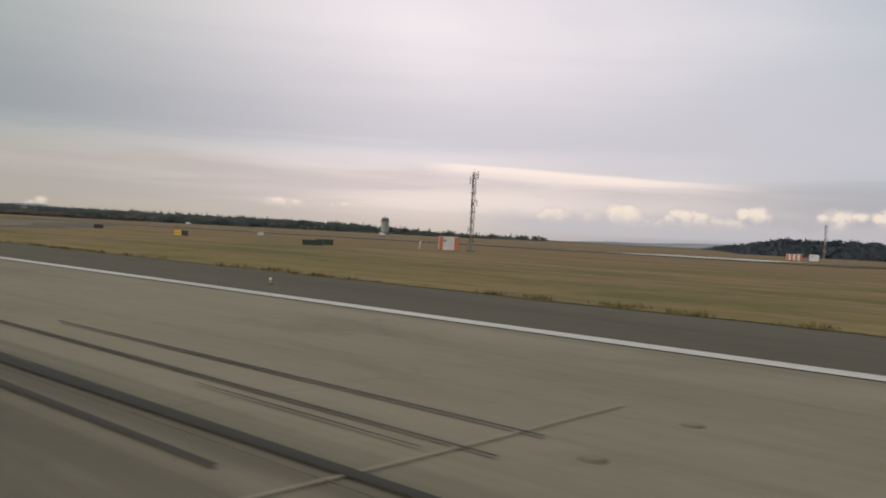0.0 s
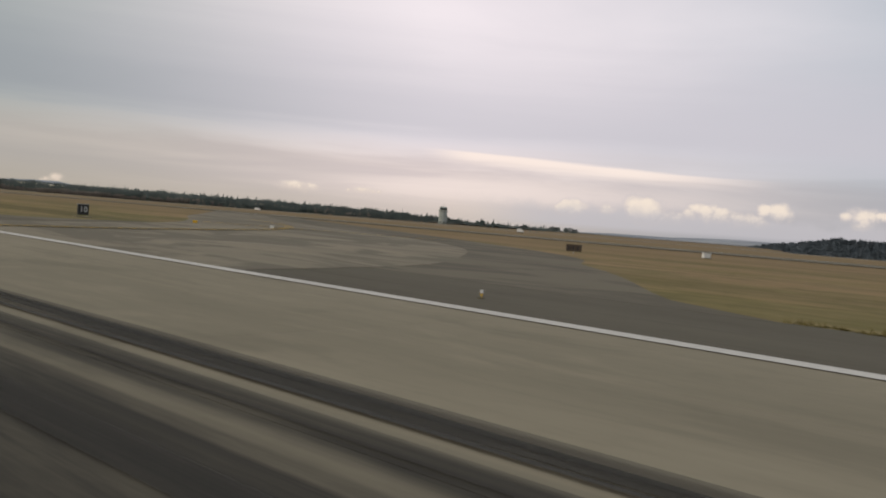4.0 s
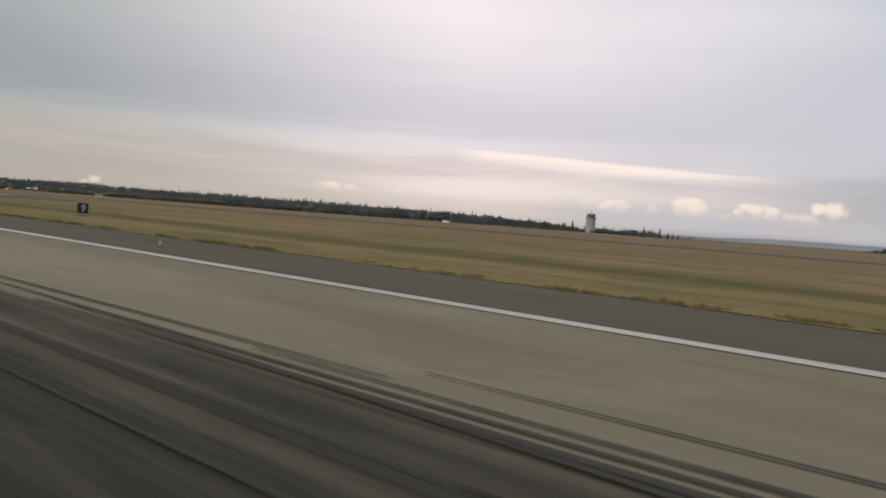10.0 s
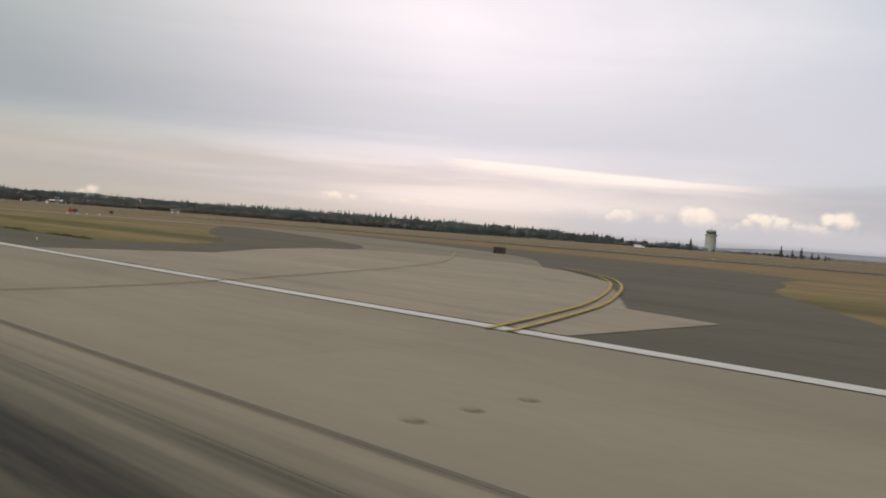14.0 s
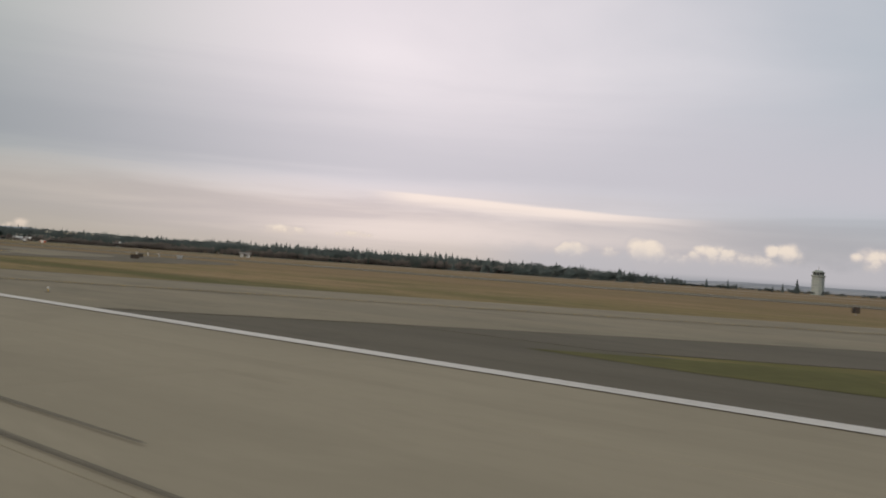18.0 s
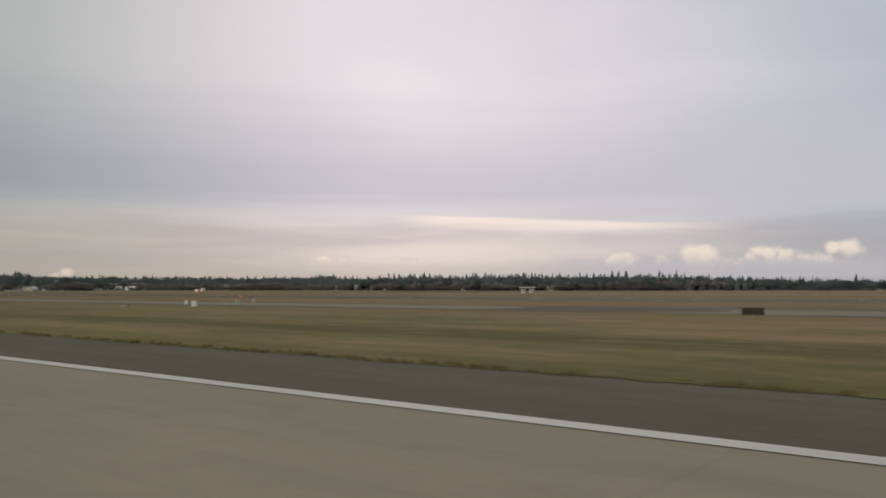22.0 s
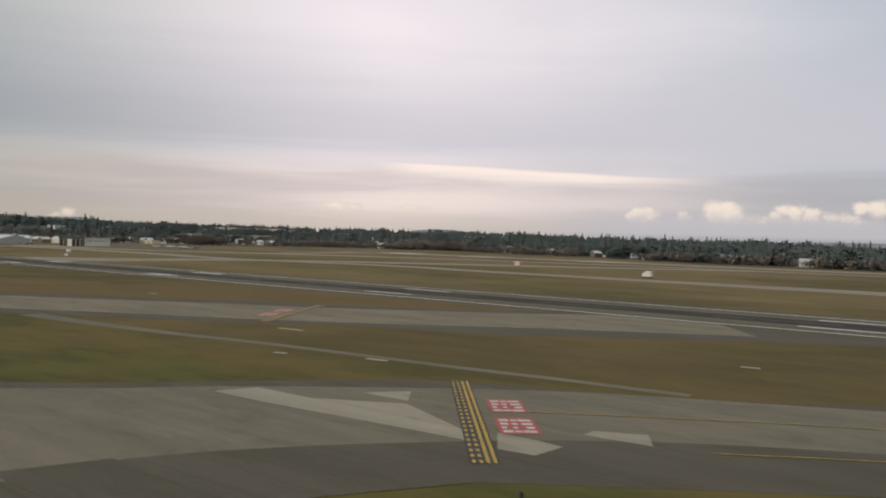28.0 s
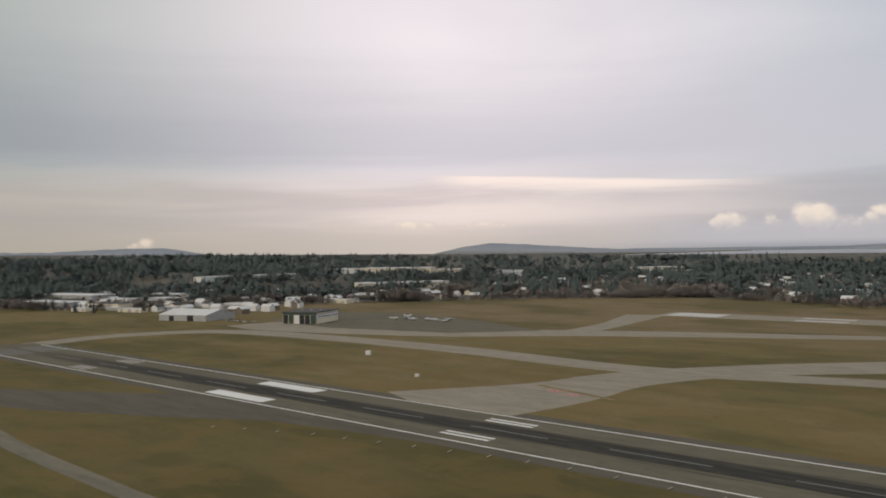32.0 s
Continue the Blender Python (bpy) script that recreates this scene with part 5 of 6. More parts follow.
        part("intake", loft([[(a, s * 4.85 + q[1], q[2]) for q in ring(a, r, 1.62, 18, 0.96)] for a, r in ((5.55, 0.80), (5.60, 0.79))]), M_DARK, eng)
        part("exhaust", loft([[(a, s * 4.85 + q[1], q[2]) for q in ring(a, r, 1.62, 14)] for a, r in ((1.0, 0.48), (0.1, 0.26))]), M_STEEL, eng)
        part("band", loft([[(a, s * 4.85 + q[1], q[2]) for q in ring(a, r, 1.62, 18, 0.96)] for a, r in ((4.75, 1.03), (4.68, 1.045), (4.42, 1.045), (4.38, 1.03))], False), M_NAVY, eng)
        part("pylon", bx((2.6, s * 4.75, 2.45), (3.6, 0.22, 0.6)), M_FUSE, eng)
        part("stabiliser", slab_wing(((-12.3, s * 0.6, 4.9), (-15.6, s * 0.6, 4.9)), ((-15.4, s * 7.1, 5.55), (-16.7, s * 7.1, 5.55)), (0.18, 0.06)), M_GREYP, t, smooth=True)
        gear = part("main_gear", rod(bm_new(), (0, s * 2.86, 0.5), (0, s * 2.5, 2.1), 0.12, 8), M_STEEL, t)
        for k2 in (-0.36, 0.36):
            w = part("wheel", rod(bm_new(), (0, s * 2.86 + k2 - 0.17, 0.55), (0, s * 2.86 + k2 + 0.17, 0.55), 0.55, 16), M_DARK, gear)
    fin = part("fin", slab_wing(((-9.6, 0, 5.0), (-15.4, 0, 5.0)), ((-15.2, 0, 12.95), (-17.0, 0, 12.95)), (0.26, 0.10)), M_FUSE, t, smooth=True)
    part("dorsal_fin", slab_wing(((-4.6, 0, 5.15), (-10.4, 0, 5.15)), ((-10.6, 0, 6.9), (-11.6, 0, 6.9)), (0.10, 0.08)), M_FUSE, fin)
    for s in (-1, 1):
        b = bm_new()
        vs = [b.verts.new((xx, s * 0.335 if zz < 8 else s * 0.25, zz)) for xx, zz in ((-11.9, 5.5), (-15.6, 5.5), (-16.5, 10.3), (-14.6, 10.5), (-13.5, 10.0), (-12.6, 8.9), (-11.9, 7.6), (-11.6, 6.4))]
        b.faces.new(vs)
        part("tail_panel", b, M_NAVY, fin)
        b = bm_new()
        vs = [b.verts.new((-14.35 + 0.9 * math.cos(a) - 0.35 * math.sin(a), s * 0.352, 7.9 + 1.55 * math.sin(a))) for a in np.linspace(0, 6.283, 25)[:-1]]
        b.faces.new(vs)
        part("tail_emblem", b, M_GREYP, fin)
    ng = part("nose_gear", rod(bm_new(), (12.6, 0, 0.4), (12.3, 0, 1.7), 0.09, 8), M_STEEL, t)
    for k2 in (-0.2, 0.2):
        part("wheel", rod(bm_new(), (12.6, k2 - 0.1, 0.34), (12.6, k2 + 0.1, 0.34), 0.34, 14), M_DARK, ng)
    part("wing_fairing", loft([ring(5.2, 0.6, 1.9, 16, 0.6), ring(3.5, 1.75, 2.1, 16, 0.55), ring(-3.5, 1.8, 2.1, 16, 0.55), ring(-5.8, 0.7, 2.2, 16, 0.6)]), M_GREYP, t, smooth=True)
    t.scale = (0.93, 0.93, 0.95)
    return t


airliner(-1637.1, 119.2, 209)

# ---- shelters, masts and small field equipment ----


def striped_shelter(x, y, rz, w, dpt, h, stripes, label, z=None):
    t = thing("equipment_shelter", x, y, float(fall(x, y)) if z is None else z, rz, label, "hut", "airfield equipment shelters")
    part("body", bx((0, 0, h / 2), (w - 0.05, dpt - 0.05, h), 0, 0.03), M_WPAINT, t)
    n = stripes
    for i in range(n):
        part("panel", bx((-w / 2 + (i + 0.5) * w / n, -dpt / 2, h / 2), (w / n - 0.02, 0.06, h * 0.98)), M_ORANGE if n > 2 and (i in (0, n - 1) or n > 5 and i % 2 == 0) else M_WPAINT, t)
    for s in (-1, 1):
        part("side_panel", bx((s * w / 2, 0, h / 2), (0.06, dpt - 0.1, h * 0.98)), M_ORANGE if s > 0 and n > 2 else M_WPAINT, t)
    part("roof", bx((0, 0, h + 0.05), (w + 0.15, dpt + 0.15, 0.1), 0, 0.02), M_WPAINT, t)
    part("vent", bx((-w * 0.2, -dpt / 2 - 0.06, h * 0.72), (0.6, 0.1, 0.45)), M_STEEL, t)
    part("plinth", bx((0, 0, 0.05), (w + 0.5, dpt + 0.5, 0.1)), M_TAXI, t)
    return t


M_MASTR = simple("faded_red_mast_paint", (0.235, 0.135, 0.115), (0.17, 0.115, 0.10), 1.2, 0.6)
M_MASTG = simple("weathered_grey_mast_paint", (0.40, 0.385, 0.37), (0.29, 0.28, 0.27), 1.2, 0.6)


def lattice_mast(x, y, h, w, label, z=None):
    """Three-legged lattice mast in faded red and grey bays, with aerials."""
    t = thing("lattice_mast", x, y, float(fall(x, y)) if z is None else z, 0, label, "mast", "airfield masts")
    n = 9
    P = [(w * math.cos(a), w * math.sin(a)) for a in (0.4, 2.5, 4.6)]
    for i in range(n):
        z0, z1 = h * i / n, h * (i + 1) / n
        b = bm_new()
        for j in range(3):
            p, q = P[j], P[(j + 1) % 3]
            rod(b, (*p, z0), (*p, z1), 0.055, 5)
            rod(b, (*p, z0), (*q, z1), 0.030, 4)
            rod(b, (*q, z0), (*p, z1), 0.030, 4)
            rod(b, (*p, z1), (*q, z1), 0.035, 4)
        part("bay", b, M_MASTR if i % 2 else M_MASTG, t)
    for zz, a, ln in ((0.97, 0.3, 1.6), (0.93, 2.6, 1.5), (0.90, 4.4, 1.4), (0.62, 0.3, 1.2), (0.60, 2.4, 1.2), (0.28, 4.5, 1.0)):
        ar = part("aerial_arm", rod(bm_new(), (0, 0, h * zz), (0.75 * math.cos(a), 0.75 * math.sin(a), h * zz), 0.03, 4), M_STEEL, t)
        part("aerial", bx((0.8 * math.cos(a), 0.8 * math.sin(a), h * zz), (0.16, 0.16, ln), 0, 0.02), M_STEEL, ar)
    part("top_rod", rod(bm_new(), (0, 0, h), (0, 0, h + 0.7), 0.03, 5), M_STEEL, t)
    part("cable_run", bx((-0.05, 0, h / 2), (0.12, 0.10, h)), M_GREYW, t)
    for s in (0.15, 0.5, 0.75):
        part("platform", bx((0, 0, h * s), (w * 2.2, w * 2.2, 0.06)), M_STEEL, t)
    part("footing", bx((0, 0, 0.1), (w * 3, w * 3, 0.2)), M_TAXI, t)
    return t


striped_shelter(-99.5, 118.5, 42, 3.6, 2.8, 2.55, 5, "orange and white striped equipment shelter on the grass")
lattice_mast(-96.5, 121.5, 14.9, 0.42, "faded red and grey lattice radio mast behind a shelter")
striped_shelter(-115.2, 372, 20, 6.2, 3.5, 2.6, 7, "far orange and white striped equipment shelter")
striped_shelter(-108.0, 376, 20, 3.6, 3.5, 2.8, 2, "far white equipment shelter")
lattice_mast(-108.3, 392, 16.5, 0.45, "far faded red and grey lattice mast")


def cabinet(x, y, rz, w, dpt, h, mat, label, cat="cabinet", z=None):
    t = thing("field_cabinet", x, y, float(fall(x, y)) if z is None else z, rz, label, cat)
    part("body", bx((0, 0, h / 2 + 0.05), (w, dpt, h), 0, 0.04), mat, t)
    part("lid", bx((0, 0, h + 0.09), (w + 0.08, dpt + 0.08, 0.08), 0, 0.02), mat, t)
    part("door", bx((0, -dpt / 2 - 0.02, h / 2 + 0.05), (w * 0.8, 0.04, h * 0.8)), mat, t)
    part("plinth", bx((0, 0, 0.04), (w + 0.3, dpt + 0.3, 0.08)), M_TAXI, t)
    return t


cabinet(-105, 90, 45, 3.4, 1.3, 0.8, M_GREEN, "low dark green equipment cabinet in the grass")
cabinet(-110, 97, 45, 3.0, 1.3, 0.9, M_GREEN, "low dark green equipment cabinet in the grass")
cabinet(-1324.7, 100.4, 40, 1.05, 0.5, 1.15, M_WPAINT, "small white equipment cabinet in the grass")
cabinet(-1346, 112.7, 40, 0.6, 0.5, 0.9, M_WPAINT, "small white equipment box in the grass")
cabinet(-1357.6, 141.3, 40, 0.9, 0.5, 1.0, M_GREYW, "small grey equipment box in the grass")
cabinet(-2254.8, 320.7, 30, 2.2, 1.4, 1.4, M_WPAINT, "small white equipment box beside the runway")
cabinet(-1120, 160, 40, 1.6, 0.8, 1.1, M_GREYW, "grey equipment box beside the taxiway")


def marker_post(x, y, h, top, label):
    t = thing("marker_post", x, y, float(fall(x, y)), 0, label, "post", "marker posts")
    part("post", rod(bm_new(), (0, 0, 0), (0, 0, h), 0.09, 8), M_WPAINT, t)
    part("lamp", rod(bm_new(), (0, 0, h), (0, 0, h + 0.35), 0.16, 10, 0.10), top, t)
    part("foot", rod(bm_new(), (0, 0, 0), (0, 0, 0.5), 0.32, 10, 0.26), M_GREYW, t)
    return t


marker_post(-103.8, 115.3, 1.6, M_ORANGE, "white marker post with an orange lamp")
marker_post(-1335.2, 118.8, 1.2, M_ORANGE, "white marker post with an orange lamp")


def windcone(x, y):
    t = thing("wind_cone", x, y, 0, 0, "small orange wind cone on a white pole", "windsock")
    part("pole", rod(bm_new(), (0, 0, 0), (0, 0, 2.1), 0.05, 6), M_WPAINT, t)
    part("sock", rod(bm_new(), (0, 0, 2.0), (0.9, 0.3, 1.7), 0.28, 10, 0.14), M_ORANGE, t)
    part("foot", bx((0, 0, 0.05), (0.8, 0.8, 0.1)), M_TAXI, t)


windcone(-1337, 121)


def approach_lamp(x, y, rz, col):
    """One low slope-indicator box with two lenses."""
    t = thing("slope_indicator", x, y, 0, rz, "low grey approach slope indicator box with bright lenses", "light", "approach slope indicators")
    part("box", bx((0, 0, 0.50), (0.9, 0.8, 0.32), 0, 0.04), M_GREYW, t)
    for s in (-0.24, 0.24):
        part("lens", rod(bm_new(), (s, -0.40, 0.50), (s, -0.44, 0.50), 0.15, 12), col, t)
    part("hood", bx((0, -0.42, 0.68), (0.95, 0.2, 0.04)), M_DARK, t)
    for sx in (-0.35, 0.35):
        part("leg", rod(bm_new(), (sx, 0, 0), (sx, 0, 0.36), 0.04, 6), M_STEEL, t)


approach_lamp(-1327.0, 86.2, 40, M_WPAINT)
approach_lamp(-1323.6, 85.2, 40, M_ORANGE)


def barrier(x, y, rz):
    """An orange crate with low white barrier boards on the grass."""
    t = thing("works_crate", x, y, 0, rz, "bright orange works crate on the grass", "crate")
    part("box", bx((0, 0, 0.62), (1.7, 1.3, 1.05), 0, 0.04), M_ORANGE, t)
    for s in (-0.7, 0.7):
        part("runner", bx((s, 0, 0.05), (0.14, 1.3, 0.1)), M_STEEL, t)
    part("lid", bx((0, 0, 1.18), (1.78, 1.38, 0.07)), M_ORANGE, t)
    for i, (dx, dy, r) in enumerate(((-2.2, -0.6, 5), (-3.3, 0.2, -8), (-1.6, -1.7, 12), (-3.0, 1.4, 4))):
        c, s_ = math.cos(radians(rz)), math.sin(radians(rz))
        u = thing("barrier_board", x + dx * c - dy * s_, y + dx * s_ + dy * c, 0, rz + r, "low white barrier board on the grass", "barrier", "low barrier boards")
        part("board", bx((0, 0, 0.16), (1.5, 0.25, 0.2), 0, 0.02), M_WPAINT, u)
        for k2 in (-0.5, 0.5):
            part("foot", bx((k2, 0, 0.03), (0.2, 0.5, 0.06)), M_DARK, u)


barrier(-1589.8, 86.2, 38)
barrier(-1838, 84.5, 30)

for x, y, ln, rz in ((-1957.7, 117.3, 3.2, 36), (-1936.4, 114.5, 5.0, 2), (-1950.5, 121.9, 4.8, 30), (-1887.8, 158.5, 4.2, 0), (-1736.5, 104.6, 4.2, 8), (-1753.8, 98.0, 2.6, 14), (-1685.8, 145.8, 3.3, 12), (-1780, 123.8, 7.0, 6)):
    t = thing("concrete_pad", x, y, 0.03, rz, "small pale concrete pad lying in the grass", "pad", "pale concrete pads in the grass")
    part("slab", bx((0, 0, 0.06), (ln, 1.1, 0.12), 0, 0.02), M_PATCH, t)
    part("cover", bx((ln * 0.2, 0, 0.135), (0.8, 0.7, 0.03)), M_STEEL, t)

t = thing("drain_pit", -1560.4, 47.2, 0, 20, "square concrete drain cover set in the grass", "drain cover")
part("surround", bx((0, 0, 0.05), (4.4, 4.4, 0.1), 0, 0.03), M_PATCH, t)
part("grate_frame", bx((0, 0, 0.11), (3.0, 3.0, 0.05)), M_STEEL, t)
for i in range(9):
    part("bar", bx((-1.2 + i * 0.3, 0, 0.15), (0.12, 2.7, 0.04)), M_DARK, t)


def truck(x, y, rz, ln, label, tall=1.0):
    """White box van."""
    t = thing("box_van", x, y, float(fall(x, y)), rz, label, "van", "white airfield vans")
    part("cargo_box", bx((-0.2 * ln, 0, 1.9), (ln * 0.66, 2.3, 2.3), 0, 0.06), M_WPAINT, t)
    cab = part("cab", bx((ln * 0.30, 0, 1.35), (ln * 0.30, 2.1, 1.5), 0, 0.15), M_WPAINT, t)
    part("windscreen", bx((ln * 0.455, 0, 1.7), (0.06, 1.8, 0.6)), M_GLASSD, cab)
    for sx in (-0.32, 0.30):
        for sy in (-1, 1):
            part("wheel", rod(bm_new(), (ln * sx, sy * 0.85, 0.42), (ln * sx, sy * 1.1, 0.42), 0.42, 14), M_DARK, t)
    part("chassis", bx((0, 0, 0.62), (ln * 0.9, 1.4, 0.2)), M_DARK, t)
    t.scale = (1.0, 1.0, tall)


truck(-966, 612, 20, 8.5, "white box van parked far out on the field")
cabinet(-236.4, 64.6, 45, 0.6, 0.4, 0.3, M_SIGNY, "low yellow marker box in the grass", "marker")
cabinet(-230.7, 73.8, 45, 0.5, 0.35, 0.32, M_WPAINT, "small white marker box beside the taxiway", "marker")
cabinet(-1100, 67.7, 45, 0.55, 0.4, 0.4, M_WPAINT, "small white marker box beside the taxiway", "marker")
for x, y in ((-868.6, 101.2), (-867.6, 103.5), (-865.9, 105.4), (-862.3, 107.3)):
    cabinet(x, y, 40, 0.2, 0.2, 0.22, M_WPAINT, "small white taxiway light box", "light")
for i in range(3):
    marker_post(-1152.2 - 3.2 * i, 174 - 2.4 * i, 1.5, M_DARK, "short dark post far out in the grass")
truck(-481, 487, 40, 4.6, "white box van far out on the field")
truck(-1843.5, 461.0, 160, 7.2, "white high box van parked beside the far taxiway", 1.4)
cabinet(-196, 148, 60, 1.6, 0.6, 0.9, M_WPAINT, "small white equipment box beside the taxiway")
striped_shelter(-1999.1, 561.3, 30, 6.0, 4.0, 3.2, 5, "red and white striped shelter far across the field")
cabinet(-2345, 370, 30, 3.2, 2.6, 2.5, M_WPAINT, "white equipment hut beside the parallel runway", "hut")


def pavilion(x, y, rz):
    t = thing("field_building", x, y, 0, rz, "low white field building with a wide flat roof", "building")
    for s in (-1, 1):
        b = part("block", bx((s * 3.0, 0, 1.3), (2.6, 3, 2.6), 0, 0.05), M_WPAINT, t)
        part("window", bx((s * 3.0, -1.52, 1.6), (1.3, 0.06, 0.8)), M_GLASSD, b)
    part("roof", bx((0, 0, 3.9), (11, 5, 0.6), 0, 0.08), M_WPAINT, t)
    for s in (-4.6, -1.3, 1.3, 4.6):
        part("post", rod(bm_new(), (s, -1.5, 0), (s, -1.5, 3.7), 0.16, 8), M_GREYW, t)


pavilion(-1506, 503, 40)

# ---- hangars, warehouses and houses ----


def gable(name, x, y, rz, w, dpt, h, rise, wall, roof, label, cat, group="", openings=(), bays=0):
    """Building with a gable roof; w along the ridge. openings: (side x, width, height)."""
    z0 = float(fall(x, y))
    t = thing(name, x, y, z0, rz, label, cat, group)
    b = loft([[(sx * w / 2, -dpt / 2, 0), (sx * w / 2, dpt / 2, 0), (sx * w / 2, dpt / 2, h), (sx * w / 2, 0, h + rise), (sx * w / 2, -dpt / 2, h)] for sx in (-1, 1)])
    body = part("wall", b, wall, t)
    for s in (-1, 1):
        b = loft([[(sx * (w / 2 + 0.4), 0, h + rise + 0.05), (sx * (w / 2 + 0.4), s * (dpt / 2 + 0.5), h - 0.1), (sx * (w / 2 + 0.4), s * (dpt / 2 + 0.5), h + 0.15), (sx * (w / 2 + 0.4), 0, h + rise + 0.35)] for sx in (-1, 1)])
        part("roof", b, roof, t)
    for ox, ow, oh in openings:
        part("door", bx((ox, -dpt / 2 - 0.03, oh / 2), (ow, 0.12, oh)), M_DARK, t)
    for i in range(bays):
        xx = -w / 2 + (i + 0.5) * w / bays
        part("window", bx((xx, -dpt / 2 - 0.03, h * 0.62), (w / bays * 0.5, 0.1, h * 0.25)), M_GLASSD, t)
    return t


def flat_shed(name, x, y, rz, w, dpt, h, wall, roof, label, cat, bays=6, group=""):
    z0 = rise(x, y) - 0.3
    t = thing(name, x, y, z0, rz, label, cat, group)
    part("wall", bx((0, 0, h / 2), (w, dpt, h)), wall, t)
    part("roof", bx((0, 0, h + 0.2), (w + 0.8, dpt + 0.8, 0.5), 0, 0.05), roof, t)
    for i in range(bays):
        part("loading_door", bx((-w / 2 + (i + 0.5) * w / bays, -dpt / 2 - 0.03, 1.9), (w / bays * 0.4, 0.1, 3.8)), M_GREYW, t)
    n_ = max(2, int(w / dpt) * 2)
    for i in range(n_ + 1):
        u = (i / n_ - 0.5) * w
        CLEAR.append((x + u * math.cos(radians(rz)), y + u * math.sin(radians(rz)), dpt * 0.6 + 4))
    return t


# hangar with its doors half open
t = thing("hangar", -2573, 505, 0, 21, "green-grey hangar with open dark door bays", "hangar")
part("wall", bx((0, 7, 5.2), (36, 44, 10.4)), M_GREYW, t)
part("roof", bx((0, 7, 10.8), (38, 46, 0.8), 0, 0.05), M_ROOFD, t)
part("fascia", bx((0, -15.2, 9.4), (36.2, 0.4, 1.9)), M_GREEN, t)
part("side_fascia", bx((18.2, 7, 9.8), (0.4, 44.2, 1.1)), M_CREAM, t)
for i in range(6):
    # the dark leaves stand in for the shade inside open bays
    mm = (M_DARK, M_GREEN, M_WPAINT, M_DARK, M_DARK, M_GREEN)[i]
    part("door_leaf", bx((-14.6 + 5.85 * i, -15.15 - 0.1 * (i % 2), 4.1), (5.7, 0.3, 8.1)), mm, t)
    part("door_post", bx((-17.5 + 5.85 * i, -15.4, 4.2), (0.35, 0.35, 8.4)), M_CREAM, t)
part("side_band", bx((18.1, 7, 6.7), (0.25, 42, 3.2)), M_WPAINT, t)
part("side_wall", bx((18.1, 7, 2.4), (0.3, 42, 4.6)), M_CREAM, t)
for i in range(7):
    part("window", bx((18.35, -10 + i * 5.7, 6.5), (0.06, 3.6, 1.0)), M_GLASSD, t)
for i in range(3):
    part("roof_vent", bx((-10 + 10 * i, 8, 11.5), (1.6, 1.6, 0.9), 0, 0.05), M_STEEL, t)
gable("storage_shed", -2706, 468, 18, 60, 46, 6.0, 4.5, M_GREYW, M_ROOFL, "wide grey storage shed with a pale low roof", "shed", "", ((-14, 6, 5), (10, 8, 6)))
SHEDS = [(-3050, 470, 12, 90, 30, 8, M_GREYW, M_ROOFL), (-2960, 500, 12, 60, 22, 7, M_CREAM, M_ROOFD), (-3150, 545, 12, 120, 40, 11, M_GREYW, M_ROOFL), (-3040, 560, 14, 50, 24, 7, M_WPAINT, M_ROOFL),
         (-2980, 590, 14, 44, 22, 8, M_GREYW, M_ROOFL), (-3060, 640, 16, 60, 26, 9, M_CREAM, M_ROOFL), (-2900, 560, 16, 40, 18, 6, M_WALLB, M_ROOFD), (-2890, 640, 18, 36, 16, 8, M_GREYW, M_ROOFL),
         (-3030, 755, 32, 124, 30, 9, M_WALLB, M_ROOFL), (-2850, 520, 15, 30, 14, 5, M_WPAINT, M_ROOFL), (-2940, 455, 12, 26, 10, 4, M_CREAM, M_ROOFL), (-3170, 480, 10, 40, 20, 6, M_WALLB, M_ROOFD),
         (-3190, 620, 12, 70, 26, 9, M_GREYW, M_ROOFL), (-2830, 600, 22, 26, 16, 5, M_WPAINT, M_ROOFL), (-2775, 560, 22, 22, 12, 4.5, M_CREAM, M_ROOFD),
         (-3180, 1250, 30, 150, 60, 17, M_CREAM, M_ROOFL), (-3052, 1275, 30, 60, 40, 15, M_CREAM, M_ROOFL), (-3330, 1250, 30, 90, 46, 13, M_WPAINT, M_ROOFL), (-2950, 1330, 30, 60, 30, 12, M_WPAINT, M_ROOFL),
         (-3240, 910, 84, 200, 40, 9, M_WPAINT, M_ROOFL), (-2900, 970, 58, 150, 46, 11, M_CREAM, M_ROOFL), (-2740, 1560, 50, 100, 40, 14, M_CREAM, M_ROOFL), (-2650, 1500, 50, 50, 24, 10, M_WALLB, M_ROOFL),
         (-2330, 1190, 20, 70, 26, 9, M_WPAINT, M_ROOFL), (-2240, 1120, 20, 90, 30, 8, M_GREYW, M_ROOFL), (-2180, 1060, 20, 70, 30, 8, M_WPAINT, M_ROOFL), (-2230, 1215, 20, 60, 30, 10, M_CREAM, M_ROOFL), (-2110, 1150, 20, 80, 34, 9, M_GREYW, M_ROOFL)]
rs = np.random.default_rng(3)
LOW = [(-3357, 582), (-3330, 631), (-3111, 464), (-2984, 451), (-3142, 587), (-2918, 487), (-3256, 703), (-2976, 561), (-3170, 706), (-2912, 570), (-3178, 757), (-3111, 806), (-3047, 816), (-2869, 483), (-3005, 496),
       (-2944, 657), (-2821, 595), (-3195, 531), (-3060, 628), (-3048, 696), (-2796, 839), (-2735, 828), (-2767, 716)]
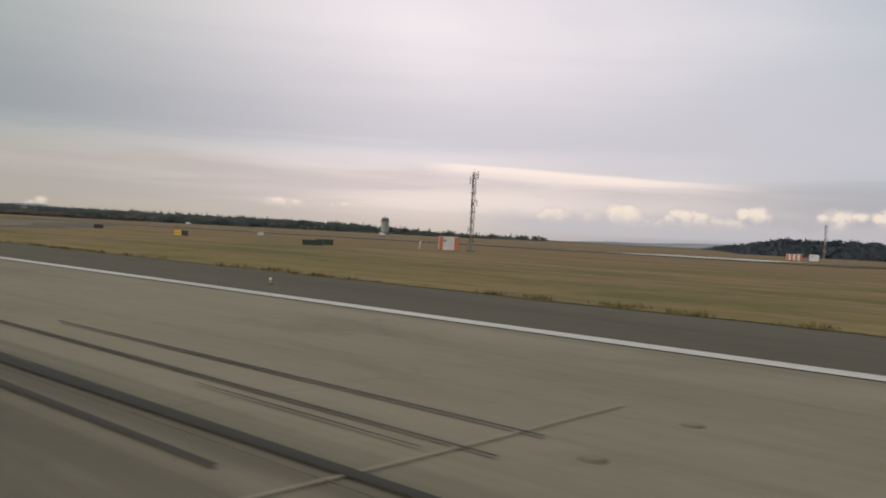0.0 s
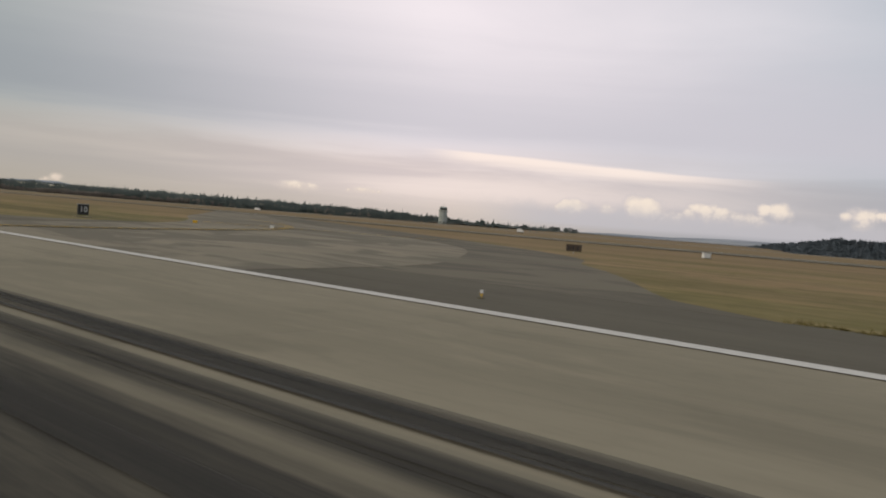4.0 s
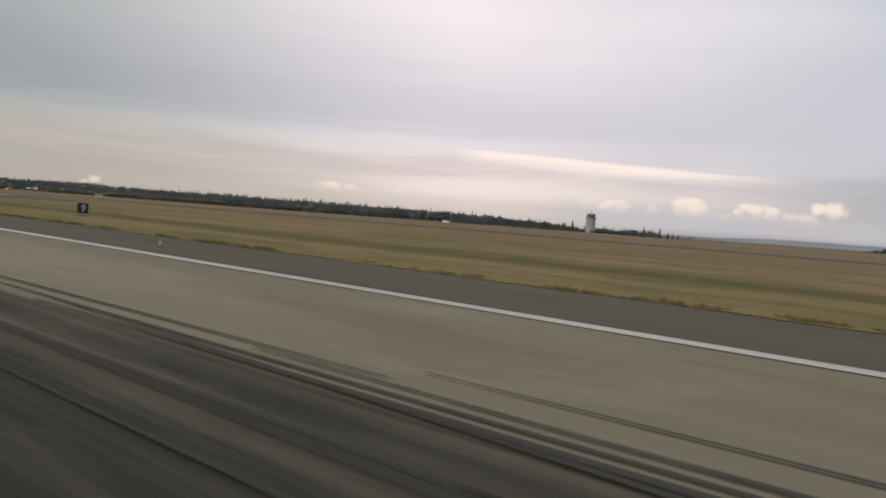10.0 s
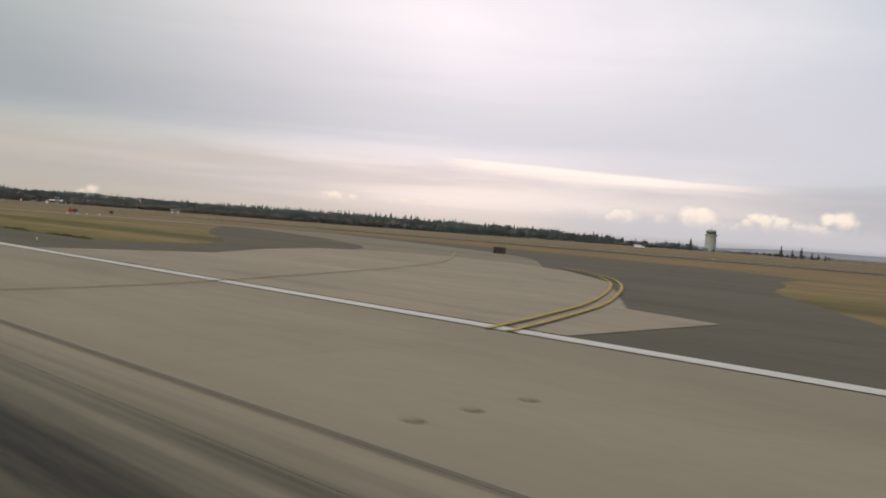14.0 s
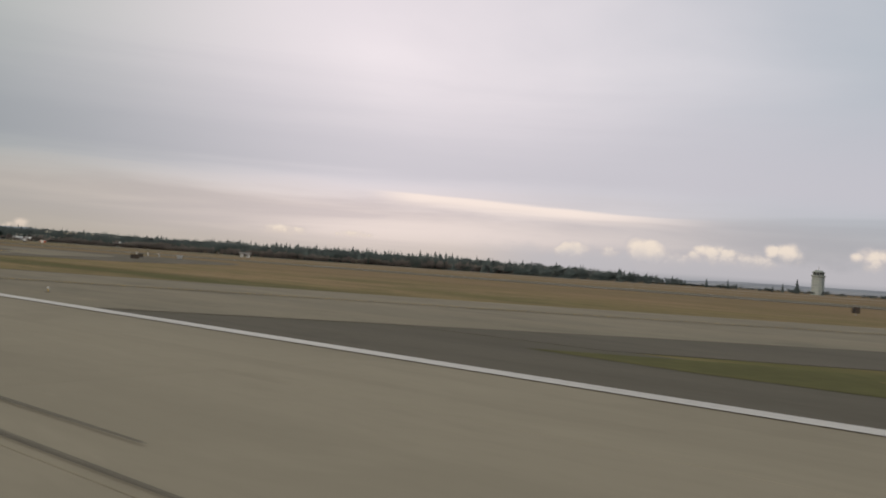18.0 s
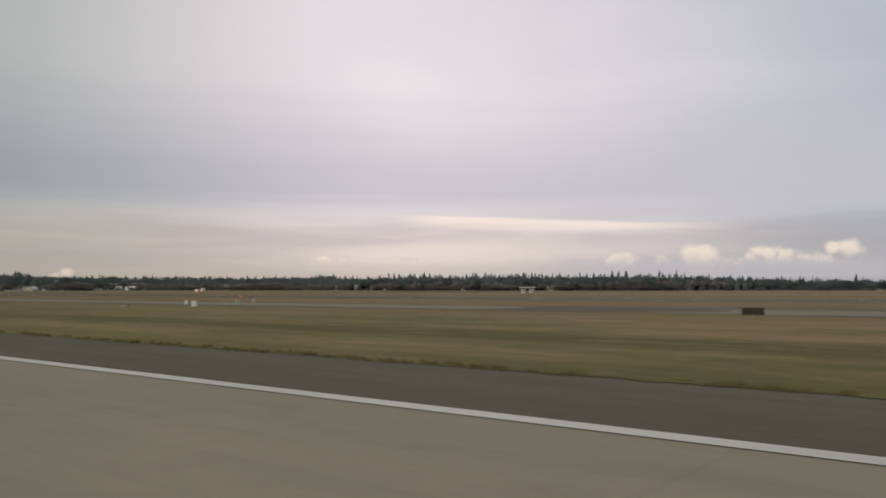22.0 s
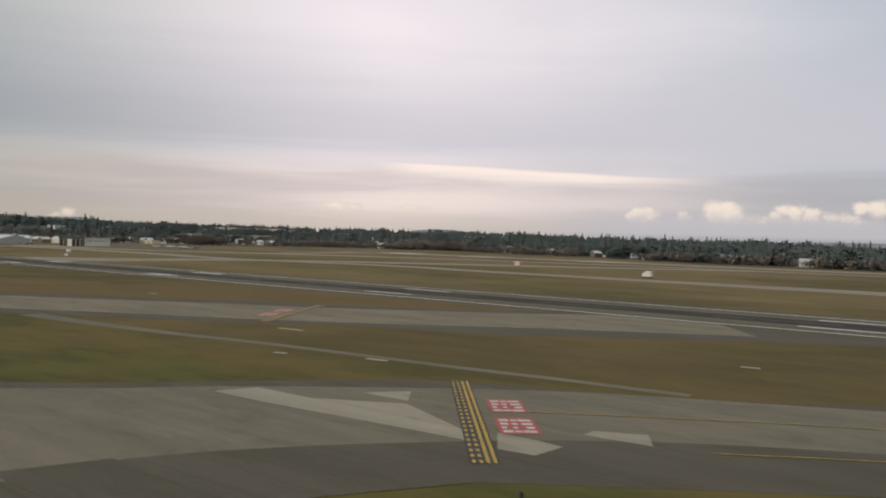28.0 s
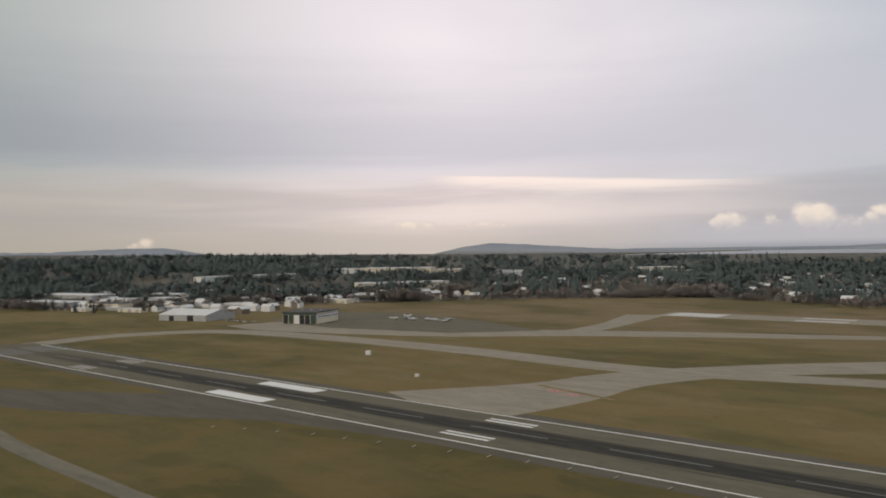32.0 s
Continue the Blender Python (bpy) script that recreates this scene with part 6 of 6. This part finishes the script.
for x, y in LOW:
    w = rs.uniform(18, 44)
    SHEDS.append((x, y, 12 + rs.normal() * 5, w, rs.uniform(10, 16), rs.uniform(3.6, 5.5), (M_GREYW, M_GREYW, M_CREAM, M_WALLB)[rs.integers(4)], M_ROOFL if rs.uniform() < 0.7 else M_ROOFD))
for x, y, rz, w, dd, h, wm, rm in SHEDS:
    flat_shed("warehouse", x, y, rz, w, dd, h, wm, rm, {M_CREAM: "cream warehouse with a pale flat roof", M_WPAINT: "white warehouse with a flat roof", M_GREYW: "grey warehouse with a pale flat roof", M_WALLB: "brown warehouse with a flat roof"}[wm], "warehouse", max(3, int(w / 16)), "warehouses beyond the airfield")

r = np.random.default_rng(21)
protos = []
for i, (wm, rm, lab) in enumerate(((M_WPAINT, M_ROOFD, "white house with a dark gable roof among trees"), (M_CREAM, M_ROOFD, "cream house with a dark gable roof among trees"), (M_WALLB, M_ROOFL, "brown house with a pale roof among trees"), (M_WPAINT, M_ROOFL, "white house with a pale roof among trees"))):
    protos.append(gable("house", -2500 - 26 * i, 1120 + 12 * i, 20 * i, 13, 9, 5.5, 2.8, wm, rm, lab, "house", "houses in the woods", ((3, 1.2, 2.2),), 3))
    CLEAR.append((-2500 - 26 * i, 1120 + 12 * i, 11))
n = 0
while n < 130:
    x = r.uniform(-2850, -1500)
    y = edge_y(x) + 30 + 480 * r.uniform() ** 1.4
    if x > -1700 or x > -1900 and r.uniform() < 0.6 or any((x - a) ** 2 + (y - b_) ** 2 < (c + 12) ** 2 for a, b_, c in CLEAR):
        continue
    copy_thing(protos[(2, 2, 2, 1, 3)[r.integers(5)]], pose(x * U, y * U, rise(x, y) * U, 0, 0, r.uniform(0, 360)))
    CLEAR.append((x - 4, y - 16, 21))
    n += 1
n = 0
while n < 44:                                                 # low buildings round the sheds
    x, y = r.uniform(-3260, -2720), r.uniform(480, 820)
    if y > edge_y(x) + 160 or y < 470 + 0.25 * (x + 2960) or any((x - a[0]) ** 2 + (y - a[1]) ** 2 < (a[3] * 0.55) ** 2 for a in SHEDS):
        continue
    copy_thing(protos[r.integers(4)], pose(x * U, y * U, 0, 0, 0, 15 + 90 * r.integers(4) + r.normal() * 4))
    CLEAR.append((x, y, 15))
    n += 1


def small_plane(x, y, rz, body, label):
    """A light aircraft on the apron."""
    t = thing("light_aircraft", x, y, Z2, rz, label, "aeroplane", "parked light aircraft")
    part("fuselage", loft([ring(a, rr, zz, 12) for a, rr, zz in ((4.0, 0.1, 1.4), (3.6, 0.5, 1.4), (1.5, 0.75, 1.5), (-1.5, 0.6, 1.55), (-5.0, 0.18, 1.8))]), body, t, smooth=True)
    part("wing", bx((0.8, 0, 2.2), (1.6, 11, 0.18), 0, 0.04), M_WPAINT, t)
    part("tail", bx((-4.6, 0, 1.95), (0.9, 3.6, 0.1)), M_WPAINT, t)
    part("fin", bx((-4.7, 0, 2.5), (0.9, 0.1, 1.3)), body, t)
    for s in (-1, 1):
        part("wheel", rod(bm_new(), (0.4, s * 1.1, 0.3), (0.4, s * 1.25, 0.3), 0.3, 10), M_DARK, t)
    part("nose_wheel", rod(bm_new(), (3.0, -0.08, 0.25), (3.0, 0.08, 0.25), 0.25, 10), M_DARK, t)
    part("window", bx((1.4, 0, 1.95), (1.6, 1.2, 0.45), 0, 0.08), M_GLASSD, t)


M_BLUE = simple("blue_paint", (0.10, 0.16, 0.26), (0.08, 0.13, 0.22), 0.8, 0.35)
for i, (x, y, rz) in enumerate(((-2522, 573, 40), (-2512, 580, 200), (-2500, 576, 60), (-2486, 582, 220), (-2476, 580, 30), (-2466, 590, 250), (-2530, 600, 10), (-2458, 574, 20))):
    small_plane(x, y, rz, (M_WPAINT, M_BLUE, M_WPAINT, M_GREYW)[i % 4], ("white light aircraft parked on the apron", "blue light aircraft parked on the apron", "white light aircraft parked on the apron", "grey light aircraft parked on the apron")[i % 4])


def car(x, y, rz, mat, label):
    t = thing("parked_car", x, y, 0.02, rz, label, "car", "parked cars")
    part("body", bx((0, 0, 0.62), (4.4, 1.8, 0.65), 0, 0.15), mat, t)
    cb = part("cabin", loft([[(1.2, -0.78, 0.92), (1.2, 0.78, 0.92), (-1.7, 0.78, 0.92), (-1.7, -0.78, 0.92)], [(0.5, -0.66, 1.45), (0.5, 0.66, 1.45), (-1.2, 0.66, 1.45), (-1.2, -0.66, 1.45)]]), M_GLASSD, t)
    for sx in (-1.35, 1.4):
        for sy in (-1, 1):
            part("wheel", rod(bm_new(), (sx, sy * 0.75, 0.33), (sx, sy * 0.95, 0.33), 0.33, 12), M_DARK, t)
    return t


for i in range(34):
    x, y = (-2800 + 4.4 * i + r.uniform(-3, 3), 806 - 0.6 * i + r.uniform(-6, 6)) if i < 26 else (-2620 - 6 * (i - 26), 474 + r.uniform(-4, 4))
    m_ = (M_WPAINT, M_GREYW, M_BLUE, M_WPAINT, M_DARK)[i % 5]
    car(x, y, r.choice((30, 120, 210)), m_, {M_WPAINT: "white parked car", M_GREYW: "grey parked car", M_BLUE: "blue parked car", M_DARK: "black parked car"}[m_] + " beside the hangars")

# ---- control tower ----


def control_tower(x, y):
    """Pale tower with a wider glazed cab and a gallery."""
    t = thing("control_tower", x, y, float(fall(x, y)), 20, "pale grey control tower with a wider cab, far on the skyline", "tower")
    sh = part("shaft", loft([[(r_ * math.cos(a), r_ * math.sin(a), z_) for a in np.linspace(0, 6.283, 13)[:-1]] for r_, z_ in ((6.4, 0), (6.0, 20), (6.0, 25))]), M_TOWER, t)
    for i in range(5):
        part("band", loft([[(r_ * math.cos(a), r_ * math.sin(a), 4.0 * i + 3 + z_) for a in np.linspace(0, 6.283, 13)[:-1]] for r_, z_ in ((6.45, 0), (6.40, 0.4))], False), M_GREYW, sh)
    part("gallery", loft([[(r_ * math.cos(a), r_ * math.sin(a), z_) for a in np.linspace(0, 6.283, 13)[:-1]] for r_, z_ in ((6.0, 23.6), (7.1, 25.2), (7.1, 26.4), (5.4, 26.4))]), M_TOWER, t)
    part("cab_glass", loft([[(r_ * math.cos(a), r_ * math.sin(a), z_) for a in np.linspace(0, 6.283, 13)[:-1]] for r_, z_ in ((5.0, 26.4), (5.5, 30.2))]), M_GLASSD, t)
    for i in range(12):
        a = 6.283 * i / 12
        part("mullion", rod(bm_new(), (5.05 * math.cos(a), 5.05 * math.sin(a), 26.4), (5.55 * math.cos(a), 5.55 * math.sin(a), 30.2), 0.22, 6), M_TOWER, t)
    part("roof", loft([[(r_ * math.cos(a), r_ * math.sin(a), z_) for a in np.linspace(0, 6.283, 13)[:-1]] for r_, z_ in ((5.9, 30.2), (5.9, 31.0), (2.6, 32.8))]), M_TOWER, t)
    part("aerial", rod(bm_new(), (0, 0, 32.6), (0, 0, 38), 0.25, 6), M_STEEL, t)
    for a in (0.5, 2.2, 4.0):
        part("cabin_box", bx((3.4 * math.cos(a), 3.4 * math.sin(a), 32.2), (2.2, 1.8, 1.7), 30 * a, 0.05), M_TOWER, t)
    t.scale = (1.3, 1.3, 1.0)


# pale tower concrete, its colour lightened further for the haze
M_TOWER = simple("hazed_pale_concrete", (0.36, 0.39, 0.36), (0.27, 0.30, 0.28), 0.15, 0.8)
control_tower(-1152.6, 1172.8)
SKYLINE = [(-1428, 21.7), (-1420, 17), (-1368, 14.4), (-1352, 12), (-1344, 15.2), (-1294, 14), (-1264, 13.8), (-1252, 9.2), (-1204, 9), (-1191, 13.5), (-1173, 20.5), (-1041, 17.1), (-1026, 12.8),
           (-1014, 17), (-1000, 11.8), (-992, 10.1), (-983, 9.2), (-935, 7.5), (-920, 5)]
for x, h in SKYLINE:
    lone_tree(x, 1150, h, "c", "tall dark conifer standing above the skyline" if h > 16 else "dark conifer on the field's far edge")
r = np.random.default_rng(77)
for i in range(26):
    x, y = r.uniform(-3220, -2740), r.uniform(455, 720)
    if all((x - a) ** 2 + (y - b_) ** 2 > c * c for a, b_, c in CLEAR):
        lone_tree(x, y, r.uniform(8, 15), "c" if i % 3 else "b", "dark conifer among the low buildings" if i % 3 else "bare tree among the low buildings")
for x, y, h in ((-2990, 432, 13), (-2925, 440, 14), (-2890, 446, 13), (-2850, 640, 12), (-2790, 690, 14)):
    lone_tree(x, y, h, "c", "dark conifer beside the sheds")
    CLEAR.append((x, y, 5))
plant_woods()

# grass tufts along the shoulder's edge
r = np.random.default_rng(31)
V, F = [], []
for i in range(8000):
    x = r.uniform(-1800, 20)
    if any(a < -x < b_ for a, b_ in ((143, 226), (640, 706), (896, 985), (1018, 1090), (1640, 1810))):
        continue
    y = 31.9 + abs(r.normal(0, 0.45))
    h, w = r.uniform(0.03, 0.08), r.uniform(0.05, 0.14)
    for j in range(5):
        a, o = r.uniform(0, 3.14), len(V)
        c, s = math.cos(a) * w, math.sin(a) * w
        lx, ly = r.normal(0, 0.12, 2)
        V += [(x - c, y - s, 0), (x + c, y + s, 0), (x + lx, y + ly, h)]
        F.append((o, o + 1, o + 2))
for i in range(2300):                                        # taller clumps that break the edge
    x = r.uniform(-1690, 40)
    if any(a < -x < b_ for a, b_ in ((143, 226), (640, 706), (896, 985), (1018, 1090), (1640, 1810))) or noise.noise((x * 0.09, 6.0, 0)) < -0.30:
        continue
    y, sz = 31.75 + abs(r.normal(0, 0.4)), r.uniform(0.6, 1.5)
    for j in range(26):
        a, o = r.uniform(0, 3.14), len(V)
        bx0, by0 = x + r.normal(0, 0.28) * sz, y + r.normal(0, 0.16) * sz
        c, s = math.cos(a) * 0.035, math.sin(a) * 0.035
        lx, ly = r.normal(0, 0.10, 2)
        V += [(bx0 - c, by0 - s, 0.02), (bx0 + c, by0 + s, 0.02), (bx0 + lx, by0 + ly, r.uniform(0.10, 0.26) * sz)]
        F.append((o, o + 1, o + 2))
arrays("grass_tufts", V, F, M_TUFT, "dry grass tufts along the edge of the asphalt", "grass")

# the ragged verge where the grass creeps over the asphalt
for xa, xb in ((60, -141), (-228, -638), (-708, -898), (-987, -1016), (-1092, -1690)):
    b, prev = bm_new(), None
    n = int((xa - xb) / 0.9)
    for i in range(n + 1):
        x = xa + (xb - xa) * i / n
        e = min(1.0, i / 8, (n - i) / 8)
        w = 0.34 + 0.60 * noise.noise((x * 0.13, 1.0, 0)) + 0.50 * noise.noise((x * 0.7, 2.0, 0)) + 0.16 * noise.noise((x * 2.1, 3.0, 0))
        v = (b.verts.new((x, 32.0 - max(0.02, w) * e, Z1 + 0.03)), b.verts.new((x, 32.3, Z1 + 0.045)), b.verts.new((x, 33.4, 0.004)))
        if prev:
            b.faces.new((prev[0], prev[1], v[1], v[0]))
            b.faces.new((prev[1], prev[2], v[2], v[1]))
        prev = v
    bmesh.ops.recalc_face_normals(b, faces=b.faces)
    if sum(f.normal.z for f in b.faces) < 0:
        bmesh.ops.reverse_faces(b, faces=b.faces)
    setting("grass_verge", b, M_GRASS, "ragged edge of dry grass creeping over the asphalt", "grass")

# tyre marks
r = np.random.default_rng(17)


def skid(x0, x1, y0, y1, w, faint=False):
    b = bm_new()
    n = max(2, int(abs(x1 - x0) / 6))
    pts = [(x0 + (x1 - x0) * i / n, y0 + (y1 - y0) * i / n + 0.03 * math.sin(i * 0.7 + x0)) for i in range(n + 1)]
    ws = [w * (0.35 + 0.65 * min(1, i / 2, (n - i) / 2)) for i in range(n + 1)]
    ribbon(b, pts, ws, Z3 + 0.008 + 0.003 * (int(abs(x0)) % 4))
    tagged(part("tyre_mark", b, M_SKID_F if faint or -950 < x0 < -505 else M_SKID), "dark tyre skid mark along the runway", "tyre mark", "tyre marks on the runway", "structure")


b = bm_new()
ribbon(b, [(-100.75, 18.3), (-100.8, 14.0), (-100.7, 9.5)], 0.12, Z3 + 0.004)
setting("slab_joint", b, M_JOINT, "faded sealed joint across the white marking", "marking")

for x in (-6.5, -65.0):
    b = bm_new()
    ribbon(b, [(x - 0.1, 4.6), (x, 8.0), (x, 12.5)], 0.055, Z3 + 0.004)
    setting("slab_joint", b, M_TAXIF, "pale sealed joint across the runway", "marking")

SKIDS = ["-6.1 -21 9.51 9.62 .24", "-5.9 -26 8.15 8.5 .2", "-7.7 -34 5.36 5.5 .3", "-2 -60 6.32 6.5 .4", "-6.8 -12 7.75 7.82 .1", "-39 -62 8.95 9.2 .22", "-36.2 -58 7.48 8.1 .2",
         "-20 -78 7.2 7.4 .26", "-30 -62 5.37 5.5 .4", "-60 -80 6.87 6.7 .34", "-62 -76 6.0 6.2 .5", "-71.7 -80 8.97 9.3 .35", "-107.8 -124 9.84 10 .16", "-107.5 -110.1 10.48 10.3 .2",
         "-92 -106.3 10.65 10.53 .24", "-101.5 -103.6 9.74 9.73 .14", "-88 -114 9.1 8.7 .4", "-106 -124 6.88 7.4 .2", "-88 -112 7.2 6.6 .4", "-262 -330 9.0 9.2 .25", "-264 -300 9.9 10.1 .2",
         "-236 -262 9.2 9.0 .3", "-232 -262 8.3 8.5 .34", "-345 -365.3 11.1 10.88 .16", "-365.3 -367.6 10.96 10.88 .12", "-348 -371 9.7 10.1 .2", "-346 -390 7.6 8.5 .26", "-346 -390 7.3 8.2 .14",
         "-381.5 -388 10.43 10.3 .2", "-395 -419.6 10.4 10.42 .2", "-398 -423 9.14 9.05 .22", "-419.5 -442 9.4 9.2 .22", "-400 -440 8.55 8.65 .16", "-402 -432 7.2 8.6 .2", "-481.5 -497 10.59 10.7 .16",
         "-452 -502 9.03 9.05 .3", "-452 -471.4 10.65 10.43 .16", "-452 -488 7.1 7.7 .22", "-452 -480 6.9 7.6 .2", "-508 -540 9.5 10.2 .16", "-508 -548 7.2 8.7 .13", "-508 -538 8.6 8.74 .18",
         "-570 -598 10.2 8.9 .16", "-570 -606 8.6 8.25 .16", "-568 -602 6.6 6.1 .3", "-630 -690 7.4 7.6 .16", "-690 -730 7.0 7.3 .26", "-837.3 -852 6.27 6.2 .18", "-836.2 -850 5.15 5.4 .22",
         "-976.5 -979.5 11.09 11.09 .2", "-973.4 -975.3 9.85 9.91 .2", "-962 -974.9 10.87 10.9 .18", "-962 -972.2 9.6 9.91 .18",
         "-903.9 -940 7.5 7.5 .26", "-900 -945 6.3 6.4 .3"]
for row in SKIDS:
    skid(*(float(v) for v in row.split()))
for i in range(44):
    x0 = r.uniform(-520, -40)
    y0 = 8.2 - abs(r.normal(0, 2.4))
    skid(x0, x0 - r.uniform(20, 90), y0, y0 + r.normal(0, 0.15), r.uniform(0.25, 0.8) if i % 4 else r.uniform(0.12, 0.26), i % 4 > 0)

# flush runway lights, three abreast
first = thing("flush_light", -5.1, 9.1, Z2, 0, "round flush runway light set in the concrete", "light", "flush runway lights")
part("rim", rod(bm_new(), (0, 0, -0.02), (0, 0, 0.012), 0.19, 14), M_TAXI2, first)
part("lens", rod(bm_new(), (0, 0, 0.012), (0, 0, 0.030), 0.14, 12), M_TAXI, first)
for x in (-5.1, -34.6, -367.9, -645.1):
    for y in (9.1, 10.5, 12.1):
        if x < -6 or y > 12:
            copy_thing(first, pose(x * U, y * U, Z2 * U))

# guidance lamps beside the parallel runway
first = thing("guidance_lamp", -1995, 214.5, 0.02, 0, "low pale guidance lamp bar beside the runway", "light", "guidance lamps")
part("bar", bx((0, 0, 0.25), (0.5, 2.8, 0.18), 0, 0.03), M_PATCH, first)
for s in (-1.0, 1.0):
    part("leg", rod(bm_new(), (0, s, 0), (0, s, 0.2), 0.05, 6), M_STEEL, first)
for x, y, rz in ((-2010, 214.5, 0), (-2025, 214.5, 0), (-2041, 214.4, 0), (-2056.6, 214.2, 0), (-2074, 214.4, 0), (-2090, 214.6, 0), (-2105, 213.2, 8), (-2119, 211.0, 10), (-2133.7, 208, 12), (-2148.3, 206, 14), (-2162.3, 202.3, 16),
                 (-2177, 199.5, 20), (-2191.5, 196.6, 24), (-2206, 191, 26), (-2220, 186, 28), (-2233.5, 180.7, 30)):
    copy_thing(first, pose(x * U, y * U, 0.02 * U, 0, 0, rz))

# ---- concrete slabs of the runway, right-hand lanes ----
run = thing("runway_slabs", 0, 0, 0, 0, "pale concrete runway slabs with narrow joints", "pavement", "", "structure")
LX = 15.24
me = {}
for lane, (y0, y1) in enumerate(((6.0, 13.62), (13.62, 20.88))):
    bb = bm_new()
    w = y1 - y0
    box(bb, (0, 0, -0.03), (LX - 0.014, w - 0.014, 0.06), 0, 0.006)
    me[lane] = mesh_of(bb, M_RUNWAY, "slab")
    for i in range(150):
        o = new("slab", me[lane])
        o.parent = run
        o.matrix_basis = pose((-2.1 + 60 - LX * i) * U, (y0 + y1) / 2 * U, Z2 * U)
b = bm_new()
rect(b, -2740, -2.1 + 60 - LX * 149.5, 6.0, 20.88, Z2, 0.05, 60)
rect(b, -2.1 + 60 + LX * 0.5, 400, 6.0, 20.88, Z2, 0.05, 60)
setting("runway_rest", b, M_RUNWAY, "grey concrete runway beyond the slabs", "runway")
